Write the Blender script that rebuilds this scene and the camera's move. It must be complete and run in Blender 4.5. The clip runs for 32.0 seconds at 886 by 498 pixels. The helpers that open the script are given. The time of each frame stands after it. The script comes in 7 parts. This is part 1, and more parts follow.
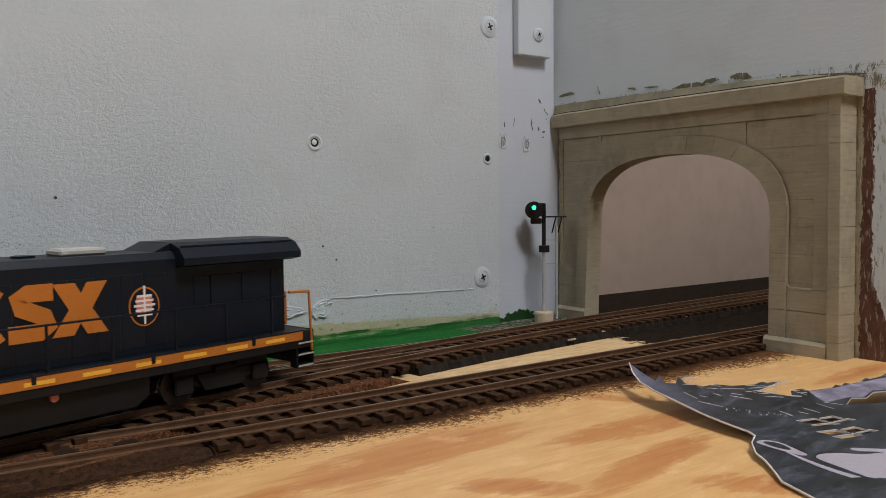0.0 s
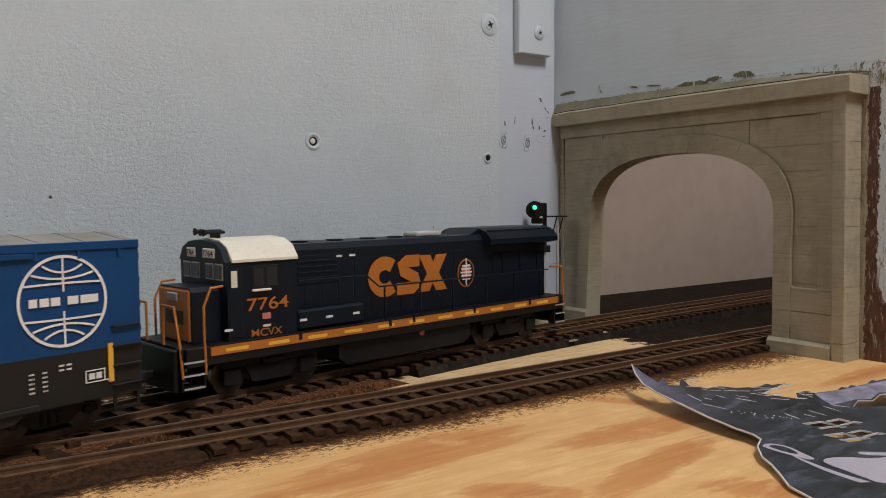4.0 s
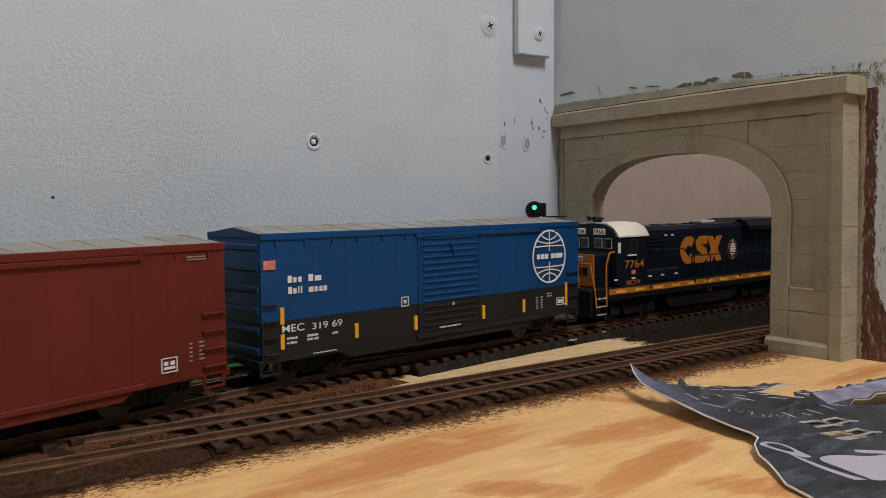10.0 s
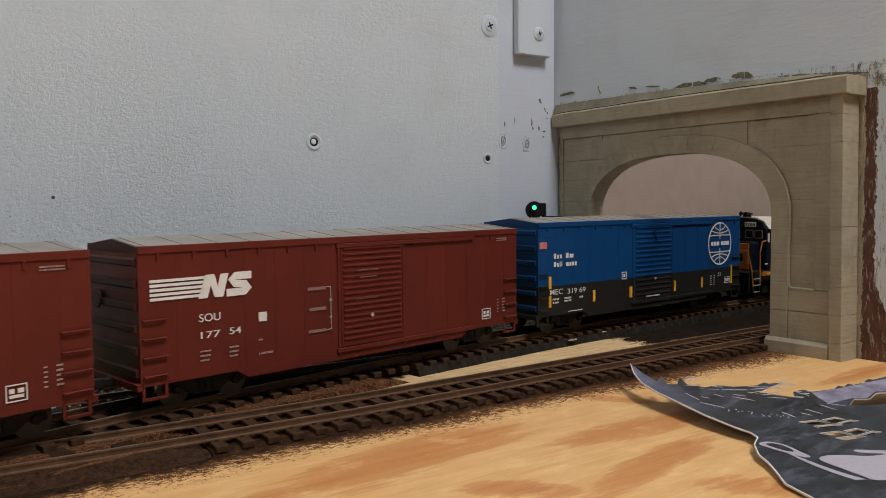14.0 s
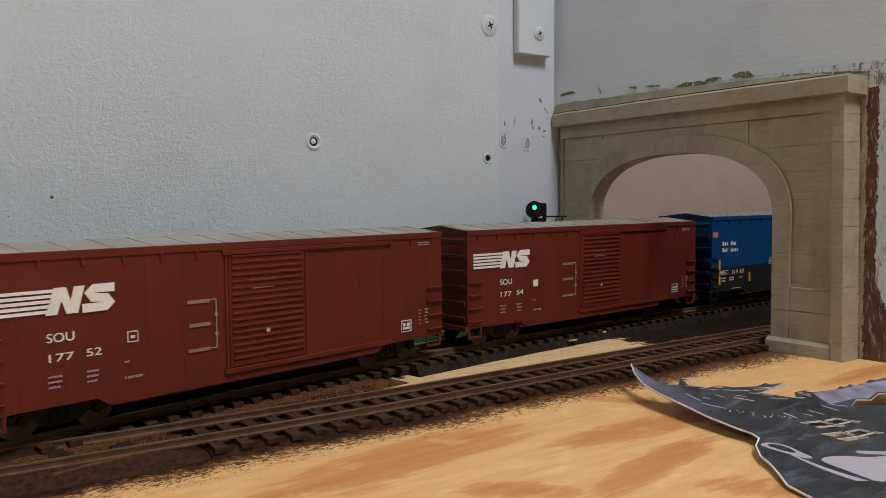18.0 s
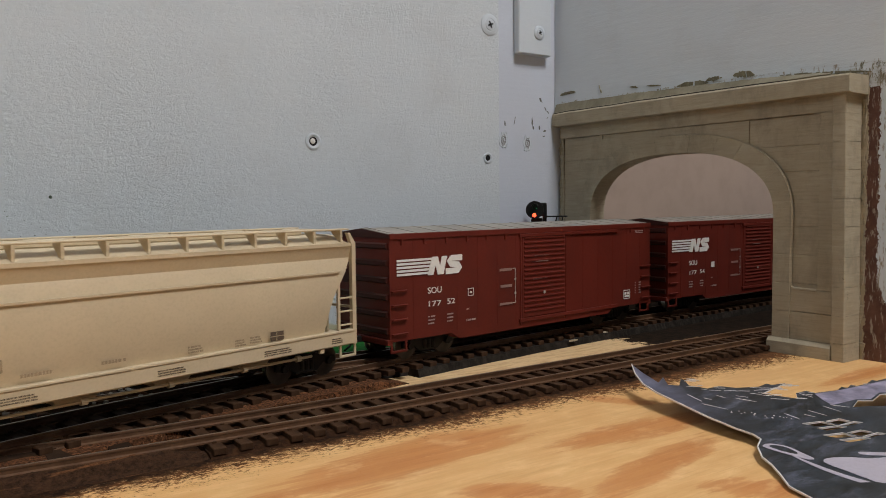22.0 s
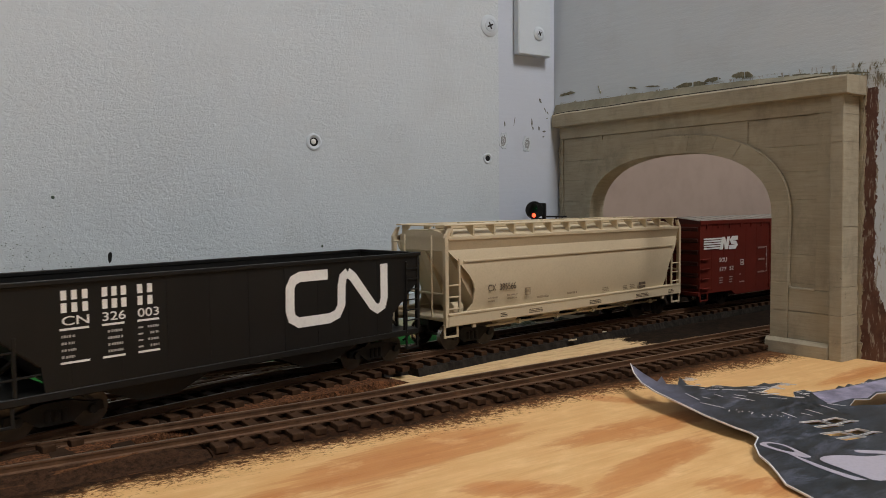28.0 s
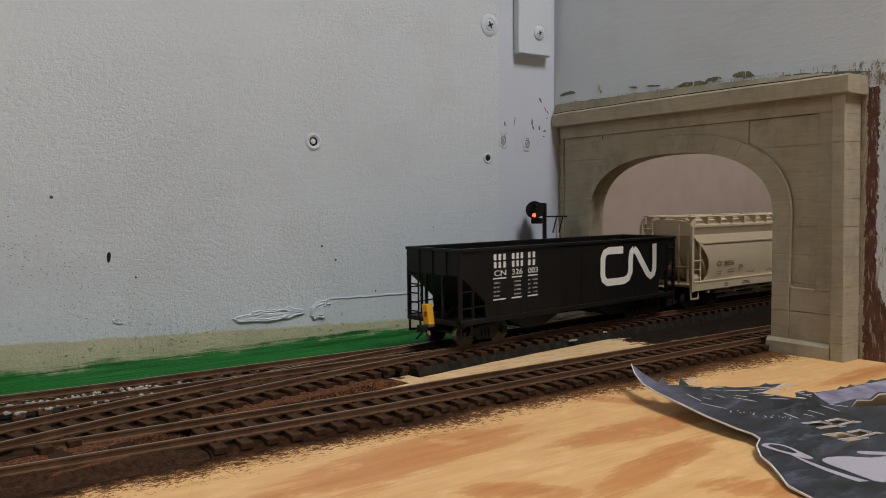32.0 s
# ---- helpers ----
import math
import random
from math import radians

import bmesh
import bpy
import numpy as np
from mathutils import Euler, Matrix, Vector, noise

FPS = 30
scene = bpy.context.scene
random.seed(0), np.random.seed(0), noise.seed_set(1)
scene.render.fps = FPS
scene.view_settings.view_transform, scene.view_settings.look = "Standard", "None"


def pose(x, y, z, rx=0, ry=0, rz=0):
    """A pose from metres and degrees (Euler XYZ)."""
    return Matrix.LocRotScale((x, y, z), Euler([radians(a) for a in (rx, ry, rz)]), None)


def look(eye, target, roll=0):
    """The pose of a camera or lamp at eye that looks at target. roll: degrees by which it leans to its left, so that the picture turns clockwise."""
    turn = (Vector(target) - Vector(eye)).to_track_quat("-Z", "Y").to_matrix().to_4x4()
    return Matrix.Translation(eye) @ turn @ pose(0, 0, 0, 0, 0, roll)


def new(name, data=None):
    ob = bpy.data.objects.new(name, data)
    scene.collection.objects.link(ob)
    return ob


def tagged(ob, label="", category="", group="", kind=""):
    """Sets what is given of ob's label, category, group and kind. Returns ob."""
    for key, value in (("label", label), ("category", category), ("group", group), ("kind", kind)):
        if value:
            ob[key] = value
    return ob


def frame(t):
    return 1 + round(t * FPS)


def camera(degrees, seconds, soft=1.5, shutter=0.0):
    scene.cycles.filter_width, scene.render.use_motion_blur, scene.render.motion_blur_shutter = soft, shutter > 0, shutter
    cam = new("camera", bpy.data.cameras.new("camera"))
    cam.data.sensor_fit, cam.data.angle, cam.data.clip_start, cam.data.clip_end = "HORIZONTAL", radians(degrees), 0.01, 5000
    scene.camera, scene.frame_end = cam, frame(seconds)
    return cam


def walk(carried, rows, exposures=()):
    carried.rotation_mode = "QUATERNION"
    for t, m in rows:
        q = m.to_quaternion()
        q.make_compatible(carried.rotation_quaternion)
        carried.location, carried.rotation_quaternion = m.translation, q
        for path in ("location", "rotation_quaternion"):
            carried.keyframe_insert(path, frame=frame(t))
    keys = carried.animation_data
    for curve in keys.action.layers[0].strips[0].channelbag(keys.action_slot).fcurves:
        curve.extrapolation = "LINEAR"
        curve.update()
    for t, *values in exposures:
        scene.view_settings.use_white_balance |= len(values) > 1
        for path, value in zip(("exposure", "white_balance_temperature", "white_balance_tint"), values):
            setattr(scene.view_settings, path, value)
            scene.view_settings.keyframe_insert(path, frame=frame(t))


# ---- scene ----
cam = camera(58.61, 32.0, soft=0.9, shutter=0.35)

# The eye and its line of sight; the lens breathes a little as it refocuses.
EYE = Vector((-0.3380, -0.3245, 0.0705))
HEAD, DIP, LEAN = radians(54.95), radians(-3.41), -0.568
AIM = Vector((math.cos(DIP) * math.cos(HEAD), math.cos(DIP) * math.sin(HEAD), math.sin(DIP)))
BREATH = ((0, -2.9), (2.4, -2.9), (3.4, 1.1), (8.6, 1.1), (9.2, 0.4), (9.8, -0.9), (17.0, -1.1), (17.6, 0.0), (19.0, 0.0),
          (19.6, 1.1), (22.0, 1.1), (22.6, 0.4), (24.6, 0.4), (25.5, -0.8), (29.0, -0.8), (29.6, 0.4), (32.0, 0.4))
walk(cam, [(t, look(EYE + AIM * mm * 0.001, EYE + AIM * 2, LEAN)) for t, mm in BREATH],
     exposures=((0, -0.05), (3, -0.04), (9, 0.02), (18, 0.02), (24, -0.05), (32, -0.07)))

# ---- light: an overhead lamp, two added lamps, and what the walls throw back ----
world = bpy.data.worlds.new("room_air")
scene.world = world
world.use_nodes = True
world.node_tree.nodes["Background"].inputs[0].default_value = (0.9, 0.95, 1.0, 1)
world.node_tree.nodes["Background"].inputs[1].default_value = 0.02


def unseen_lamp(name, at, to, sx, sy, watts, col):
    la = bpy.data.lights.new(name, "AREA")
    la.shape, la.size, la.size_y, la.energy, la.color = "RECTANGLE", sx, sy, watts, col
    ob = new(name, la)
    ob.matrix_basis = look(at, to)
    return tagged(ob, "unseen area lamp that lights the train table", "ceiling lamp")


unseen_lamp("unseen_lamp", (0.03, -0.80, 1.22), (-0.02, -0.10, 0.05), 0.6, 0.35, 24.8, (1.0, 0.97, 0.955))
# added fill lamp, unseen: brightens the portal's face and grazes the back wall
unseen_lamp("unseen_lamp", (-2.2, -0.15, 1.30), (0.0, -0.10, 0.05), 0.7, 0.45, 6.2, (1.0, 0.97, 0.955))
# added warm lamp, unseen: lights the backdrop beyond the tunnel mouth
unseen_lamp("unseen_lamp", (1.1, -0.9, 1.30), (0.7, -0.3, 0.0), 0.16, 0.12, 7.6, (1.0, 0.86, 0.74))

# ---- building helpers ----
def part(name, bm, material, parent=None, label="", smooth=False):
    me = bpy.data.meshes.new(name)
    bm.normal_update()
    if smooth:
        for e in bm.edges:
            if len(e.link_faces) == 2 and e.calc_face_angle() > (0.6 if smooth is True else smooth):
                e.smooth = False
    bm.to_mesh(me)
    bm.free()
    for m in material if isinstance(material, (list, tuple)) else [material]:
        me.materials.append(m)
    if smooth:
        for p in me.polygons:
            p.use_smooth = True
    ob = new(name, me)
    if parent:
        ob.parent = parent
    if label:
        tagged(ob, label)
    return ob


def again(ob, m, parent=None):
    """Another object on the same mesh, at the pose m."""
    o = new(ob.name.split(".")[0], ob.data)
    o.parent = parent or ob.parent
    o.matrix_basis = m
    if "label" in ob:
        o["label"] = ob["label"]
    return o


def thing(name, label, category, group="", kind=""):
    return tagged(new(name), label, category, group, kind)


def box(bm, x0, x1, y0, y1, z0, z1, bev=0.0, m=None):
    """A box between two corners, with bevelled edges."""
    r = bmesh.ops.create_cube(bm, size=1.0)
    vs = r["verts"]
    bmesh.ops.scale(bm, vec=(abs(x1 - x0), abs(y1 - y0), abs(z1 - z0)), verts=vs)
    bmesh.ops.translate(bm, vec=((x0 + x1) / 2, (y0 + y1) / 2, (z0 + z1) / 2), verts=vs)
    if bev:
        es = list({e for v in vs for e in v.link_edges})
        r = bmesh.ops.bevel(bm, geom=es, offset=bev, segments=1, affect="EDGES", profile=0.5)
        vs = list({v for f in r["faces"] for v in f.verts} | {v for v in vs if v.is_valid})
    if m is not None:
        bmesh.ops.transform(bm, matrix=m, verts=vs)
    return bm


def prism(bm, pts, axis, a, b):
    """An extruded polygon. axis y: points are (x, z); x: (y, z); z: (x, y)."""
    def at(p, k):
        return {"y": (p[0], k, p[1]), "x": (k, p[0], p[1]), "z": (p[0], p[1], k)}[axis]
    lo = [bm.verts.new(at(p, a)) for p in pts]
    hi = [bm.verts.new(at(p, b)) for p in pts]
    n = len(pts)
    fs = [bm.faces.new(lo), bm.faces.new(hi[::-1])]
    for i in range(n):
        fs.append(bm.faces.new((lo[i], hi[i], hi[(i + 1) % n], lo[(i + 1) % n])))
    bmesh.ops.recalc_face_normals(bm, faces=fs)
    return bm


def rod(bm, p, q, r, n=8, r2=None):
    """A round bar from p to q."""
    p, q = Vector(p), Vector(q)
    w = q - p
    m = Matrix.Translation((p + q) / 2) @ w.to_track_quat("Z", "Y").to_matrix().to_4x4()
    bmesh.ops.create_cone(bm, cap_ends=True, segments=n, radius1=r, radius2=r if r2 is None else r2, depth=w.length, matrix=m)
    return bm


def wire(bm, pts, r, n=6):
    """A bent round wire."""
    for a, b in zip(pts[:-1], pts[1:]):
        rod(bm, a, b, r, n)
    for p in pts[1:-1]:
        bmesh.ops.create_icosphere(bm, subdivisions=1, radius=r * 1.05, matrix=Matrix.Translation(p))
    return bm


def tube(bm, pts, r, n=6):
    """One unbroken round moulding along a line."""
    rings = []
    for i, p in enumerate(pts):
        t = (Vector(pts[min(i + 1, len(pts) - 1)]) - Vector(pts[max(i - 1, 0)])).normalized()
        a = t.orthogonal().normalized() if not rings else (a - t * a.dot(t)).normalized()
        b = t.cross(a)
        rings.append([bm.verts.new(Vector(p) + (a * math.cos(2 * math.pi * k / n) + b * math.sin(2 * math.pi * k / n)) * r) for k in range(n)])
    for p, q in zip(rings[:-1], rings[1:]):
        for k in range(n):
            bm.faces.new((p[k], p[(k + 1) % n], q[(k + 1) % n], q[k]))
    bm.faces.new(rings[0][::-1]), bm.faces.new(rings[-1])
    bmesh.ops.recalc_face_normals(bm, faces=bm.faces)
    return bm


def revolve(bm, prof, n=16, m=None):
    """A body turned about z from (radius, height) pairs."""
    rings = []
    for r, z in prof:
        ring = []
        for i in range(n):
            a = 2 * math.pi * i / n
            v = Vector((r * math.cos(a), r * math.sin(a), z))
            ring.append(bm.verts.new(m @ v if m is not None else v))
        rings.append(ring)
    fs = []
    for a, b in zip(rings[:-1], rings[1:]):
        for i in range(n):
            fs.append(bm.faces.new((a[i], a[(i + 1) % n], b[(i + 1) % n], b[i])))
    fs += [bm.faces.new(rings[0][::-1]), bm.faces.new(rings[-1])]
    bmesh.ops.recalc_face_normals(bm, faces=fs)
    return bm


def band(bm, pts, w, axis, a, b, closed=False):
    """A flat ribbon of width w along a line of points, as thick as from a to b."""
    n = len(pts)
    L, R = [], []
    for i in range(n):
        p0 = Vector(pts[i - 1] if i or closed else pts[i])
        p1 = Vector(pts[(i + 1) % n] if i < n - 1 or closed else pts[i])
        t = (p1 - p0).normalized()
        o = Vector((-t.y, t.x)) * w / 2
        c = Vector(pts[i])
        L.append(c + o), R.append(c - o)
    for i in range(n if closed else n - 1):
        j = (i + 1) % n
        prism(bm, [L[i], L[j], R[j], R[i]], axis, a, b)
    bmesh.ops.remove_doubles(bm, verts=bm.verts, dist=1e-7)
    return bm


def bm_new():
    return bmesh.new()


def lettering(name, body, size, m, material, parent, label="", width=None):
    """Words as a thin mesh: height of the capitals, the pose of their lower left corner (x along the line, y up)."""
    cu = bpy.data.curves.new(name, "FONT")
    cu.body, cu.size, cu.extrude, cu.offset = body, size / 0.72, 0.00003, size * 0.006
    tmp = bpy.data.objects.new(name, cu)
    scene.collection.objects.link(tmp)
    me = bpy.data.meshes.new_from_object(tmp.evaluated_get(bpy.context.evaluated_depsgraph_get()))
    bpy.data.objects.remove(tmp)
    bpy.data.curves.remove(cu)
    if width:
        xs = [v.co.x for v in me.vertices]
        k = width / (max(xs) - min(xs))
        x0 = min(xs)
        for v in me.vertices:
            v.co.x = (v.co.x - x0) * k
    me.transform(m)
    me.materials.clear()
    me.materials.append(material)
    ob = new(name, me)
    ob.parent = parent
    if label:
        tagged(ob, label)
    return ob


# ---- materials ----
class Nodes:
    """A node material in short form."""

    def __init__(self, name):
        self.m = bpy.data.materials.new(name)
        self.m.use_nodes = True
        self.t = self.m.node_tree
        self.p = self.t.nodes["Principled BSDF"]
        self.c = self.t.nodes.new("ShaderNodeTexCoord").outputs["Object"]

    def n(self, kind, **inp):
        nd = self.t.nodes.new("ShaderNode" + kind)
        for k, v in inp.items():
            self.put(nd.inputs[k.replace("_", " ")], v)
        return nd

    def put(self, sock, v):
        if isinstance(v, bpy.types.NodeSocket):
            self.t.links.new(v, sock)
        elif isinstance(v, (tuple, list)) and sock.type == "RGBA":
            sock.default_value = (*v, 1) if len(v) == 3 else v
        else:
            sock.default_value = v

    def math(self, op, a, b=0.0, clamp=False):
        nd = self.t.nodes.new("ShaderNodeMath")
        nd.operation, nd.use_clamp = op, clamp
        self.put(nd.inputs[0], a), self.put(nd.inputs[1], b)
        return nd.outputs[0]

    def noise(self, scale, detail=4.0, rough=0.6, vec=None, dist=0.0):
        nd = self.n("TexNoise", Scale=scale, Detail=detail, Roughness=rough, Distortion=dist, Vector=vec or self.c)
        return nd.outputs["Fac"]

    def ramp(self, v, lo, hi):
        nd = self.n("MapRange", Value=v)
        nd.inputs["From Min"].default_value, nd.inputs["From Max"].default_value = lo, hi
        return nd.outputs[0]

    def mix(self, f, a, b):
        nd = self.t.nodes.new("ShaderNodeMix")
        nd.data_type = "RGBA"
        self.put(nd.inputs[0], f), self.put(nd.inputs[6], a), self.put(nd.inputs[7], b)
        return nd.outputs[2]

    def stretch(self, sx, sy, sz, loc=(0, 0, 0), rot=(0, 0, 0), vec=None):
        nd = self.n("Mapping", Vector=vec or self.c)
        nd.inputs["Scale"].default_value = (sx, sy, sz)
        nd.inputs["Location"].default_value = loc
        nd.inputs["Rotation"].default_value = rot
        return nd.outputs[0]

    def xyz(self, vec=None):
        nd = self.n("SeparateXYZ", Vector=vec or self.c)
        return nd.outputs

    def bump(self, h, strength=0.3, dist=0.0005, under=None):
        nd = self.n("Bump", Height=h, Strength=strength, Distance=dist)
        if under is not None:
            self.put(nd.inputs["Normal"], under)
        self.put(self.p.inputs["Normal"], nd.outputs[0])
        return nd.outputs[0]

    def out(self, col, rough=0.6, metal=0.0, spec=0.5):
        self.put(self.p.inputs["Base Color"], col)
        self.put(self.p.inputs["Roughness"], rough)
        self.put(self.p.inputs["Metallic"], metal)
        self.put(self.p.inputs["Specular IOR Level"], spec)
        return self.m


def tint(c, k):
    return tuple(min(1.0, x * k) for x in c)


def paint(name, col, rough=0.5, metal=0.0, var=0.12, scale=60, grain=900, bump=0.15, dirt=None, dirt_amt=0.0, spec=0.5):
    """Paint or plastic with soft blotches, fine grain, and dirt in patches."""
    s = Nodes(name)
    a = s.noise(scale, 5)
    g = s.noise(grain, 3)
    c = s.mix(s.ramp(a, 0.3, 0.7), tint(col, 1 - var), tint(col, 1 + var))
    c = s.mix(s.math("MULTIPLY", s.ramp(g, 0.45, 0.75), 0.25), c, tint(col, 0.6))
    if dirt:
        d = s.noise(scale * 0.7, 8, 0.7, s.stretch(1, 1, 0.45, (3.1, 1.7, 0.4)))
        c = s.mix(s.math("MULTIPLY", s.ramp(d, 0.48, 0.66), dirt_amt), c, dirt)
    s.bump(g, bump, 0.0001)
    r = s.math("ADD", s.math("MULTIPLY", a, 0.25), rough - 0.12)
    return s.out(c, r, metal, spec)


def glow(name, col, strength):
    s = Nodes(name)
    s.put(s.p.inputs["Emission Color"], col)
    s.p.inputs["Emission Strength"].default_value = strength
    return s.out(tint(col, 0.3), 0.3)

# ---- the tracks' lines ----
GAUGE, TIE_HALF, ZB, ZF, TOP = 0.0170, 0.01535, 0.0087, 0.0066, 0.0015


def main_y(x):
    """The main line's middle, which the train follows."""
    def cubic(u):
        return -0.0548 + 0.1785 * u - 0.3794 * u * u + 0.3677 * u ** 3
    def slope(u):
        return 0.1785 - 0.7588 * u + 1.1031 * u * u
    if x > 0.12:
        return cubic(0.32) + slope(0.32) * (x - 0.12)
    if x < -0.36:
        d, k = min(-0.36 - x, 0.25), slope(-0.16)
        return cubic(-0.16) - k * (d - d * d / 0.5)
    return cubic(x + 0.2)


def front_y(x):
    return -0.1022 - 0.0026 * (x + 0.3) + 0.0045 * (max(0.0, -0.21 - x) / 0.108) ** 1.3


def siding_y(x):
    """The siding by the wall, which joins the main line through a turnout."""
    f = min(max((x + 0.20) / 0.12, 0.0), 1.0)
    f = f * f * (3 - 2 * f)
    return (1 - f) * (-0.0436 - 0.012 * (x + 0.2) + 0.30 * max(0.0, -0.27 - x) ** 1.6) + f * main_y(x)


PATH_X = np.linspace(-1.8, 1.6, 1701)
PATH_Y = np.array([main_y(x) for x in PATH_X])
PATH_S = np.concatenate([[0.0], np.cumsum(np.hypot(np.diff(PATH_X), np.diff(PATH_Y)))])
PATH_S -= np.interp(-0.2, PATH_X, PATH_S)

# ---- materials of the setting ----
FLAMES = ((-0.224, -0.1470, 0.044, 0.0130, 6), (-0.150, -0.1655, 0.042, 0.0085, -3), (-0.176, -0.1905, 0.036, 0.0065, 12), (-0.217, -0.1835, 0.016, 0.0060, -40), (-0.168, -0.2175, 0.016, 0.0080, -40),
          (-0.135, -0.1370, 0.018, 0.0045, -60), (-0.030, -0.1680, 0.032, 0.0055, 3), (-0.275, -0.1560, 0.020, 0.0080, 20))


def plywood():
    s = Nodes("plywood")
    x, y, z = s.xyz()
    # straight fine grain along the table, broad orange flames with torn ends
    fine = s.noise(1.0, 5, 0.7, s.stretch(45, 1100, 60, (0, 0, 0), (0, 0, 0.05)))
    mid_g = s.noise(1.0, 4, 0.6, s.stretch(14, 330, 60, (0.7, 0.3, 0), (0, 0, 0.07)))
    tear = s.noise(1.0, 5, 0.65, s.stretch(22, 190, 10, (0.4, 0.77, 0), (0, 0, 0.10)))
    warp = s.noise(34, 3, 0.5)
    flame = None
    for fx, fy, fl, fw, turn in FLAMES:
        mp = s.n("Mapping", Vector=s.c)
        mp.vector_type = "TEXTURE"
        mp.inputs["Location"].default_value, mp.inputs["Rotation"].default_value, mp.inputs["Scale"].default_value = (fx, fy, TOP), (0, 0, radians(turn)), (fl, fw, 1)
        ln = s.t.nodes.new("ShaderNodeVectorMath")
        ln.operation = "LENGTH"
        s.put(ln.inputs[0], mp.outputs[0])
        k = s.math("SUBTRACT", 1.0, ln.outputs["Value"])
        flame = k if flame is None else s.math("MAXIMUM", flame, k)
    flame = s.math("ADD", flame, s.math("MULTIPLY", s.math("SUBTRACT", tear, 0.5), 1.5))
    flame = s.math("ADD", flame, s.math("MULTIPLY", s.math("SUBTRACT", warp, 0.5), 0.8))
    soft = s.ramp(flame, -0.22, 0.55)
    hard = s.ramp(flame, 0.0, 0.14)
    f = s.math("ADD", s.math("MULTIPLY", soft, 0.5), s.math("MULTIPLY", hard, 0.5))
    c = s.mix(s.ramp(mid_g, 0.3, 0.7), (0.755, 0.47, 0.208), (0.675, 0.40, 0.162))
    c = s.mix(f, c, s.mix(s.ramp(mid_g, 0.35, 0.65), (0.49, 0.195, 0.060), (0.58, 0.260, 0.090)))
    c = s.mix(s.math("MULTIPLY", s.ramp(fine, 0.52, 0.72), 0.24), c, (0.36, 0.17, 0.06))
    c = s.mix(s.math("MULTIPLY", s.ramp(fine, 0.46, 0.28), 0.16), c, (0.86, 0.62, 0.34))
    mottle = s.noise(1.0, 5, 0.65, s.stretch(60, 130, 60, (2.0, 0.5, 0), (0, 0, 0.3)))
    c = s.mix(s.math("MULTIPLY", s.ramp(mottle, 0.46, 0.72), 0.45), c, (0.60, 0.300, 0.105))
    c = s.mix(s.math("MULTIPLY", s.ramp(mottle, 0.46, 0.30), 0.50), c, (0.88, 0.60, 0.30))
    # brown track stain along the front line, speckled at its rim
    rim = s.noise(260, 5, 0.75)
    big = s.noise(26, 3)
    e = s.math("ADD", s.math("MULTIPLY", s.math("SUBTRACT", rim, 0.5), 0.016), s.math("MULTIPLY", s.math("SUBTRACT", big, 0.5), 0.014))
    yy = s.math("ADD", y, e)
    speck = s.noise(1.0, 6, 0.8, s.stretch(620, 1000, 300))
    d = s.math("DIVIDE", s.math("ADD", s.math("ADD", yy, s.math("MULTIPLY", x, 0.030)), 0.1390), 0.013)
    near = s.math("ADD", s.math("MULTIPLY", s.math("SUBTRACT", s.math("ADD", d, s.math("MULTIPLY", s.math("SUBTRACT", speck, 0.5), 4.2)), 0.40), 2.2), 0.5, True)
    far = s.math("SUBTRACT", 1.0, s.ramp(yy, -0.0795, -0.0775))
    m = s.math("MULTIPLY", near, far)
    blot = s.noise(420, 6, 0.75)
    stain = s.mix(s.ramp(blot, 0.40, 0.66), (0.034, 0.012, 0.006), (0.17, 0.066, 0.026))
    c = s.mix(s.math("MULTIPLY", m, 0.95), c, stain)
    # near black between the rails and along the tie ends
    core = s.math("MULTIPLY", s.ramp(yy, -0.1245, -0.1180), s.math("SUBTRACT", 1.0, s.ramp(yy, -0.0860, -0.0820)))
    c = s.mix(s.math("MULTIPLY", core, 0.9), c, s.mix(s.ramp(blot, 0.42, 0.7), (0.008, 0.005, 0.004), (0.045, 0.021, 0.010)))
    # pale bare strip, then black paint towards the tunnel
    scr = s.noise(1.0, 4, 0.7, s.stretch(90, 420, 60, (0.2, 0, 0), (0, 0, 0.2)))
    xs = s.math("ADD", x, s.math("MULTIPLY", s.math("SUBTRACT", scr, 0.5), 0.05))
    pale = s.math("MULTIPLY", s.ramp(yy, -0.0795, -0.0775), s.math("SUBTRACT", 1.0, s.ramp(xs, -0.046, -0.043)))
    c = s.mix(pale, c, s.mix(s.math("MULTIPLY", s.ramp(scr, 0.44, 0.66), 0.8), (0.78, 0.57, 0.32), (0.52, 0.31, 0.13)))
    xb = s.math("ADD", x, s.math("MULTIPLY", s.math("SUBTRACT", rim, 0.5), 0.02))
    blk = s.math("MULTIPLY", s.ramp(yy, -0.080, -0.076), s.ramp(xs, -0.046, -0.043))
    # beyond the mouth the table goes near black right across
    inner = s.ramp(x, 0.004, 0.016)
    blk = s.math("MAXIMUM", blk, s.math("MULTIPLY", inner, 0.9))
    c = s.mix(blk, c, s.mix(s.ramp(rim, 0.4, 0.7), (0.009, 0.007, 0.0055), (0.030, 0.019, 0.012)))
    grn = s.ramp(yy, -0.018, -0.012)
    c = s.mix(s.math("MULTIPLY", grn, s.math("SUBTRACT", 1.0, s.ramp(xb, -0.085, -0.075))), c, s.mix(s.ramp(s.noise(1.0, 4, 0.6, s.stretch(420, 900, 60)), 0.60, 0.74), s.mix(s.ramp(s.noise(1.0, 5, 0.65, s.stretch(24, 520, 60)), 0.34, 0.66), (0.008, 0.066, 0.014), (0.024, 0.160, 0.036)), (0.06, 0.20, 0.07)))
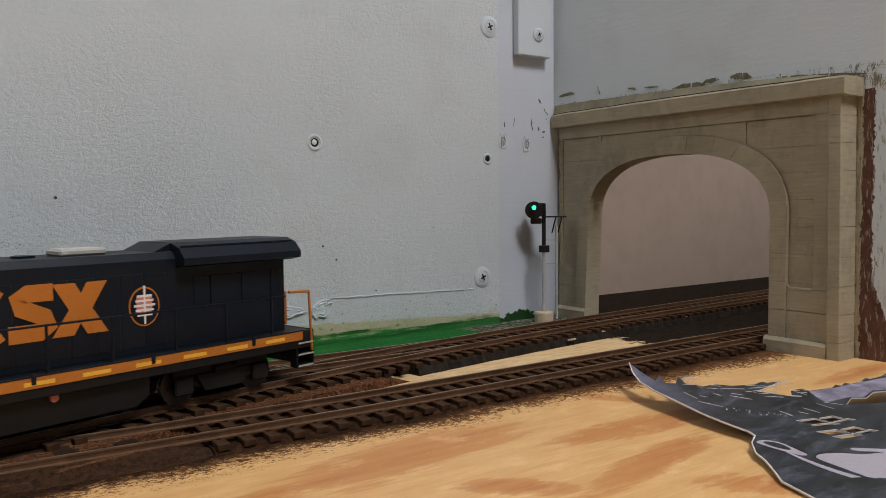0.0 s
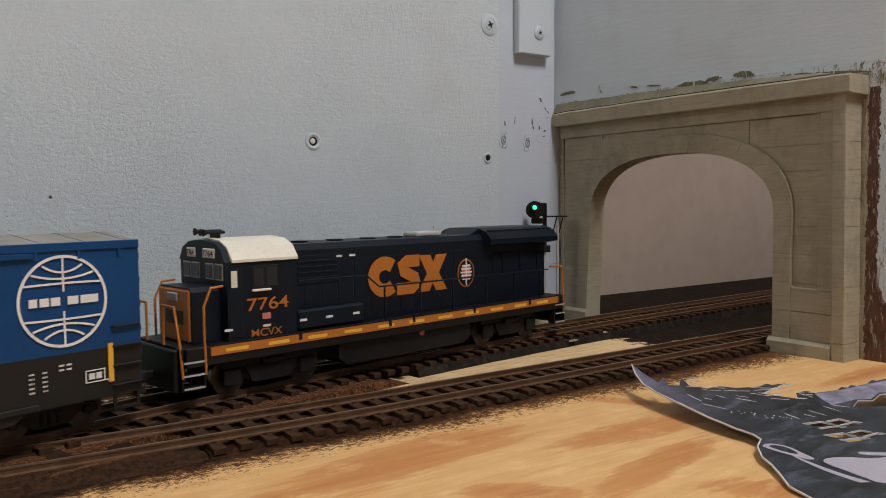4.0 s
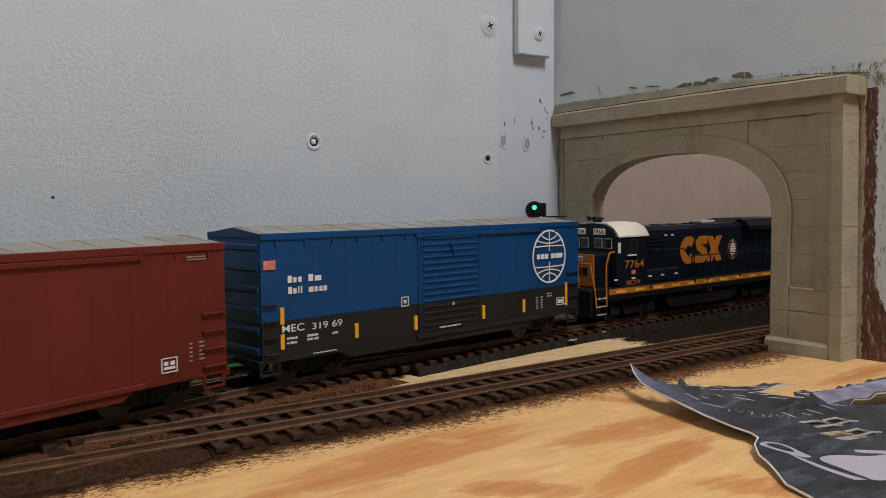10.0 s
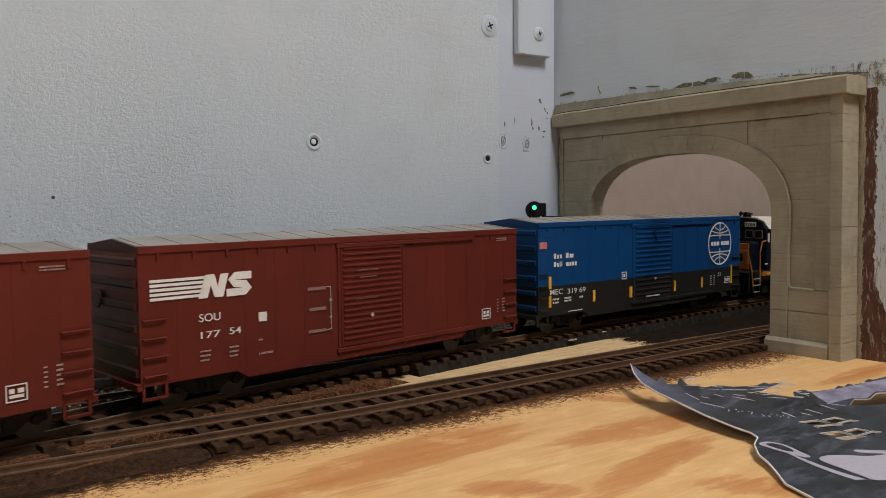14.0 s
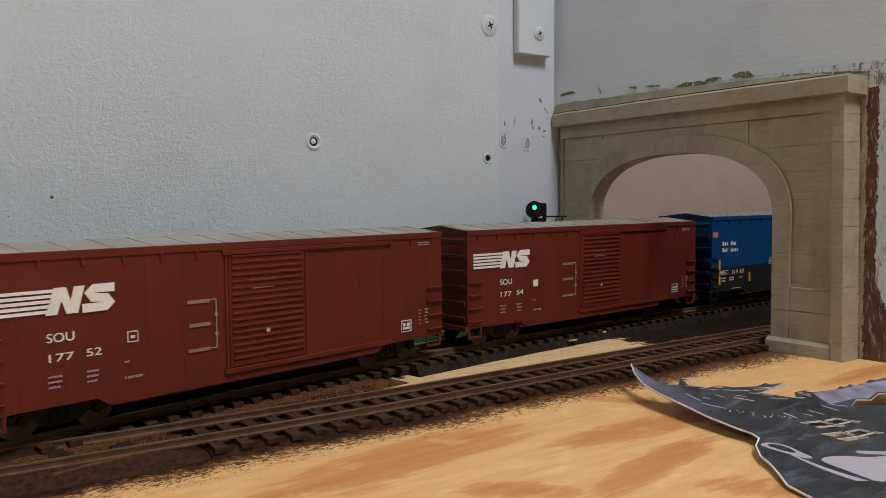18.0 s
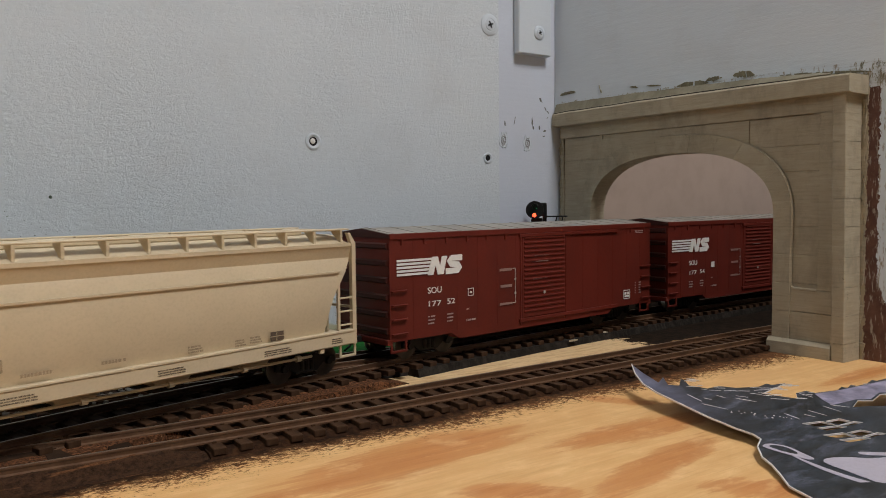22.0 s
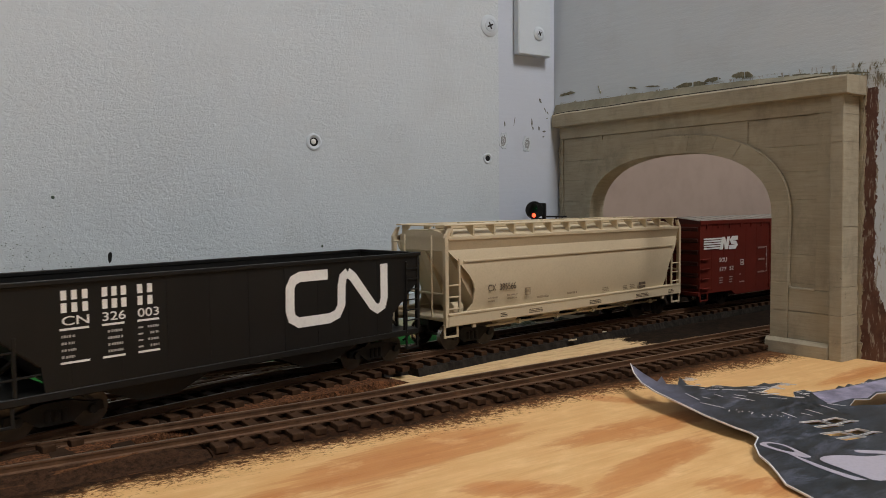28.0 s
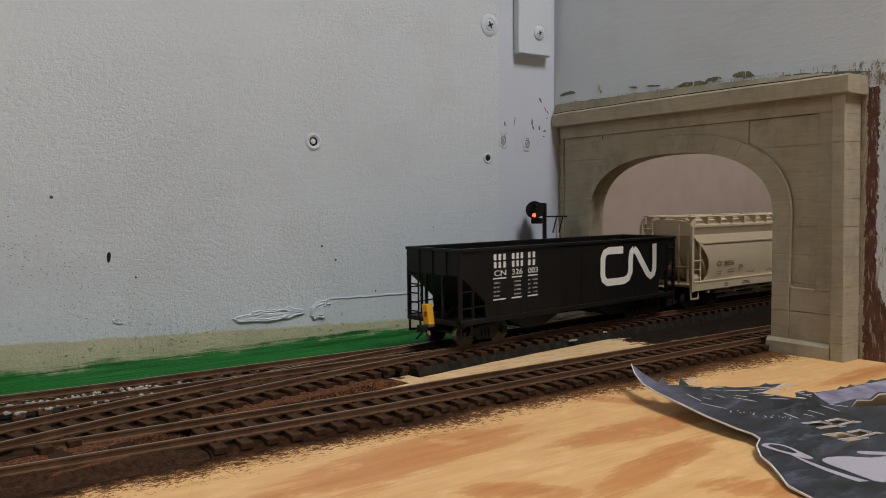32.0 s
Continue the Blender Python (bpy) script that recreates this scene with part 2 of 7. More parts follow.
    foot = s.math("MULTIPLY", s.ramp(yy, -0.020, -0.016), s.math("MULTIPLY", s.ramp(xb, -0.090, -0.080), s.math("SUBTRACT", 1.0, s.ramp(x, -0.004, 0.0))))
    c = s.mix(foot, c, s.mix(s.ramp(blot, 0.42, 0.52), (0.20, 0.20, 0.18), (0.03, 0.04, 0.02)))
    dull = s.math("MAXIMUM", s.math("MAXIMUM", blk, m), grn)
    s.bump(fine, 0.25, 0.0003)
    return s.out(c, s.math("ADD", 0.42, s.math("MULTIPLY", dull, 0.5)), 0, s.math("SUBTRACT", 0.35, s.math("MULTIPLY", dull, 0.28)))


def wall_paint(name, green=True, brown=False, patch=False, tone=1.0, hue=(1.0, 1.0, 1.0)):
    s = Nodes(name)
    x, y, z = s.xyz()
    a = s.noise(5, 4)
    b = s.noise(30, 5)
    orange = s.noise(1.0, 4, 0.6, s.stretch(460, 460, 700, (0, 0, 0), (0.3, 0.15, 0.2)))
    roll = s.noise(1.0, 4, 0.6, s.stretch(55, 55, 520))
    c = s.mix(s.ramp(a, 0.3, 0.7), tint([p * q for p, q in zip((0.458, 0.515, 0.572), hue)], tone), tint([p * q for p, q in zip((0.517, 0.570, 0.622), hue)], tone))
    c = s.mix(s.math("MULTIPLY", s.ramp(b, 0.52, 0.75), 0.25), c, (0.40, 0.42, 0.44))
    spots = s.noise(160, 6, 0.8)
    mud = s.noise(9, 2)
    c = s.mix(s.math("MULTIPLY", s.ramp(spots, 0.70, 0.72), s.ramp(mud, 0.52, 0.6)), c, (0.12, 0.13, 0.12))
    r = s.noise(120, 5, 0.7)
    if green:
        w = s.math("MULTIPLY", s.math("SUBTRACT", r, 0.5), 0.0035)
        lo = s.math("MULTIPLY", s.math("SUBTRACT", s.noise(22, 3, 0.6, s.stretch(1, 1, 0.2)), 0.5), 0.010)
        zz = s.math("ADD", z, w)
        line = s.math("ADD", s.math("MULTIPLY", x, -0.040), 0.0050)
        bei = s.math("SUBTRACT", 1.0, s.ramp(s.math("SUBTRACT", zz, line), -0.0005, 0.0005))
        c = s.mix(bei, c, s.mix(s.ramp(b, 0.4, 0.65), (0.50, 0.47, 0.34), (0.40, 0.38, 0.26)))
        streak = s.noise(1.0, 5, 0.65, s.stretch(26, 26, 620, (0, 0, 0), (0, 0.05, 0)))
        fibre = s.noise(1.0, 4, 0.6, s.stretch(90, 90, 1700, (1, 0, 0), (0, -0.06, 0)))
        gl = s.math("ADD", s.math("ADD", zz, lo), s.math("MULTIPLY", s.math("SUBTRACT", streak, 0.5), 0.011))
        wash = s.math("MULTIPLY", s.math("SUBTRACT", 1.0, s.ramp(gl, 0.0055, 0.0125)), s.math("ADD", 0.35, s.math("MULTIPLY", s.ramp(s.noise(300, 5, 0.75), 0.42, 0.60), 0.65)))
        c = s.mix(s.math("MULTIPLY", wash, s.ramp(fibre, 0.40, 0.62)), c, (0.26, 0.36, 0.13))
        gm = s.math("SUBTRACT", 1.0, s.ramp(gl, 0.0048, 0.0066))
        gc = s.mix(s.ramp(streak, 0.36, 0.64), (0.010, 0.082, 0.016), (0.034, 0.235, 0.048))
        gc = s.mix(s.math("MULTIPLY", s.ramp(fibre, 0.58, 0.72), 0.55), gc, (0.10, 0.30, 0.11))
        c = s.mix(gm, c, gc)
        sp = s.math("MULTIPLY", s.ramp(s.noise(340, 5, 0.8), 0.60, 0.64), s.math("SUBTRACT", 1.0, s.ramp(z, 0.010, 0.03)))
        c = s.mix(s.math("MULTIPLY", sp, 0.75), c, (0.03, 0.13, 0.03))
        chips = s.math("MULTIPLY", s.ramp(s.noise(1.0, 5, 0.8, s.stretch(200, 200, 420)), 0.645, 0.66), s.math("SUBTRACT", 1.0, s.ramp(z, 0.014, 0.05)))
        c = s.mix(s.math("MULTIPLY", chips, 0.7), c, (0.13, 0.13, 0.11))
    if brown:
        w = s.math("MULTIPLY", s.math("SUBTRACT", s.noise(300, 6, 0.75), 0.5), 0.0050)
        ye = s.math("ADD", y, w)
        ze = s.math("ADD", z, s.math("MULTIPLY", w, 0.7))
        wide = s.math("MULTIPLY", s.math("SUBTRACT", 1.0, s.ramp(z, 0.0, 0.035)), -0.014)
        edge = s.math("ADD", -0.1582, wide)
        bm_ = s.math("GREATER_THAN", ye, edge)
        bm_ = s.math("MULTIPLY", bm_, s.math("LESS_THAN", ze, 0.1165))
        c = s.mix(bm_, c, s.mix(s.ramp(r, 0.35, 0.65), (0.065, 0.026, 0.018), (0.12, 0.055, 0.038)))
        tan = s.math("MULTIPLY", s.math("GREATER_THAN", ye, -0.1535), s.math("LESS_THAN", ze, 0.1225))
        c = s.mix(tan, c, (0.33, 0.29, 0.20))
        q = s.noise(1.0, 5, 0.75, s.stretch(200, 90, 900))
        scuff = s.math("MULTIPLY", s.ramp(q, 0.54, 0.60), s.math("LESS_THAN", s.math("ABSOLUTE", s.math("SUBTRACT", ze, 0.1225)), 0.0052))
        c = s.mix(s.math("MULTIPLY", scuff, 0.6), c, (0.22, 0.21, 0.16))
        hair = s.noise(1.0, 4, 0.7, s.stretch(300, 700, 160, (0, 0, 0), (0.5, 0, 0)))
        out_ = s.math("MULTIPLY", s.ramp(ye, -0.166, -0.160), s.ramp(hair, 0.55, 0.62))
        c = s.mix(s.math("MULTIPLY", out_, s.math("LESS_THAN", ze, 0.128)), c, (0.27, 0.24, 0.20))
    if patch:
        w = s.math("MULTIPLY", s.math("SUBTRACT", s.noise(170, 6, 0.8), 0.5), 0.012)
        hill = s.math("MULTIPLY", s.math("ABSOLUTE", s.math("SUBTRACT", x, -0.040)), 0.35)
        pm = s.math("LESS_THAN", s.math("ADD", s.math("ADD", z, w), hill), 0.0088)
        c = s.mix(pm, c, (0.012, 0.055, 0.012))
    pits = s.noise(1.0, 5, 0.72, s.stretch(420, 420, 520, (0, 0, 0), (0.5, 0.62, 0.4)))
    patchy = s.math("ADD", 0.22, s.math("MULTIPLY", s.ramp(s.noise(11, 3), 0.38, 0.66), 0.78))
    grainy = s.math("MULTIPLY", s.math("ADD", s.math("MULTIPLY", orange, 0.5), s.math("MULTIPLY", s.ramp(pits, 0.36, 0.56), 0.46)), patchy)
    n1 = s.bump(grainy, 0.72 if green else 0.14, 0.0006)
    s.bump(roll, 0.10 if green else 0.12, 0.0008, n1)
    return s.out(c, 0.5, 0, 0.35)


M_PLY = plywood()
M_WALL = wall_paint("grey_wall_paint", tone=1.10, hue=(1.01, 1.0, 0.98))
M_WALL_B = wall_paint("grey_wall_paint_brushed", False, True, tone=1.12)
M_WALL_C = wall_paint("grey_board_paint", False, False, tone=1.08)
M_WALL_S = wall_paint("grey_strip_paint", False, False, True, 1.06, (1.0, 0.985, 1.035))
M_ROOM = paint("room_paint", (0.62, 0.62, 0.60), 0.7, var=0.05, scale=2, grain=80)
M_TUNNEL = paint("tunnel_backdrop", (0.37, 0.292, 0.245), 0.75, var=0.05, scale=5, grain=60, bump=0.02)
def plaster_stone():
    """Beige paint brushed crosswise over plaster, with dirt and pale rubbed spots."""
    s = Nodes("painted_plaster_stone")
    a = s.noise(38, 5)
    brush = s.noise(1.0, 5, 0.65, s.stretch(120, 70, 1100))
    dirt = s.noise(60, 8, 0.72, s.stretch(1, 1, 0.6, (3.1, 1.7, 0.4)))
    g = s.noise(800, 3)
    c = s.mix(s.ramp(a, 0.3, 0.7), (0.322, 0.283, 0.206), (0.392, 0.350, 0.262))
    c = s.mix(s.math("MULTIPLY", s.ramp(brush, 0.5, 0.72), 0.55), c, (0.24, 0.205, 0.145))
    c = s.mix(s.math("MULTIPLY", s.ramp(brush, 0.44, 0.28), 0.45), c, (0.45, 0.41, 0.31))
    c = s.mix(s.math("MULTIPLY", s.ramp(dirt, 0.50, 0.68), 0.6), c, (0.19, 0.172, 0.132))
    c = s.mix(s.math("MULTIPLY", s.ramp(s.noise(260, 6, 0.8), 0.66, 0.70), 0.6), c, (0.12, 0.10, 0.07))
    n1 = s.bump(brush, 0.35, 0.0004)
    s.bump(g, 0.35, 0.0002, n1)
    return s.out(c, 0.75, 0, 0.25)


M_STONE = plaster_stone()
M_FILLER = paint("grey_olive_filler", (0.225, 0.21, 0.155), 0.85, var=0.2, scale=120, grain=700, bump=0.5, dirt=(0.13, 0.12, 0.085), dirt_amt=0.6, spec=0.2)
M_TIE = paint("brown_tie", (0.047, 0.023, 0.0112), 0.75, var=0.4, scale=200, grain=1500, bump=0.4, dirt=(0.12, 0.065, 0.035), dirt_amt=0.35, spec=0.15)
M_RAIL = paint("rusty_rail", (0.094, 0.045, 0.022), 0.5, var=0.25, scale=160, grain=1200, bump=0.3, dirt=(0.19, 0.105, 0.055), dirt_amt=0.5)
M_STEEL = paint("bright_rail_head", (0.26, 0.185, 0.125), 0.36, 0.65, var=0.2, scale=120, grain=900, bump=0.1)
M_BED = paint("black_cork_roadbed", (0.018, 0.015, 0.0125), 0.95, var=0.5, scale=420, grain=1600, bump=0.9, dirt=(0.07, 0.06, 0.05), dirt_amt=0.4, spec=0.1)


def cork():
    s = Nodes("brown_cork")
    g1, g2 = s.noise(900, 4, 0.75), s.noise(420, 5, 0.7)
    c = s.mix(s.ramp(g1, 0.40, 0.60), (0.030, 0.012, 0.006), (0.25, 0.105, 0.045))
    c = s.mix(s.math("MULTIPLY", s.ramp(g2, 0.42, 0.62), 0.75), c, (0.050, 0.022, 0.010))
    c = s.mix(s.math("MULTIPLY", s.ramp(s.noise(1600, 3), 0.62, 0.7), 0.7), c, (0.42, 0.22, 0.11))
    s.bump(g1, 1.0, 0.0008)
    return s.out(c, 0.95, 0, 0.15)


def crust():
    """Brown glue over cork: dark, with orange bare streaks along the track."""
    s = Nodes("brown_crust")
    g = s.noise(620, 5, 0.75)
    streak = s.noise(1.0, 4, 0.6, s.stretch(34, 230, 60, (0.3, 0, 0), (0, 0, 0.06)))
    c = s.mix(s.ramp(g, 0.36, 0.64), (0.018, 0.009, 0.005), (0.062, 0.030, 0.015))
    c = s.mix(s.math("MULTIPLY", s.ramp(streak, 0.55, 0.66), 0.6), c, s.mix(s.ramp(g, 0.40, 0.60), (0.16, 0.060, 0.022), (0.36, 0.165, 0.066)))
    s.bump(g, 0.8, 0.0006)
    return s.out(c, 0.9, 0, 0.12)


M_CORK = cork()
M_PLATE = paint("dark_turnout_plate", (0.034, 0.0195, 0.0120), 0.9, var=0.5, scale=160, grain=900, bump=0.6, dirt=(0.055, 0.028, 0.014), dirt_amt=0.4, spec=0.08)
M_CRUST = crust()
M_DIRT = paint("dark_glue_dirt", (0.026, 0.012, 0.006), 0.95, var=0.6, scale=420, grain=1500, bump=1.0, dirt=(0.10, 0.046, 0.02), dirt_amt=0.5, spec=0.1)
M_WHITE = paint("white_paint", (0.74, 0.74, 0.73), 0.5, var=0.04, bump=0.1)
M_BLACK = paint("black_plastic", (0.007, 0.007, 0.0075), 0.5, var=0.2, bump=0.1, spec=0.3)
M_GREY = paint("grey_plastic", (0.42, 0.41, 0.39), 0.5, var=0.1)
M_CHROME = paint("bright_screw_steel", (0.7, 0.7, 0.7), 0.3, 1.0, var=0.1)

# ---- the large structure ----
def slab(name, x0, x1, y0, y1, z0, z1, material, label, category, bev=0.0):
    ob = part(name, box(bm_new(), x0, x1, y0, y1, z0, z1, bev), material)
    return tagged(ob, label, category, kind="structure")


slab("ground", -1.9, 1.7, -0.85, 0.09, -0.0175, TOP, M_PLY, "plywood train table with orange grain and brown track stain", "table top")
slab("wall_back", -1.9, -0.0578, 0.0195, 0.0395, TOP, 0.70, M_WALL, "grey painted wall panel with green and cream paint along its foot", "wall")
slab("wall_corner", -0.0571, -0.0001, 0.0225, 0.0395, TOP, 0.70, M_WALL_S, "smooth grey painted strip beside the wall panel", "wall")
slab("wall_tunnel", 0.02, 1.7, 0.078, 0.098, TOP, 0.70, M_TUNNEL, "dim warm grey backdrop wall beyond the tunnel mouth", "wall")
# unseen board added to shade the backdrop's lower right from the warm lamp
tagged(part("tunnel_light_block", prism(bm_new(), [(0.10, TOP), (1.7, TOP), (1.7, 0.72), (1.0, 0.70), (0.10, 0.35)], "y", -0.32, -0.30), M_TUNNEL), "unseen sloped partition added to shade the tunnel backdrop", "wall", kind="structure")
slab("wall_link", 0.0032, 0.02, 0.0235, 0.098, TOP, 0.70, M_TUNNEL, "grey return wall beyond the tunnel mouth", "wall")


def arch_at(u0, u1, k, grow):
    """A stretch of the tunnel mouth's arch from the wall side (0) over the crown to the open side (1), as (y, z)."""
    cy, hw, zs, rise = -0.0614, 0.0567 + grow, 0.0620, 0.0318 + grow
    out = []
    for i in range(k + 1):
        a = math.pi * (u0 + (u1 - u0) * i / k)
        e = 2.0 / 2.4
        c, s_ = math.cos(a), math.sin(a)
        out.append((cy + hw * math.copysign(abs(c) ** e, c), zs + rise * abs(s_) ** e))
    return out


def pierced(bm, x0, x1, y_hi, y_lo, z0, z1, grow=0.0, n=28):
    """A wall with the arched mouth cut through it."""
    arc = arch_at(0, 1, n, grow)
    a0, a1 = arc[0], arc[-1]
    strips = [[(y_hi, z0), (y_hi, a0[1]), (a0[0], a0[1]), (a0[0], z0)], [(a1[0], z0), (a1[0], a1[1]), (y_lo, a1[1]), (y_lo, z0)]]
    strips.append([(y_hi, a0[1]), (y_hi, z1), (a0[0], z1), (a0[0], a0[1])])
    strips.append([(a1[0], a1[1]), (a1[0], z1), (y_lo, z1), (y_lo, a1[1])])
    for p, q in zip(arc[:-1], arc[1:]):
        strips.append([p, (p[0], z1), (q[0], z1), q])
    for s_ in strips:
        prism(bm, s_, "x", x0, x1)
    bmesh.ops.remove_doubles(bm, verts=bm.verts, dist=1e-6)
    inner = [f for f in bm.faces if abs(f.normal.x) < 0.5 and sum(len(e.link_faces) > 2 for e in f.edges) >= 2]
    return bm


def wall_x(y):
    """The partition stands a little askew behind the portal."""
    return -0.0133 * (y + 0.150) / 0.1725


def partition():
    bm = pierced(bm_new(), 0.0, 0.003, 0.0223, -0.1504, TOP, 0.1160, 0.006)
    # carried up out of view to keep the main lamp off the backdrop
    for y0, y1, z0 in ((-0.1504, -0.85, TOP), (0.0223, -0.1504, 0.1162)):
        p = [(wall_x(y0), y0), (wall_x(y0) + 0.003, y0), (wall_x(y1) + 0.003, y1), (wall_x(y1), y1)]
        prism(bm, p, "z", z0, 1.40)
    return bm


tagged(part("wall_portal", partition(), M_WALL_B), "grey painted partition wall with brown brush marks round a tunnel mouth", "wall", kind="structure")
# the room that holds the table
slab("floor", -3.2, 3.2, -3.2, 2.0, -0.95, -0.93, M_ROOM, "grey room floor", "floor")
slab("ceiling", -3.2, 3.2, -3.2, 2.0, 1.45, 1.47, M_ROOM, "white room ceiling", "ceiling")
slab("wall_west", -3.25, -3.2, -3.2, 2.0, -0.93, 1.45, M_ROOM, "plain room wall", "wall")
slab("wall_east", 3.2, 3.25, -3.2, 2.0, -0.93, 1.45, M_ROOM, "plain room wall", "wall")
slab("wall_south", -3.2, 3.2, -3.25, -3.2, -0.93, 1.45, M_ROOM, "plain room wall", "wall")
slab("wall_north", -3.2, 3.2, 2.0, 2.05, -0.93, 1.45, M_ROOM, "plain room wall", "wall")

# ---- tracks ----
def offset_line(fn, x0, x1, off, step=0.004):
    n = max(2, int((x1 - x0) / step))
    out = []
    for i in range(n + 1):
        x = x0 + (x1 - x0) * i / n
        t = Vector((2e-4, fn(x + 1e-4) - fn(x - 1e-4))).normalized()
        out.append((x - t.y * off, fn(x) + t.x * off, t))
    return out


def rail_mesh(line, ztop):
    """A rail with foot, web and head along a line."""
    prof = [(-0.0011, -0.0024), (0.0011, -0.0024), (0.0011, -0.0020), (0.00035, -0.0017), (0.00035, -0.0008), (0.00055, -0.0006), (0.00055, -0.0001),
            (0.0004, 0.0), (-0.0004, 0.0), (-0.00055, -0.0001), (-0.00055, -0.0006), (-0.00035, -0.0008), (-0.00035, -0.0017), (-0.0011, -0.0020)]
    bm = bm_new()
    rings = []
    for x, y, t in line:
        rings.append([bm.verts.new((x - t.y * a, y + t.x * a, ztop + b)) for a, b in prof])
    n = len(prof)
    for a, b in zip(rings[:-1], rings[1:]):
        for i in range(n):
            f = bm.faces.new((a[i], b[i], b[(i + 1) % n], a[(i + 1) % n]))
            f.material_index = 1 if i == 7 else 0
    bm.faces.new(rings[0]), bm.faces.new(rings[-1][::-1])
    bmesh.ops.recalc_face_normals(bm, faces=bm.faces)
    return bm


def tie_mesh(half, h):
    bm = box(bm_new(), -0.00185, 0.00185, -half, half, -h, 0, 0.0002)
    me = bpy.data.meshes.new("tie")
    bm.to_mesh(me)
    bm.free()
    me.materials.append(M_TIE)
    return me


def spike_pair():
    bm = bm_new()
    for s in (-1, 1):
        for d in (-0.0014, 0.0014):
            y = s * GAUGE / 2 + d
            box(bm, -0.0006, 0.0006, y - 0.0003, y + 0.0003, 0.0, 0.00045)
    me = bpy.data.meshes.new("spikes")
    bm.to_mesh(me)
    bm.free()
    me.materials.append(M_TIE)
    return me


def track(label, fn, x0, x1, ztop, skips=(), pitch=0.00735, rails=True, tie_h=0.0020, wide=None, seed=1):
    root = thing("railway_track", label, "railway track", "model tracks", "structure")
    rnd = random.Random(seed)
    if rails:
        for s in (-1, 1):
            part("rail", rail_mesh(offset_line(fn, x0, x1, s * GAUGE / 2), ztop), [M_RAIL, M_STEEL], root, "rust-brown rail with a worn head")
    me, sp = tie_mesh(TIE_HALF, tie_h), spike_pair()
    for x, y, t in offset_line(fn, x0, x1, 0.0, pitch):
        if any(a < x < b for a, b in skips):
            continue
        o = new("tie", me)
        o.parent = root
        j = rnd.uniform(-0.0005, 0.0005)
        o.matrix_basis = Matrix.Translation((x, y + j, ztop - 0.0024)) @ Matrix.Rotation(math.atan2(t.y, t.x) + rnd.uniform(-0.02, 0.02), 4, "Z")
        q = new("spikes", sp)
        q.parent = root
        q.matrix_basis = Matrix.Translation((x, y, ztop - 0.0024)) @ Matrix.Rotation(math.atan2(t.y, t.x), 4, "Z")
    return root


def bed(name, fn, x0, x1, off0, off1, z0, z1, slope, material, label, taper=0.0):
    """A strip of roadbed with sloping shoulders."""
    a, b = offset_line(fn, x0, x1, off0, 0.006), offset_line(fn, x0, x1, off1, 0.006)
    bm = bm_new()
    rows = []
    for (xa, ya, t), (xb, yb_, u) in zip(a, b):
        w = noise.noise((xa * 160, 3.0, off0 * 50)) * 0.0006
        zt = z0 + (z1 - z0) * (min(1.0, max(0.0, (x1 - xa) / taper)) if taper else 1.0) + (0.0003 * noise.noise((xa * 300, 7.0, 0)) if taper else 0.0)
        rows.append([bm.verts.new(p) for p in ((xa + t.y * slope, ya - t.x * slope + w * (4 if taper else 1), z0), (xa, ya + w * (4 if taper else 1), zt), (xb, yb_, zt), (xb - u.y * slope, yb_ + u.x * slope, z0))])
    for p, q in zip(rows[:-1], rows[1:]):
        for i in range(3):
            bm.faces.new((p[i], q[i], q[i + 1], p[i + 1]))
    bm.faces.new(rows[0]), bm.faces.new(rows[-1][::-1])
    bmesh.ops.recalc_face_normals(bm, faces=bm.faces)
    return tagged(part(name, bm, material), label, "roadbed", kind="structure")


ZBED = ZB - 0.0024 - 0.0018
bed("roadbed", main_y, -0.172, 1.5, -0.0163, 0.020, TOP - 0.001, ZBED, 0.0012, M_BED, "black cork roadbed strip under the main track")
bed("roadbed_cork", main_y, -0.60, -0.1722, -0.0215, 0.0165, TOP - 0.001, ZBED, 0.0006, M_CORK, "brown cork sheet under the turnout", 0.02)
# a dark sheet just above the cork, between the ties
bed("tie_strip", main_y, -0.60, -0.1900, -0.0128, 0.0150, ZBED - 0.001, ZBED + 0.00035, 0.0004, M_PLATE, "dark strip between the main track's ties")
bed("roadbed_siding", siding_y, -1.7, -0.110, -0.0150, 0.0165, TOP - 0.001, ZBED - 0.0003, 0.0012, M_BED, "dark cork roadbed strip under the siding")
bed("track_dirt", front_y, -0.2680, 1.5, -0.0134, 0.0140, TOP - 0.0006, ZF - 0.0024 - 0.0015, 0.0034, M_DIRT, "dark brown glue and dirt under the front track")
track("brown model main track that curves into the tunnel", main_y, -1.7, 1.5, ZB, skips=((-0.335, -0.31),), seed=2)
track("brown straight model track in front, into the tunnel", front_y, -0.42, 1.5, ZF, tie_h=0.0020, skips=((-1.0, -0.2660),), seed=5)
track("brown model siding track that joins at a turnout by the wall", siding_y, -1.7, -0.115, ZB, skips=((-0.215, -0.1),), seed=9)

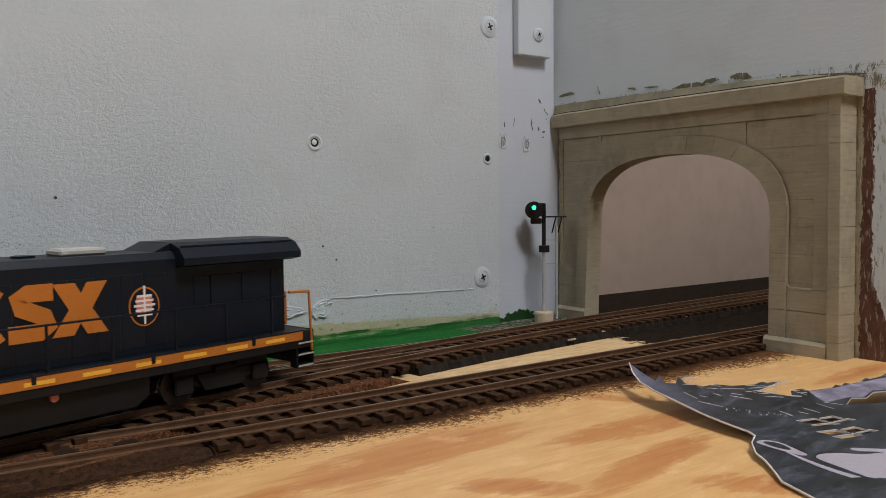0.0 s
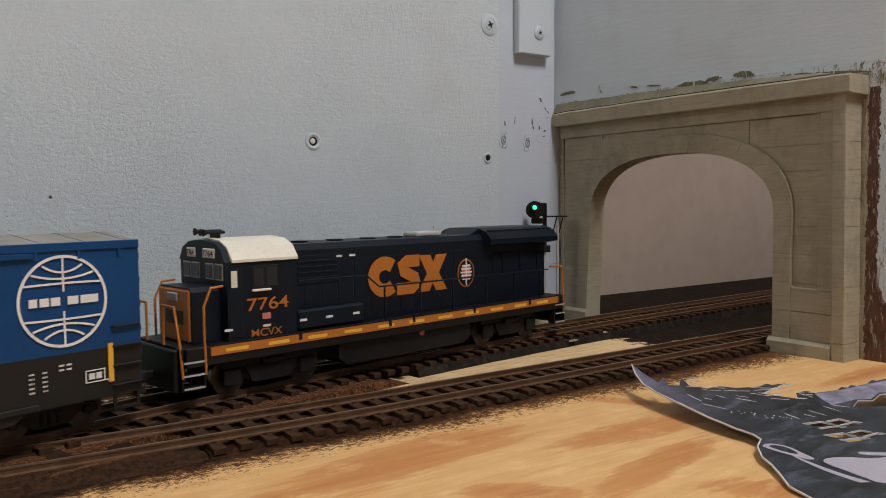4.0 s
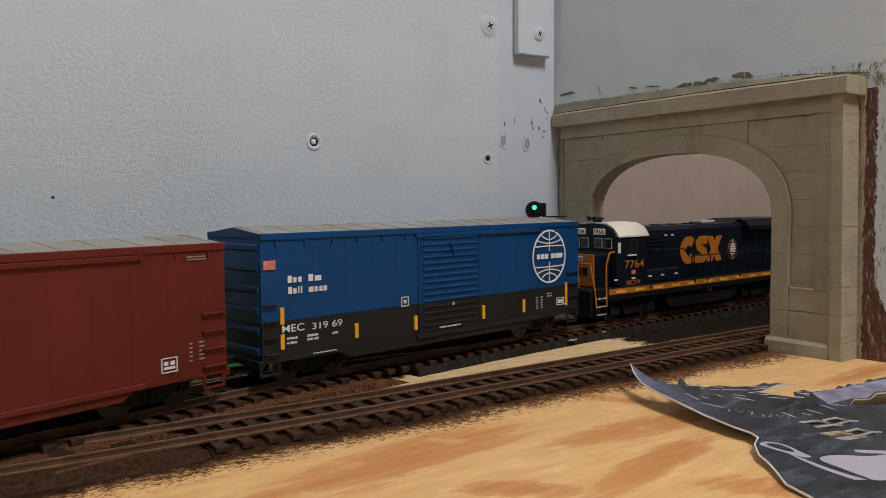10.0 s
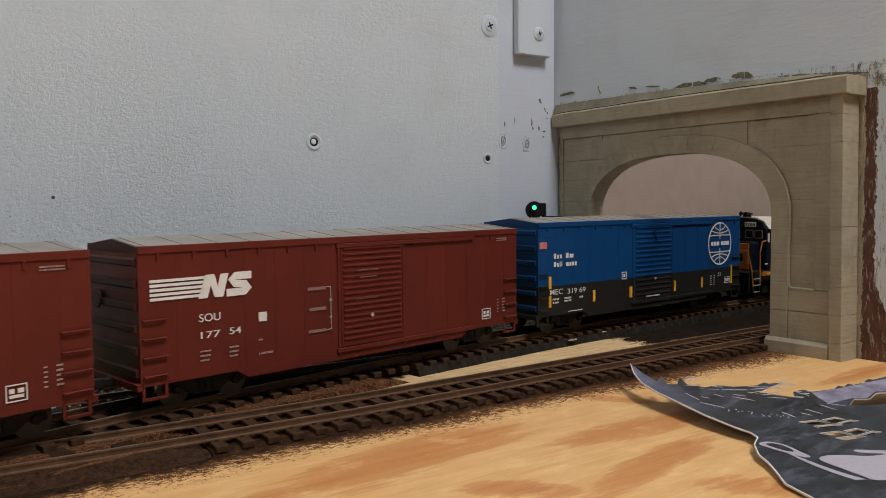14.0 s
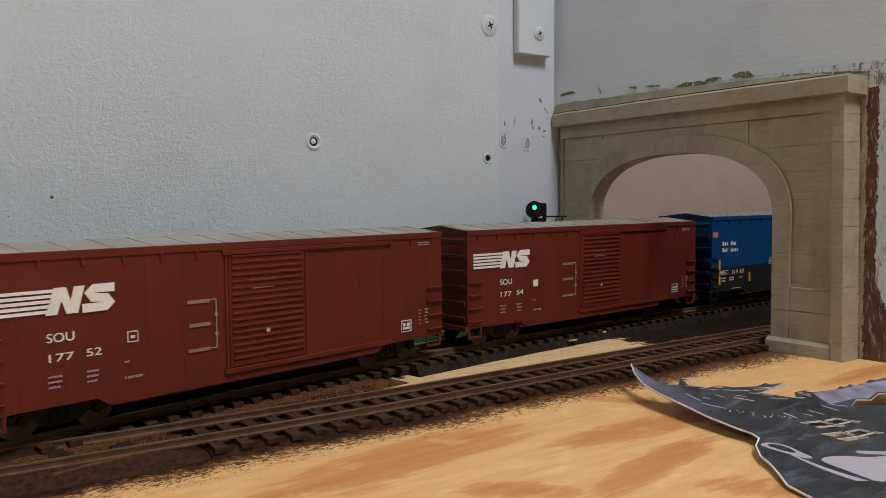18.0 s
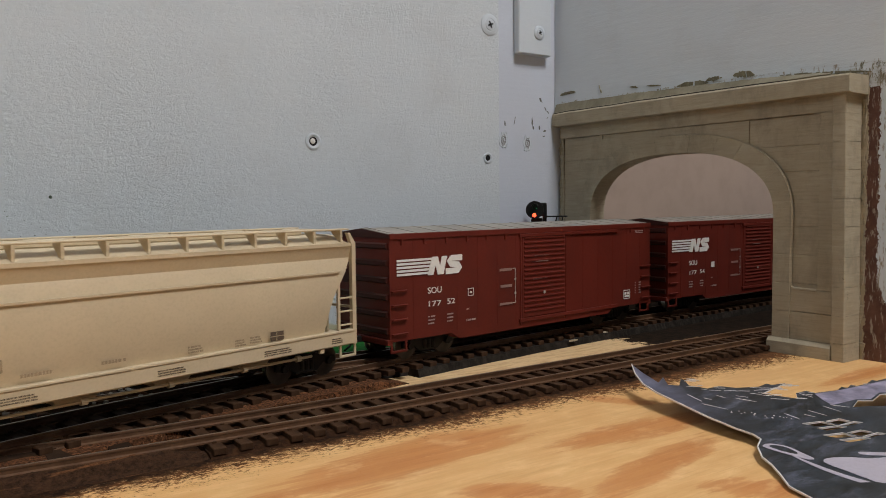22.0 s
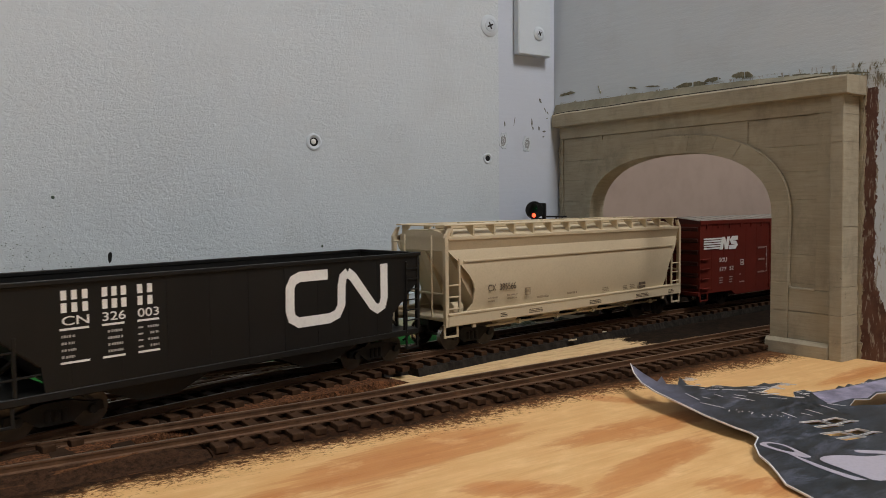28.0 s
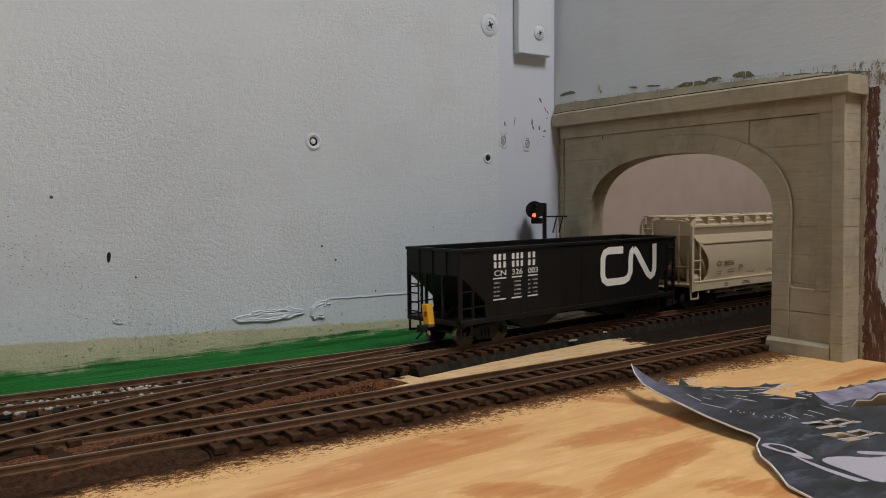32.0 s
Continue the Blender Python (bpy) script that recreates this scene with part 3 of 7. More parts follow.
def turnout_plate():
    """The filled plate of the front turnout: open slots between its ties, and a worn, crusted shoulder."""
    b = bm_new()
    z0, z1 = TOP - 0.0004, ZF - 0.0021
    for x0, x1, slot in ((-0.42, -0.3112, False), (-0.3110, -0.3064, True), (-0.3062, -0.2956, False), (-0.2954, -0.2912, True), (-0.2910, -0.2850, False)):
        y = front_y((x0 + x1) / 2)
        for y0, y1 in (((-0.0090, -0.0004), (0.0050, 0.0160)) if slot else ((-0.0090, 0.0160),)):
            box(b, x0, x1, y + y0, y + y1, z0, z1, 0.0003)
    root = tagged(part("turnout_plate", b, M_PLATE), "dark brown filled plate of the turnout", "track plate", kind="structure")
    prof = ((-0.0089, 0.0), (-0.0112, -0.0003), (-0.0130, -0.0012), (-0.0150, -0.0024), (-0.0182, -0.0034), (-0.0225, -0.0042))
    b, rows, n = bm_new(), [], 150
    for i in range(n + 1):
        x = -0.42 + 0.157 * i / n
        fade = min(1.0, (-0.263 - x) / 0.016)
        row = []
        for k, (o, h) in enumerate(prof):
            w = noise.noise((x * 130, k * 2.3, 4.0)) * 0.0008 + noise.noise((x * 420, k * 5.1, 1.0)) * 0.0004
            row.append(b.verts.new((x, front_y(x) + o + w * (k > 0), max(TOP - 0.0004, TOP - 0.0005 + (z1 + h + w * 0.6 - TOP + 0.0005) * fade))))
        rows.append(row)
    for p, q in zip(rows[:-1], rows[1:]):
        for i in range(len(prof) - 1):
            b.faces.new((p[i], p[i + 1], q[i + 1], q[i]))
    bmesh.ops.recalc_face_normals(b, faces=b.faces)
    part("shoulder", b, M_CRUST, root, "brown glue and cork crust along the turnout", smooth=True)


turnout_plate()

# ---- tunnel portal ----
SPLAY = 0.0034


def tunnel_portal():
    root = thing("tunnel_portal", "beige painted plaster tunnel portal with an arched mouth", "tunnel portal")
    PANEL, FRAME, RING = -0.0096, -0.0107, -0.0115
    part("face", pierced(bm_new(), -0.0092, -0.0004, 0.0205, -0.1500, TOP, 0.1138, 0.0040), M_STONE, root)
    part("reveal", reveal(bm_new(), RING + 0.0001, -0.0003, 0.0, 0.0039), M_STONE, root)
    part("ring", reveal(bm_new(), RING + 0.0002, -0.0088, 0.0036, 0.0082), M_STONE, root)
    # a round moulding along the ring and down the side of the panel
    line = [(y, z) for y, z in arch_at(0.0, 1.0, 48, 0.0086) if y < -0.050] + [(-0.1262, 0.050), (-0.1262, 0.034), (-0.1266, 0.0314), (-0.1280, 0.0306), (-0.1384, 0.0306)]
    part("ring_bead", tube(bm_new(), [(RING + 0.0005 if z > 0.06 else FRAME + 0.0003, y, z) for y, z in line], 0.00072, 6), M_STONE, root, smooth=True)
    rnd = random.Random(4)

    def stone(pts, front, back, slack=0.00006):
        """A block with a hairline joint round it; its face slopes a touch at the rim."""
        cy, cz = sum(p[0] for p in pts) / len(pts), sum(p[1] for p in pts) / len(pts)

        def ring(d):
            return [(y - math.copysign(min(d, abs(y - cy)), y - cy), z - math.copysign(min(d, abs(z - cz)), z - cz)) for y, z in pts]

        front -= rnd.uniform(0, 0.00012)
        bm = bm_new()
        rows = [[bm.verts.new((x, y, z)) for y, z in ring(d)] for d, x in ((slack, back), (slack, front + 0.00016), (slack + 0.00014, front))]
        n = len(pts)
        for p, q in zip(rows[:-1], rows[1:]):
            for i in range(n):
                bm.faces.new((p[i], q[i], q[(i + 1) % n], p[(i + 1) % n]))
        bm.faces.new(rows[0]), bm.faces.new(rows[-1])
        bmesh.ops.recalc_face_normals(bm, faces=bm.faces)
        return part("stone", bm, M_STONE, root)

    def rect(y0, y1, z0, z1):
        return [(y0, z0), (y1, z0), (y1, z1), (y0, z1)]

    # ring of wedge stones
    n = 13
    for i in range(n):
        g = 0.00035
        lo, hi = arch_at(i / n + g, (i + 1) / n - g, 4, 0.0), arch_at(i / n + g, (i + 1) / n - g, 4, 0.0084)
        d = RING - rnd.uniform(0, 0.00015)
        bm = bm_new()
        for j in range(4):
            prism(bm, [lo[j], lo[j + 1], hi[j + 1], hi[j]], "x", d, RING + 0.0004)
        bmesh.ops.remove_doubles(bm, verts=bm.verts, dist=1e-6)
        part("stone", bm, M_STONE, root)
    # jambs under the ring, splayed at the foot by the wall
    zs = (0.0080, 0.0205, 0.0331, 0.0457, 0.0620)
    for z0, z1 in zip(zs[:-1], zs[1:]):
        k0, k1 = (SPLAY * (1 - z / 0.062) for z in (z0, z1))
        stone([(-0.0047 + k0, z0), (0.0037 + k0, z0), (0.0037 + k1, z1), (-0.0047 + k1, z1)], RING, RING + 0.0006)
        stone(rect(-0.1265, -0.1181, z0, z1), RING, RING + 0.0006)
    # courses of the sunk panels
    courses = (0.0306, 0.0331, 0.0457, 0.0582, 0.0700, 0.0824, 0.0936, 0.1067)
    for z0, z1 in zip(courses[:-1], courses[1:]):
        if z1 < 0.071:
            right, left = rect(-0.1386, -0.1250, z0, z1), rect(0.0040, 0.0178, z0, z1)
        elif z1 < 0.083:
            right, left = rect(-0.1386, -0.1215, z0, z1), rect(-0.0030, 0.0178, z0, z1)
        elif z1 < 0.094:
            right, left = [(-0.1386, z0), (-0.1386, z1), (-0.1045, z1), (-0.1045, 0.0895), (-0.1120, z0)], rect(-0.0132, 0.0178, z0, z1)
        else:
            right, left = rect(-0.1386, -0.1045, z0, z1), rect(-0.0132, 0.0178, z0, z1)
        stone(right, PANEL, -0.0090, 0.00003)
        stone(left, PANEL, -0.0090, 0.00003)
    # raised frame round the panels: foot blocks, side strips, and the middle over the crown
    for z0, z1 in ((0.0080, 0.0205), (0.0206, 0.0306)):
        stone(rect(-0.1454, -0.1264, z0, z1), FRAME, -0.0090)
        stone(rect(0.0045, 0.0204, z0, z1), FRAME, -0.0090)
    stone(rect(-0.1454, -0.1387, 0.0307, 0.1068), FRAME, -0.0090, 0.00002)
    stone(rect(0.0179, 0.0204, 0.0307, 0.1068), FRAME + 0.0004, -0.0090, 0.00002)
    for y, z, sy, sz in ((-0.1387, 0.1067, 1, -1), (-0.1387, 0.0306, 1, 1), (-0.1262, 0.0306, -1, 1), (-0.0133, 0.1067, 1, -1)):
        r = 0.0024
        pts = [(y, z)] + [(y + sy * r * (1 - math.sin(radians(a))), z + sz * r * (1 - math.cos(radians(a)))) for a in range(0, 91, 15)]
        part("frame_corner", prism(bm_new(), pts, "x", FRAME, -0.0090), M_STONE, root)
    b = bm_new()
    arc = [p for p in arch_at(0.08, 0.92, 40, 0.0080) if -0.1044 < p[0] < -0.0134]
    arc = [(-0.0133, arc[0][1])] + arc + [(-0.1044, arc[-1][1])]
    for p, q in zip(arc[:-1], arc[1:]):
        prism(b, [p, (p[0], 0.1066), (q[0], 0.1066), q], "x", PANEL - 0.0004, -0.0090)
    bmesh.ops.remove_doubles(b, verts=b.verts, dist=1e-6)
    part("crown_panel", b, M_STONE, root)
    part("frieze", box(bm_new(), FRAME - 0.0002, -0.0086, -0.1454, 0.0204, 0.1068, 0.1137, 0.0002), M_STONE, root)
    # stepped feet
    for y0, y1 in ((-0.1462, -0.1168), (-0.0030, 0.0204)):
        b = bm_new()
        prism(b, [(-0.0134, TOP), (-0.0134, 0.0066), (-0.0120, 0.0082), (-0.0088, 0.0080), (-0.0088, TOP)], "y", y0, y1)
        part("plinth", b, M_STONE, root)
    # pilaster of square blocks on the open side, a little wider at its foot
    zs = (TOP, 0.0092, 0.0209, 0.0330, 0.0456, 0.0585, 0.0702, 0.0823, 0.0940, 0.1056, 0.1137)
    for z0, z1 in zip(zs[:-1], zs[1:]):
        b = bm_new()
        j, x = 0.00008, -0.0129 - rnd.uniform(0, 0.0003)
        lo, hi = (0.0012 * (1 - z / 0.1137) for z in (z0, z1))
        rows = []
        for z, k in ((z0 + j, lo), (z1 - j, hi)):
            e = 0.0003
            rows.append([b.verts.new((px, py, z)) for px, py in ((-0.0006, -0.1510 - k), (x + e, -0.1510 - k), (x, -0.1507 - k), (x, -0.1457 - k), (x + e, -0.1454 - k), (-0.0006, -0.1454 - k))])
        b.faces.new(rows[0]), b.faces.new(rows[1])
        for i in range(6):
            b.faces.new((rows[0][i], rows[0][(i + 1) % 6], rows[1][(i + 1) % 6], rows[1][i]))
        bmesh.ops.recalc_face_normals(b, faces=b.faces)
        part("stone", b, M_STONE, root)
    part("pilaster", box(bm_new(), -0.0125, -0.0007, -0.1507, -0.1460, TOP + 0.001, 0.1136), M_STONE, root)
    b = bm_new()
    ys = [0.0214 - 0.1752 * i / 24 for i in range(25)]
    prof = [(-0.0128, 0.1135), (-0.0160, 0.1139), (-0.0162, 0.1204), (-0.0156, 0.1212), (-0.0003, 0.1214), (-0.0003, 0.1135)]
    rings = []
    for y in ys:
        w = 0.0004 * noise.noise((y * 60, 1, 0)) + 0.0006 * math.sin((y + 0.15) * 18)
        rings.append([b.verts.new((x + (0.3 * w if x < -0.01 else 0), y, z + w * (z > 0.114))) for x, z in prof])
    for p, q in zip(rings[:-1], rings[1:]):
        for i in range(6):
            b.faces.new((p[i], q[i], q[(i + 1) % 6], p[(i + 1) % 6]))
    b.faces.new(rings[0]), b.faces.new(rings[-1][::-1])
    bmesh.ops.recalc_face_normals(b, faces=b.faces)
    part("cornice", b, M_STONE, root, "warped beige cornice with a crack along its top")
    # filler wedge over the cornice, parted from it by a crack
    def wedge(y_end, n, x_front, zlo, rise, name, material, label):
        b = bm_new()
        rings = []
        for i in range(n + 1):
            y = 0.0212 + (y_end - 0.0212) * i / n
            w = 0.0004 * noise.noise((y * 60, 1, 0)) + 0.0006 * math.sin((y + 0.15) * 18)
            h = rise * (1 - i / n) ** 0.5 + 0.0004 + 0.0005 * noise.noise((y * 190, 5, 0))
            z = zlo + w
            rings.append([b.verts.new(q) for q in ((x_front, y, z), (x_front + 0.0004, y, z + 0.0005), (x_front + 0.0016, y, z + h * 0.80), (-0.0003, y, z + h * 0.9), (-0.0003, y, z - 0.0006), (x_front + 0.001, y, z - 0.0006))])
        for p, q in zip(rings[:-1], rings[1:]):
            for i in range(6):
                b.faces.new((p[i], q[i], q[(i + 1) % 6], p[(i + 1) % 6]))
        b.faces.new(rings[0]), b.faces.new(rings[-1][::-1])
        bmesh.ops.recalc_face_normals(b, faces=b.faces)
        part(name, b, material, root, label)

    wedge(-0.1450, 40, -0.0150, 0.1218, 0.0060, "top_filler", M_FILLER, "sloping beige filler over the cornice")
    wedge(-0.1260, 30, -0.0153, 0.1213, 0.0003, "crack", M_BED, "dark crack along the cornice")
    part("side_gap", box(bm_new(), -0.0086, -0.0006, 0.0206, 0.0222, TOP, 0.1134), M_CORK, root, "rough brown edge against the wall")
    return root


def reveal(bm, x0, x1, g0, g1):
    lo, hi = arch_at(0, 1, 32, g0), arch_at(0, 1, 32, g1)
    lo = [(lo[0][0] + SPLAY, TOP)] + lo + [(lo[-1][0], TOP)]
    hi = [(hi[0][0] + SPLAY, TOP)] + hi + [(hi[-1][0], TOP)]
    for i in range(len(lo) - 1):
        prism(bm, [lo[i], lo[i + 1], hi[i + 1], hi[i]], "x", x0, x1)
    bmesh.ops.remove_doubles(bm, verts=bm.verts, dist=1e-6)
    return bm


tunnel_portal()

# brushed paint ridges along the top of the portal
M_OLIVE = paint("dark_olive_paint", (0.165, 0.152, 0.10), 0.8, var=0.3, scale=200)
rnd = random.Random(11)


def stroke(y0, y1, z0, z1, h, teeth):
    """A dry brush mark: ragged along its edge, torn at its ends."""
    bm = bm_new()
    n = max(4, teeth)
    up, lo = [], []
    for i in range(n + 1):
        f = i / n
        y, z = y0 + (y1 - y0) * f, z0 + (z1 - z0) * f
        k = min(1.0, 4 * f + 0.15, 4 * (1 - f) + 0.15)
        up.append((y + rnd.uniform(-0.0005, 0.0005), z + h * k * rnd.uniform(0.72, 1.0)))
        lo.append((y, z - h * k * rnd.uniform(0.1, 0.5)))
    for i in range(n):
        if rnd.random() > 0.08:
            w = wall_x(lo[i][0])
            prism(bm, [lo[i], up[i], up[i + 1], lo[i + 1]], "x", w - rnd.uniform(0.0002, 0.0006), w + 0.0005)
    return bm


for y0, y1, z0, z1, h, teeth in ((-0.0610, -0.0790, 0.1276, 0.1274, 0.0019, 16), (-0.0770, -0.0860, 0.1284, 0.1290, 0.0015, 12), (-0.0920, -0.1030, 0.1290, 0.1282, 0.0022, 14), (-0.0900, -0.1500, 0.1262, 0.1228, 0.0007, 40),
                              (-0.1150, -0.1560, 0.1262, 0.1228, 0.0009, 30), (-0.0110, -0.0124, 0.1345, 0.1300, 0.0005, 5), (-0.0320, -0.0370, 0.1308, 0.1300, 0.0008, 7), (-0.0420, -0.0510, 0.1302, 0.1294, 0.0006, 7), (0.0180, 0.0060, 0.1318, 0.1326, 0.0013, 12)):
    tagged(part("paint_stroke", stroke(y0, y1, z0, z1, h, teeth), M_OLIVE), "dark olive dry brush mark above the portal", "brush mark", "brush marks")
b = bm_new()
for i in range(60):
    y, z = rnd.choice(((-0.156, 0.1245), (-0.150, 0.1245), (-0.160, 0.118), (-0.158, 0.121)))
    y, z = y + rnd.gauss(0, 0.0018), z + rnd.gauss(0, 0.0012)
    d = rnd.uniform(0.0008, 0.0024)
    rod(b, (wall_x(y) - 0.0001, y, z), (wall_x(y) - 0.0001, y + d * rnd.uniform(-0.7, 0.3), z + d * 0.9), 0.00011, 4)
tagged(part("brush_hairs", b, M_OLIVE), "fine dark bristle marks at the portal's upper corner", "bristle marks", kind="stuff")
b = bm_new()
for i in range(90):
    y = rnd.uniform(-0.1508, -0.1536)
    z = rnd.uniform(0.004, 0.118)
    prism(b, [(y, z), (y + rnd.uniform(0.0005, 0.002), z + rnd.uniform(0.001, 0.005)), (y - rnd.uniform(0.0002, 0.0012), z + rnd.uniform(0.004, 0.008))], "x", -rnd.uniform(0.0003, 0.0008), 0.0)
for i in range(80):
    y, z = rnd.uniform(0.0188, 0.0212), rnd.uniform(0.006, 0.122)
    prism(b, [(y, z), (y + rnd.uniform(0.0003, 0.0014), z + rnd.uniform(0.001, 0.004)), (y - rnd.uniform(0.0002, 0.0008), z + rnd.uniform(0.003, 0.008))], "x", -0.0101 - rnd.uniform(0.0, 0.0006), -0.0090)
tagged(part("filler_ridge", b, M_STONE), "crusty beige filler along both sides of the portal", "filler", kind="stuff")

# ---- wall fittings ----
def screw(name, at, r, material, label, hole=False):
    """A painted screw with a cupped washer, facing out of the wall."""
    root = tagged(new(name), label, "screw")
    root.matrix_basis = Matrix.Translation(at) @ Matrix.Rotation(math.pi / 2, 4, "X")
    if hole:
        part("rim", revolve(bm_new(), [(r, -0.0002), (r * 0.97, 0.0003), (r * 0.78, 0.0006), (r * 0.55, 0.0003), (r * 0.5, 0.0001)], 20), material, root, smooth=True)
        # a black disc for the shade inside the hole
        part("hole", revolve(bm_new(), [(r * 0.50, 0.0001), (r * 0.46, 0.00045), (r * 0.2, 0.0005)], 16), M_BLACK, root)
    else:
        part("washer", revolve(bm_new(), [(r, -0.0002), (r * 0.98, 0.0003), (r * 0.88, 0.0006), (r * 0.60, 0.0008), (r * 0.57, 0.0006)], 24), material, root, smooth=True)
        part("head", revolve(bm_new(), [(r * 0.57, 0.0004), (r * 0.50, 0.0009), (r * 0.3, 0.0010)], 20), material, root, smooth=True)
        b = bm_new()
        for a in (0.4, 0.4 + math.pi / 2):
            box(b, -r * 0.33, r * 0.33, -r * 0.07, r * 0.07, 0.0007, 0.00115, 0, Matrix.Rotation(a, 4, "Z"))
        # black bars for the shade in the cross slot
        part("slot", b, M_BLACK, root)
    return root


YW, YS = 0.0195, 0.0225
screw("wall_screw", (-0.0642, YW, 0.1668), 0.0060, M_WALL_C, "grey overpainted cross-head screw in the wall panel")
screw("wall_screw", (-0.0701, YW, 0.0287), 0.0058, M_WALL_C, "grey overpainted cross-head screw in the wall panel")
hole = screw("wall_plug", (-0.1712, YW, 0.0997), 0.0042, M_WALL_C, "screw hole with a bright metal screw end inside", True)
part("screw_end", revolve(bm_new(), [(0.0014, 0.0004), (0.0012, 0.0008), (0.0004, 0.0010)], 12, Matrix.Translation((-0.0004, 0.0001, 0))), M_WHITE, hole)
screw("wall_plug", (-0.0660, YW, 0.0944), 0.0031, M_WALL_C, "dark screw hole with a painted rim", True)
# darker grey that puts the shade inside the dents into the colour
M_DENT = paint("dent_shade_grey", (0.27, 0.275, 0.29), 0.8, var=0.35, scale=500, dirt=(0.10, 0.10, 0.10), dirt_amt=0.4)
DENTS = ((-0.0522, 0.1047, 3), (-0.0345, 0.1034, 7))
# square-cut board screwed on high in the corner
board = thing("wall_board", "grey painted wooden batten screwed to the corner strip", "batten")
part("plank", box(bm_new(), -0.0448, -0.0206, 0.0172, 0.0223, 0.1533, 0.64, 0.0006), M_WALL_C, board)
screw("wall_screw", (-0.0300, 0.0171, 0.1659), 0.0040, M_WALL_C, "grey overpainted screw in the batten")


def lump(name, outline, y, thick, material, label, cat):
    """A flat smear of dried putty on the wall, thicker in its middle."""
    b = bm_new()
    cx, cz = sum(p[0] for p in outline) / len(outline), sum(p[1] for p in outline) / len(outline)
    rings = []
    for k, d in ((1.0, -0.0001), (0.97, 0.75), (0.92, 1.0), (0.80, 0.62), (0.62, 0.9), (0.44, 0.5), (0.22, 0.8)):
        ring = []
        for i, (x, z) in enumerate(outline):
            j = 1 + 0.07 * noise.noise((x * 700, z * 700, k))
            rough = 1 + 0.55 * noise.noise((x * 420 * k, z * 420 + k * 9, 2.0)) + 0.3 * noise.noise((x * 1300, z * 1300, k * 5))
            ring.append(b.verts.new((cx + (x - cx) * k * j, y - (thick * d * rough if d > 0 else d), cz + (z - cz) * k * j)))
        rings.append(ring)
    n = len(outline)
    for p, q in zip(rings[:-1], rings[1:]):
        for i in range(n):
            b.faces.new((p[i], p[(i + 1) % n], q[(i + 1) % n], q[i]))
    b.faces.new(rings[-1])
    bmesh.ops.recalc_face_normals(b, faces=b.faces)
    return tagged(part(name, b, material, smooth=True), label, cat)


def blob(x0, x1, z0, z1, tilt, n, seed):
    r = random.Random(seed)
    out = []
    for i in range(n):
        a = 2 * math.pi * i / n
        k = 1 + 0.34 * noise.noise((math.cos(a) * 3.4, math.sin(a) * 3.4, seed * 3.7)) + r.uniform(-0.09, 0.07)
        ca, sa = (math.copysign(abs(v) ** 0.88, v) for v in (math.cos(a), math.sin(a)))
        x = (x0 + x1) / 2 + (x1 - x0) / 2 * ca * min(k, 1.05)
        out.append((x, (z0 + z1) / 2 + (z1 - z0) / 2 * sa * k + tilt * (x - (x0 + x1) / 2)))
    return out


for x, z, k in DENTS:
    lump("wall_dent", blob(x - 0.0034, x + 0.0034, z - 0.0046, z + 0.0048, 0.1, 28, k), YS, 0.00042, M_WALL_C, "ragged filled screw hole in the corner strip", "dent")
    # the dent's hollow: its shade as a darker patch
    lump("wall_dent_shade", blob(x - 0.0022, x + 0.0016, z - 0.0030, z + 0.0036, 0.35, 24, k + 1), YS, 0.00052, M_DENT, "darker grey patch for the shade inside a screw hole dent", "dent")
lump("putty_smear", blob(-0.2125, -0.1765, 0.0164, 0.0216, 0.035, 40, 3), YW, 0.0010, M_WALL_C, "grey putty smear dried on the wall", "putty")
lump("putty_smear", blob(-0.1752, -0.1640, 0.0150, 0.0238, 0.25, 24, 8), YW, 0.0010, M_WALL_C, "ragged grey putty smear on the wall", "putty")
lump("putty_smear", blob(-0.2640, -0.2595, 0.0214, 0.0236, -0.2, 16, 5), YW, 0.0006, M_WALL_C, "small grey putty smear on the wall", "putty")
b = bm_new()
rnd = random.Random(21)
px, pz = -0.1640, 0.0240
while px < -0.078:
    qx, qz = px + rnd.uniform(0.0015, 0.003), 0.0242 - 0.02 * (px + 0.164) + rnd.uniform(-0.0003, 0.0003)
    if rnd.random() > 0.18 or px < -0.11:
        rod(b, (px, YW - 0.0001, pz), (qx, YW - 0.0001, qz), 0.00035, 6)
    px, pz = qx, qz
tagged(part("paint_seam", b, M_WALL_C), "raised ragged paint seam along the wall panel", "paint seam", kind="stuff")
b = bm_new()
for x, z, r in ((-0.2849, 0.0739, 0.0007), (-0.1678, 0.0498, 0.0006), (-0.1606, 0.0429, 0.0006), (-0.2540, 0.0402, 0.0005), (-0.1027, 0.0573, 0.0004), (-0.1384, 0.0261, 0.0005), (-0.1714, 0.0203, 0.0008)):
    revolve(b, [(r, 0.0), (r * 0.9, 0.00012), (r * 0.4, 0.00015)], 10, Matrix.Translation((x, YW, z)) @ Matrix.Rotation(math.pi / 2, 4, "X"))
rnd = random.Random(33)
for i in range(330):
    x = rnd.gauss(-0.285, 0.019)
    z = 0.044 - 0.45 * (x + 0.285) + rnd.gauss(0, 0.009)
    if x > -0.32 and z > 0.02:
        r = rnd.uniform(0.00006, 0.00018)
        revolve(b, [(r, 0.0), (r * 0.6, 0.00008)], 6, Matrix.Translation((x, YW, z)) @ Matrix.Rotation(math.pi / 2, 4, "X") @ Matrix.Rotation(rnd.uniform(-0.9, 0.2), 4, "Z") @ Matrix.Diagonal((rnd.uniform(1, 2.6), 1, 1, 1)))
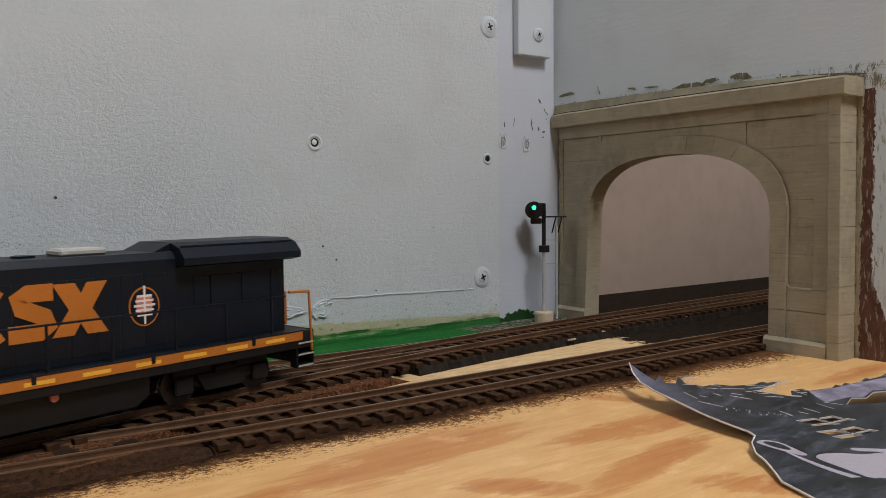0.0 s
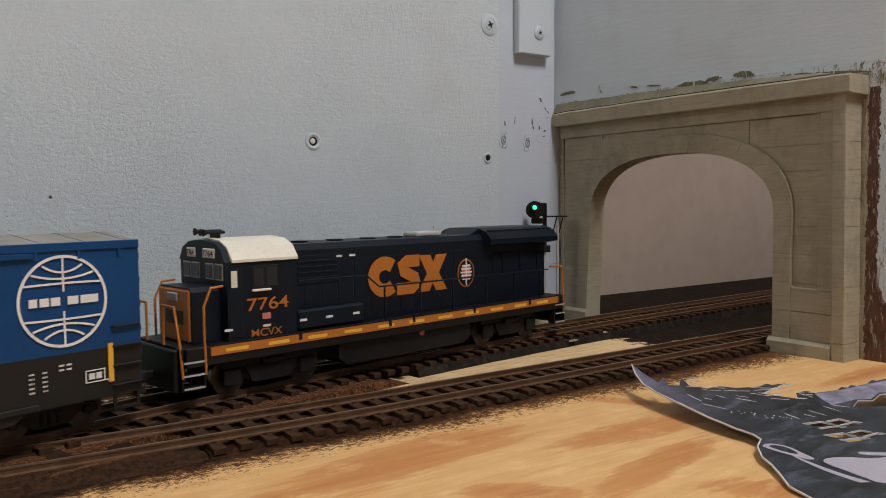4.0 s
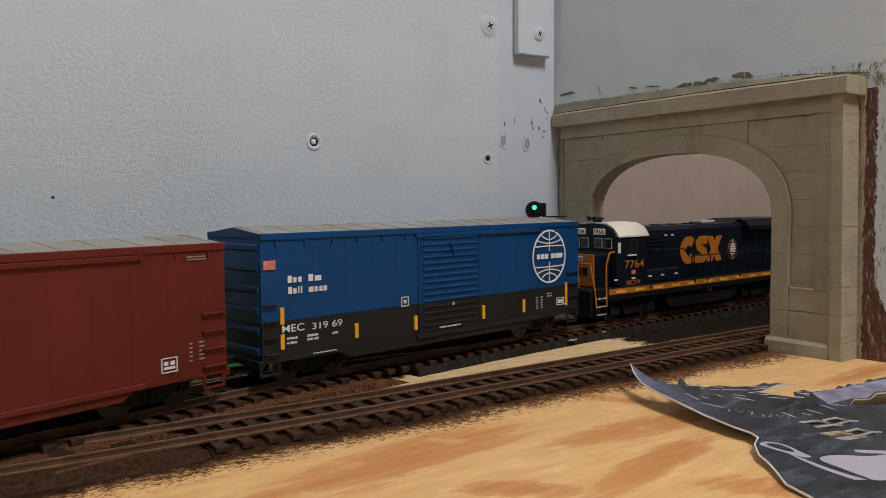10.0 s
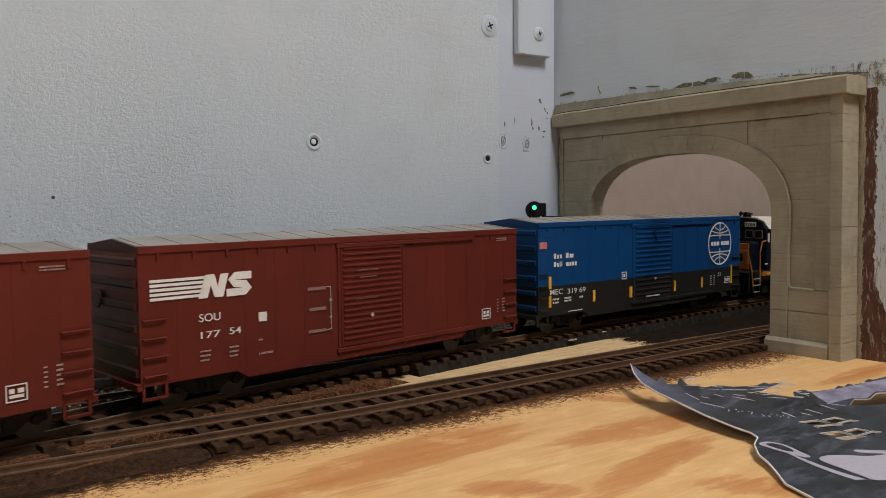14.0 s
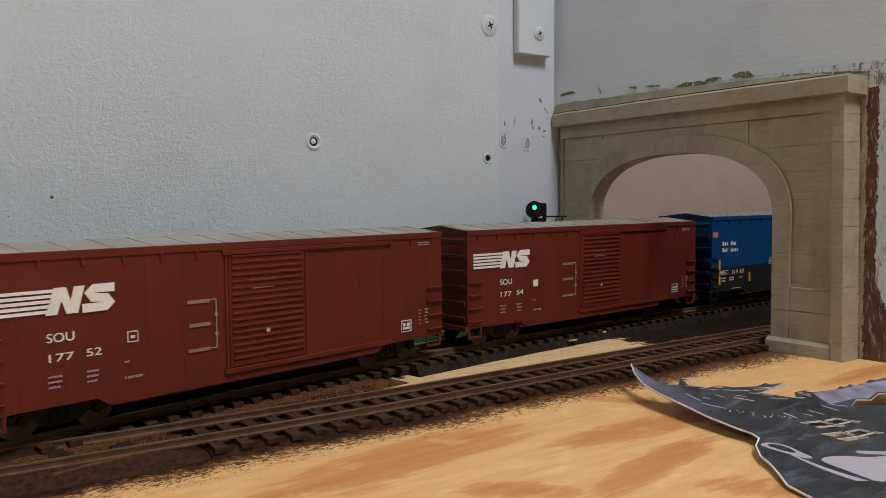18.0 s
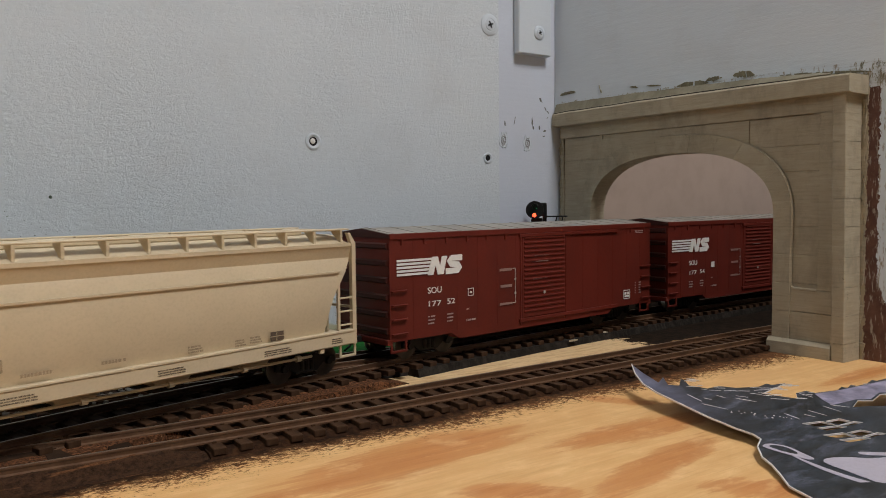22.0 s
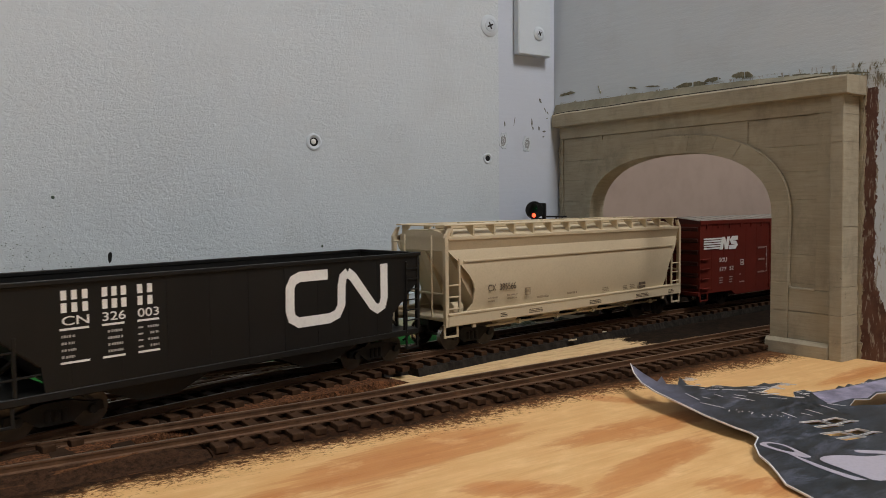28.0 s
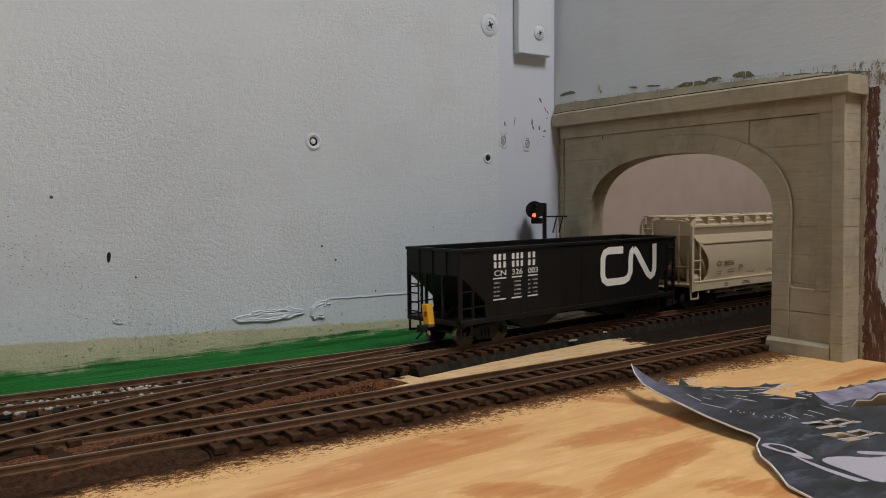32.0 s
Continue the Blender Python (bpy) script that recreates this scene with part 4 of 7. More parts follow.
tagged(part("wall_specks", b, paint("dark_green_grey", (0.040, 0.062, 0.045), 0.8, var=0.3)), "dark specks and small nail holes in the wall paint", "specks", kind="stuff")
b = bm_new()
for x, z, w, h, turn in ((-0.0242, 0.1290, 0.0016, 0.0042, 0.5), (-0.0205, 0.1240, 0.0008, 0.0034, 0.5), (-0.0185, 0.1222, 0.0007, 0.0030, 0.6), (-0.0308, 0.1160, 0.0013, 0.0054, 0.0), (-0.0300, 0.1128, 0.0011, 0.0026, 0.2),
                      (-0.0252, 0.1128, 0.0015, 0.0030, 0.1), (-0.0212, 0.1112, 0.0026, 0.0012, 0.1), (-0.0218, 0.1082, 0.0018, 0.0009, 0.2), (-0.0512, 0.1140, 0.0010, 0.0034, 0.1), (-0.0440, 0.1160, 0.0004, 0.0050, -0.2), (-0.0190, 0.1190, 0.0016, 0.0006, 0.4)):
    vs = []
    for i in range(11):
        a, k = 2 * math.pi * i / 11, rnd.uniform(0.55, 1.1)
        q = Matrix.Rotation(turn, 2) @ Vector((w / 2 * math.cos(a) * k, h / 2 * math.sin(a) * k))
        vs.append((x + q.x, z + q.y))
    prism(b, vs, "y", YS - 0.00015, YS + 0.0002)
# dark grey for chipped spots and for the shade in small pits
tagged(part("paint_chips", b, paint("chip_and_pit_shade", (0.115, 0.118, 0.112), 0.8, var=0.4, scale=600)), "small chips and pits in the strip's paint, pit shade painted dark", "paint chips", kind="stuff")
lump("wall_nick", blob(-0.2652, -0.2636, 0.0470, 0.0516, 0.3, 14, 2), YW, 0.0002, M_BLACK, "dark teardrop chip in the wall paint", "chip")

# ---- railway signal ----
M_SCRAP = paint("pale_wood_scrap", (0.50, 0.42, 0.30), 0.8, var=0.15, scale=200)
M_GREEN_L, M_RED_L = glow("green_signal_light", (0.02, 1.0, 0.22), 5.0), glow("red_signal_light", (1.0, 0.04, 0.015), 7.0)


def railway_signal():
    root = thing("railway_signal", "black searchlight signal on a grey mast with a ladder", "railway signal")
    root.matrix_basis = pose(-0.0345, 0.0080, TOP, 0, 0, -35)  # x runs to the ladder, -y faces the coming train
    part("base", revolve(bm_new(), [(0.0054, 0), (0.0054, 0.0052), (0.0050, 0.0060), (0.0030, 0.0062)], 20), M_SCRAP, root, "round cream base", smooth=False)
    part("mast", rod(bm_new(), (0, 0, 0.006), (0, 0, 0.050), 0.0010, 10), M_GREY, root)
    part("collar", rod(bm_new(), (0, 0, 0.006), (0, 0, 0.0105), 0.0018, 10, 0.0012), M_GREY, root)
    part("neck", rod(bm_new(), (0, 0, 0.044), (0, 0, 0.0640), 0.0012, 10), M_BLACK, root)
    part("plate", box(bm_new(), -0.0030, 0.0030, -0.0020, -0.0012, 0.0400, 0.0440, 0.0002), M_BLACK, root, "small black plate")
    for s in (-1, 1):
        part("ladder_rail", rod(bm_new(), (0.0072, s * 0.0018, 0.002), (0.0072, s * 0.0018, 0.0555), 0.00055, 6), M_GREY, root)
    for i in range(14):
        z = 0.005 + i * 0.0036
        part("rung", rod(bm_new(), (0.0072, -0.0018, z), (0.0072, 0.0018, z), 0.00045, 5), M_GREY, root)
    for z in (0.0335, 0.0470):
        part("bracket", rod(bm_new(), (0, 0, z), (0.0072, 0, z), 0.0003, 6), M_GREY, root)
    part("platform", box(bm_new(), 0.0005, 0.0125, -0.0028, 0.0028, 0.0598, 0.0606, 0.0002), M_BLACK, root)
    for s in (0.0066, 0.0100):
        part("strut", rod(bm_new(), (s, -0.002, 0.0600), (s - 0.002, -0.0005, 0.0510), 0.0004, 6), M_BLACK, root)
    turn = Matrix.Translation((-0.0058, -0.0020, 0.0640)) @ Matrix.Rotation(radians(-12), 4, "Z") @ Matrix.Rotation(math.pi / 2, 4, "X")
    # target with two openings, the vane of lamps behind it
    b = bm_new()
    ring, n = [], 32
    holes = [(0.0, 0.0014), (-0.0004, -0.0030)]
    out = []
    for i in range(n):
        a = 2 * math.pi * i / n
        out.append(b.verts.new((0.0050 * math.cos(a), 0.0050 * math.sin(a), 0.0)))
    es = [b.edges.new((out[i], out[(i + 1) % n])) for i in range(n)]
    for hx, hy in holes:
        ho = [b.verts.new((hx + 0.00125 * math.cos(2 * math.pi * i / 14), hy + 0.00125 * math.sin(2 * math.pi * i / 14), 0.0)) for i in range(14)]
        es += [b.edges.new((ho[i], ho[(i + 1) % 14])) for i in range(14)]
    bmesh.ops.triangle_fill(b, use_beauty=True, use_dissolve=False, edges=es)
    r = bmesh.ops.extrude_face_region(b, geom=list(b.faces))
    bmesh.ops.translate(b, vec=(0, 0, 0.0008), verts=[v for v in r["geom"] if isinstance(v, bmesh.types.BMVert)])
    bmesh.ops.recalc_face_normals(b, faces=b.faces)
    bmesh.ops.transform(b, matrix=turn, verts=b.verts)
    part("target", b, M_BLACK, root, "round black target with lamp openings")
    b = bm_new()
    m = 14
    for i in range(m):
        a0, a1 = radians(20) + radians(140) * i / m, radians(20) + radians(140) * (i + 1) / m
        for r0, r1 in ((0.0020, 0.0023),):
            p = [(hx_ * math.cos(a), 0.0013 + hx_ * math.sin(a)) for a, hx_ in ((a0, r0), (a1, r0), (a1, r1), (a0, r1))]
            prism(b, p, "z", 0.0008, 0.0042)
    bmesh.ops.transform(b, matrix=turn, verts=b.verts)
    part("hood", b, M_BLACK, root)
    part("housing", box(bm_new(), -0.0030, 0.0062, -0.0036, 0.0040, -0.0080, -0.0022, 0.0006, turn), M_BLACK, root)
    part("lamp_box", box(bm_new(), -0.0022, 0.0040, -0.0078, -0.0046, -0.0050, -0.0010, 0.0005, turn), M_BLACK, root)
    vane = part("lamp_vane", rod(bm_new(), (0, 0, -0.0014), (0, 0, -0.0010), 0.0042, 20), M_BLACK, root, "turning vane with a green and a red lamp")
    vane.matrix_basis = turn @ Matrix.Translation((-0.0002, -0.0008, 0))
    b = bm_new()
    bmesh.ops.create_icosphere(b, subdivisions=2, radius=0.0012, matrix=Matrix.Translation((0.0002, 0.0022, -0.0006)))
    part("green_lamp", b, M_GREEN_L, vane, "green lamp", smooth=True)
    b = bm_new()
    bmesh.ops.create_icosphere(b, subdivisions=2, radius=0.0012, matrix=Matrix.Translation((0.0019, -0.0011, -0.0006)))
    part("red_lamp", b, M_RED_L, vane, "red lamp", smooth=True)
    return root, vane


VANE = railway_signal()[1]

# ---- die-cut picture card lying on the table ----
def card_print():
    s = Nodes("card_print")
    x, y, z = s.xyz()
    cl = s.noise(1.0, 6, 0.65, s.stretch(70, 150, 1, (0, 0, 0), (0, 0, 0.9)), 0.5)
    tree = s.noise(1.0, 5, 0.75, s.stretch(240, 700, 1, (0.3, 0, 0), (0, 0, 0.75)))
    fine = s.noise(600, 4, 0.7)
    puff = s.noise(1.0, 7, 0.7, s.stretch(46, 120, 1, (1.7, 0.4, 0), (0, 0, 0.8)), 0.8)
    c = s.mix(s.ramp(cl, 0.36, 0.62), (0.012, 0.016, 0.018), (0.040, 0.050, 0.066))
    c = s.mix(s.math("MULTIPLY", s.ramp(puff, 0.52, 0.70), 0.8), c, (0.13, 0.145, 0.20))
    c = s.mix(s.math("MULTIPLY", s.ramp(cl, 0.60, 0.70), 0.6), c, (0.22, 0.23, 0.31))
    c = s.mix(s.math("MULTIPLY", s.ramp(tree, 0.50, 0.62), 0.65), c, (0.010, 0.013, 0.013))
    # paler blue towards the tip and along the far side
    tip_fade = s.math("ADD", y, s.math("MULTIPLY", s.math("SUBTRACT", cl, 0.5), 0.06))
    rim = s.math("SUBTRACT", s.math("MULTIPLY", s.math("ADD", x, 0.13), -1.0), s.math("MULTIPLY", s.math("ADD", y, 0.165), -0.32))
    c = s.mix(s.math("MULTIPLY", s.math("MULTIPLY", s.ramp(tip_fade, -0.185, -0.135), s.ramp(rim, -0.004, 0.003)), 0.8), c, (0.16, 0.165, 0.25))
    c = s.mix(s.math("MULTIPLY", s.ramp(fine, 0.6, 0.8), 0.25), c, (0.10, 0.11, 0.15))
    return s.out(c, 0.38, 0, 0.4)


M_CARD, M_CARD_EDGE = card_print(), paint("card_edge", (0.70, 0.67, 0.66), 0.6, var=0.05)
M_MIST = paint("lilac_blue_print", (0.29, 0.27, 0.37), 0.4, var=0.35, scale=150, dirt=(0.06, 0.065, 0.10), dirt_amt=0.75)
M_LILAC = paint("lilac_print", (0.44, 0.41, 0.48), 0.4, var=0.06, scale=60)


def card_z(x, y):
    """The card curls up towards its pointed tip."""
    d = (Vector((x, y)) - Vector((-0.150, -0.201))).dot(Vector((0.40, 0.92)).normalized())
    return TOP + 0.0006 + 0.0066 * (max(0.0, d) / 0.078) ** 1.1 + 0.0014 * max(0.0, min(1.0, (d + 0.03) / 0.03))


def picture_card():
    root = thing("picture_card", "curled die-cut card with a dark blue forest print", "picture card")
    near = [(-0.1174, -0.1292), (-0.1249, -0.1374), (-0.1315, -0.1466), (-0.1348, -0.1552), (-0.1375, -0.1675), (-0.1401, -0.1788), (-0.1414, -0.1894), (-0.1415, -0.1949), (-0.1430, -0.1982),
            (-0.1487, -0.2009), (-0.1546, -0.2061), (-0.1574, -0.2106), (-0.1619, -0.2159), (-0.1665, -0.2209), (-0.1693, -0.2292), (-0.1770, -0.2487)]
    out = [Vector(p) for p in near] + [Vector((-0.14, -0.285)), Vector((-0.04, -0.275)), Vector((-0.02, -0.22))]
    # the torn tree line back to the tip
    far = [(-0.0400, -0.1905), (-0.0553, -0.1901), (-0.0681, -0.1892), (-0.0828, -0.1873), (-0.0919, -0.1847), (-0.0922, -0.1818), (-0.0972, -0.1812), (-0.1020, -0.1847), (-0.1044, -0.1805), (-0.1072, -0.1752), (-0.0907, -0.1734),
           (-0.1016, -0.1705), (-0.1090, -0.1670), (-0.1122, -0.1627), (-0.1175, -0.1621), (-0.1200, -0.1568), (-0.1158, -0.1500), (-0.1229, -0.1549), (-0.1255, -0.1524), (-0.1199, -0.1457), (-0.1262, -0.1490), (-0.1220, -0.1385)]
    rnd = random.Random(6)
    far = [Vector(p) for p in far]
    for i, (p, q) in enumerate(zip(far[:-1], far[1:])):
        out.append(p)
        n = max(1, int((q - p).length / 0.0046)) if i < 3 or 9 < i < 15 else 1
        o = Vector((-(q - p).y, (q - p).x)).normalized()
        for k in range(1, n):
            w = p.lerp(q, k / n)
            out.append(w + o * rnd.uniform(-0.0002, 0.0003))
            out.append(w + (q - p).normalized() * 0.0006 - o * rnd.uniform(0.0004, 0.0022))
    out.append(far[-1])
    b = bm_new()

    def loop(pts):
        vs = [b.verts.new((p[0], p[1], 0)) for p in pts]
        return [b.edges.new((vs[i], vs[(i + 1) % len(vs)])) for i in range(len(vs))]

    es = loop(out)
    # cut-out windows of four slanted panes, and a torn gap in the mist
    panes = []
    for px, py in ((-0.1146, -0.2045), (-0.1184, -0.2130)):
        for pane in (((-0.0077, 0.0066), (-0.0009, 0.0043), (-0.0003, 0.0004), (-0.0064, 0.0031)), ((-0.0001, 0.0037), (0.0056, 0.0026), (0.0064, -0.0006), (0.0004, 0.0002)),
                     ((0.0002, -0.0004), (0.0070, -0.0012), (0.0084, -0.0032), (0.0022, -0.0020)), ((-0.0077, 0.0020), (-0.0002, -0.0004), (0.0010, -0.0026), (-0.0071, -0.0006))):
            cx, cy = sum(q[0] for q in pane) / 4, sum(q[1] for q in pane) / 4
            panes.append([(px + cx + (q[0] - cx) * 0.94, py + cy + (q[1] - cy) * 0.94) for q in pane])
            es += loop(panes[-1])
    es += loop([(-0.0872, -0.1962), (-0.0832, -0.1989), (-0.0752, -0.1972), (-0.0635, -0.2019), (-0.0743, -0.2066), (-0.0805, -0.2046), (-0.0863, -0.2037), (-0.0900, -0.2010), (-0.0955, -0.1988)])
    bmesh.ops.triangle_fill(b, use_beauty=True, use_dissolve=False, edges=es)
    bmesh.ops.subdivide_edges(b, edges=[e for e in b.edges if e.calc_length() > 0.012], cuts=2, use_grid_fill=False)
    bmesh.ops.triangulate(b, faces=b.faces)
    for v in b.verts:
        v.co.z = card_z(v.co.x, v.co.y)
    top = list(b.faces)
    for f in top:
        if f.normal.z < 0:
            f.normal_flip()
    r = bmesh.ops.extrude_face_region(b, geom=top)
    bmesh.ops.translate(b, vec=(0, 0, 0.00042), verts=[v for v in r["geom"] if isinstance(v, bmesh.types.BMVert)])
    bmesh.ops.recalc_face_normals(b, faces=b.faces)
    for f in b.faces:
        f.material_index = 1 if abs(f.normal.z) < 0.6 else 0
    part("sheet", b, [M_CARD, M_CARD_EDGE], root, "dark blue printed sheet with white cut edges")

    def overlay(pts, material, label, h=0.00062):
        m = bm_new()
        vs = [m.verts.new((x, y, card_z(x, y) + h - 0.0001)) for x, y in pts]
        m.faces.new(vs)
        r = bmesh.ops.extrude_face_region(m, geom=list(m.faces))
        bmesh.ops.translate(m, vec=(0, 0, -0.00025), verts=[v for v in r["geom"] if isinstance(v, bmesh.types.BMVert)])
        bmesh.ops.recalc_face_normals(m, faces=m.faces)
        bmesh.ops.triangulate(m, faces=m.faces)
        part("printed_shape", m, material, root, label)

    def rounded(pts, n=5):
        """A smooth closed line through the points."""
        k, res = len(pts), []
        for i in range(k):
            p0, p1, p2, p3 = (Vector(pts[(i + j - 1) % k]) for j in range(4))
            for j in range(n):
                t = j / n
                res.append(tuple(0.5 * (2 * p1 + (p2 - p0) * t + (2 * p0 - 5 * p1 + 4 * p2 - p3) * t * t + (3 * p1 - p0 - 3 * p2 + p3) * t ** 3)))
        return res


    # white cut edges round the windows and among the trees
    for pane in panes:
        for p, q in zip(pane[:2], pane[1:3]):
            o = Vector((0.00013, 0.0002))
            overlay([p, q, (q[0] + o.x, q[1] + o.y), (p[0] + o.x, p[1] + o.y)], M_CARD_EDGE, "white cut edge")
    for x0, y0, x1, y1 in ((-0.1281, -0.1619, -0.1300, -0.1692), (-0.1318, -0.1706, -0.1296, -0.1783), (-0.1211, -0.1680, -0.1209, -0.1714), (-0.1184, -0.1731, -0.1158, -0.1794), (-0.1162, -0.1719, -0.1143, -0.1752),
                           (-0.1103, -0.1731, -0.1082, -0.1759), (-0.1066, -0.1721, -0.0994, -0.1749), (-0.0968, -0.1821, -0.0969, -0.1868), (-0.1184, -0.1901, -0.1191, -0.1955), (-0.1098, -0.1928, -0.1096, -0.1984),
                           (-0.1022, -0.1930, -0.1025, -0.1990), (-0.1143, -0.1940, -0.1134, -0.1971), (-0.0879, -0.1867, -0.0873, -0.1898), (-0.1268, -0.1675, -0.1259, -0.1700), (-0.0992, -0.1937, -0.0963, -0.1983)):
        p, q = Vector((x0, y0)), Vector((x1, y1))
        o = Vector((-(q - p).y, (q - p).x)).normalized() * 0.00015
        pts = [p]
        pts += [p.lerp(q, k) + o * rnd.uniform(0.6, 1.6) for k in (0.2, 0.4, 0.6, 0.8)] + [q]
        pts += [p.lerp(q, k) - o * rnd.uniform(0.1, 0.9) for k in (0.8, 0.6, 0.4, 0.2)]
        overlay([tuple(v) for v in pts], M_CARD_EDGE, "white cut edge")
    for i, (p, q) in enumerate(zip(far[:-1], far[1:])):
        d = (q - p).normalized()
        o = Vector((d.y, -d.x))
        o = o if o.y < 0 else -o
        for k in range(int((q - p).length / 0.0015)):
            if rnd.random() < 0.75 and i < 16:
                w = p.lerp(q, rnd.random()) + o * rnd.uniform(0.0004, 0.0040)
                l = Vector((0.75, -0.66)) * rnd.uniform(0.0008, 0.0022)
                e = Vector((0.66, 0.75)) * 0.00012
                overlay([tuple(w - l), tuple(w - l * 0.2 + e * 1.4), tuple(w + l), tuple(w + l * 0.3 - e)], M_CARD_EDGE, "white cut edge")
    # the white cut rim along the near side
    for p, q in zip(near[:-1], near[1:]):
        p, q = Vector(p), Vector(q)
        d = (q - p).normalized()
        o = Vector((-d.y, d.x)) * 0.00030
        overlay([tuple(p - o * 0.1), tuple(q - o * 0.1), tuple(q + o), tuple(p + o)], M_CARD_EDGE, "white cut rim")
    for i in range(16):
        f = i / 15
        x, y = -0.1306 + 0.010 * f + rnd.uniform(-0.0012, 0.0012), -0.1800 - 0.0140 * f + rnd.uniform(-0.0010, 0.0010)
        r = rnd.uniform(0.0002, 0.0004)
        overlay([(x - r, y), (x, y + r * 0.8), (x + r, y), (x, y - r)], M_CARD_EDGE, "white nick")
    # pale shapes printed on the card
    overlay(rounded([(-0.1471, -0.2015), (-0.1441, -0.2018), (-0.1423, -0.2057), (-0.1437, -0.2114), (-0.1449, -0.2148), (-0.1468, -0.2138), (-0.1474, -0.2095), (-0.1478, -0.2040)]), M_LILAC, "pale curl")
    overlay(rounded([(-0.1462, -0.2030), (-0.1446, -0.2030), (-0.1433, -0.2060), (-0.1446, -0.2100), (-0.1460, -0.2095), (-0.1466, -0.2060)]), M_CARD, "dark middle of the curl", 0.00068)
    overlay(rounded([(-0.1443, -0.2169), (-0.1410, -0.2168), (-0.1364, -0.2195), (-0.1324, -0.2233), (-0.1244, -0.2280), (-0.1300, -0.2400), (-0.1468, -0.2383), (-0.1468, -0.2292), (-0.1461, -0.2239), (-0.1456, -0.2193)]), M_LILAC, "large pale oval")
    overlay(rounded([(-0.1471, -0.2095), (-0.1484, -0.2187), (-0.1488, -0.2261), (-0.1479, -0.2347), (-0.1499, -0.2358), (-0.1508, -0.2273), (-0.1499, -0.2183)]), M_LILAC, "pale line along the fold")
    overlay(rounded([(-0.1309, -0.2189), (-0.1279, -0.2210), (-0.1219, -0.2268), (-0.1244, -0.2280), (-0.1280, -0.2240), (-0.1314, -0.2206)]), M_LILAC, "pale curl")
    overlay([(-0.0930, -0.1852), (-0.0828, -0.1877), (-0.0716, -0.1895), (-0.0600, -0.1910), (-0.0476, -0.1946), (-0.0632, -0.2012), (-0.0744, -0.1964), (-0.0830, -0.1981), (-0.0875, -0.1955), (-0.0989, -0.1943), (-0.0963, -0.1896)], M_MIST, "pale lilac mist")
    return root


picture_card()

# loose pale ballast and chips by the siding
b = bm_new()
rnd = random.Random(8)
M_CHIP = paint("pale_chips", (0.34, 0.32, 0.29), 0.9, var=0.2, scale=400)
for i in range(190):
    x = rnd.choice((rnd.gauss(-0.305, 0.006), rnd.gauss(-0.288, 0.004), rnd.gauss(-0.270, 0.004), rnd.uniform(-0.32, -0.245)))
    y = -0.0436 + rnd.uniform(-0.009, 0.006)
    r = rnd.uniform(0.0004, 0.0011)
    bmesh.ops.create_icosphere(b, subdivisions=1, radius=r, matrix=Matrix.Translation((x, y, ZB - 0.0026 + r * 0.5)) @ Matrix.Diagonal((1, rnd.uniform(0.6, 1.2), rnd.uniform(0.5, 1), 1)))
tagged(part("ballast", b, M_CHIP), "loose pale ballast between the siding's rails", "ballast", kind="stuff")
# scraps of bare plaster beside the main track
lumps = [(-0.046, -0.0490, 0.0075, 0.0015), (-0.032, -0.0458, 0.0045, 0.0010), (0.030, -0.0420, 0.006, 0.0013), (-0.075, -0.0560, 0.003, 0.0008)]
for x, y, l, w in lumps:
    o = []
    for i in range(12):
        a = 2 * math.pi * i / 12
        k = rnd.uniform(0.45, 1.1)
        o.append((x + l * math.cos(a) * k, y + w * math.sin(a) * k + 0.05 * l * math.cos(a)))
    tagged(part("plaster_scrap", prism(bm_new(), o, "z", ZBED - 0.0003, ZBED + 0.0003), M_SCRAP), "pale ragged scrap beside the main track", "scrap")

# ---- the train: x runs forward along the track, -y is the near side, z from the rail head; lengths in millimetres ----
MM = 0.001
VEHICLES = []
M_WHEEL = paint("dark_wheel_steel", (0.070, 0.060, 0.052), 0.40, 0.5, var=0.3, scale=200)
M_TREAD = paint("shiny_wheel_tread", (0.55, 0.52, 0.48), 0.25, 1.0, var=0.1)
M_TRUCK = paint("black_truck_plastic", (0.009, 0.0085, 0.0085), 0.6, spec=0.25, var=0.3, scale=200, dirt=(0.05, 0.035, 0.025), dirt_amt=0.3)
M_SILVER = paint("galvanised_roof", (0.265, 0.25, 0.225), 0.65, 0.1, var=0.18, scale=60, grain=500, dirt=(0.15, 0.14, 0.125), dirt_amt=0.5)
M_INK = paint("white_lettering", (0.78, 0.77, 0.74), 0.5, var=0.03)
M_YELLOW = paint("yellow_stripe", (0.80, 0.42, 0.03), 0.45, var=0.05)


def mbox(bm, x0, x1, y0, y1, z0, z1, bev=0.0):
    return box(bm, x0 * MM, x1 * MM, y0 * MM, y1 * MM, z0 * MM, z1 * MM, bev * MM)


def mrod(bm, p, q, r, n=6, r2=None):
    return rod(bm, [c * MM for c in p], [c * MM for c in q], r * MM, n, None if r2 is None else r2 * MM)


def mwire(bm, pts, r, n=6):
    return wire(bm, [Vector(p) * MM for p in pts], r * MM, n)


def mprism(bm, pts, axis, a, b):
    return prism(bm, [(p[0] * MM, p[1] * MM) for p in pts], axis, a * MM, b * MM)


def sign_at(x, z, y):
    """The pose for words on the near side: lower left corner at x, z, just off the plane y."""
    return Matrix.Translation((x * MM, y * MM, z * MM)) @ Matrix.Rotation(math.pi / 2, 4, "X")


def words(body, x, z, h, y, material, parent, width=None, label=""):
    return lettering("lettering", body, h * MM, sign_at(x, z, y), material, parent, label, width * MM if width else None)


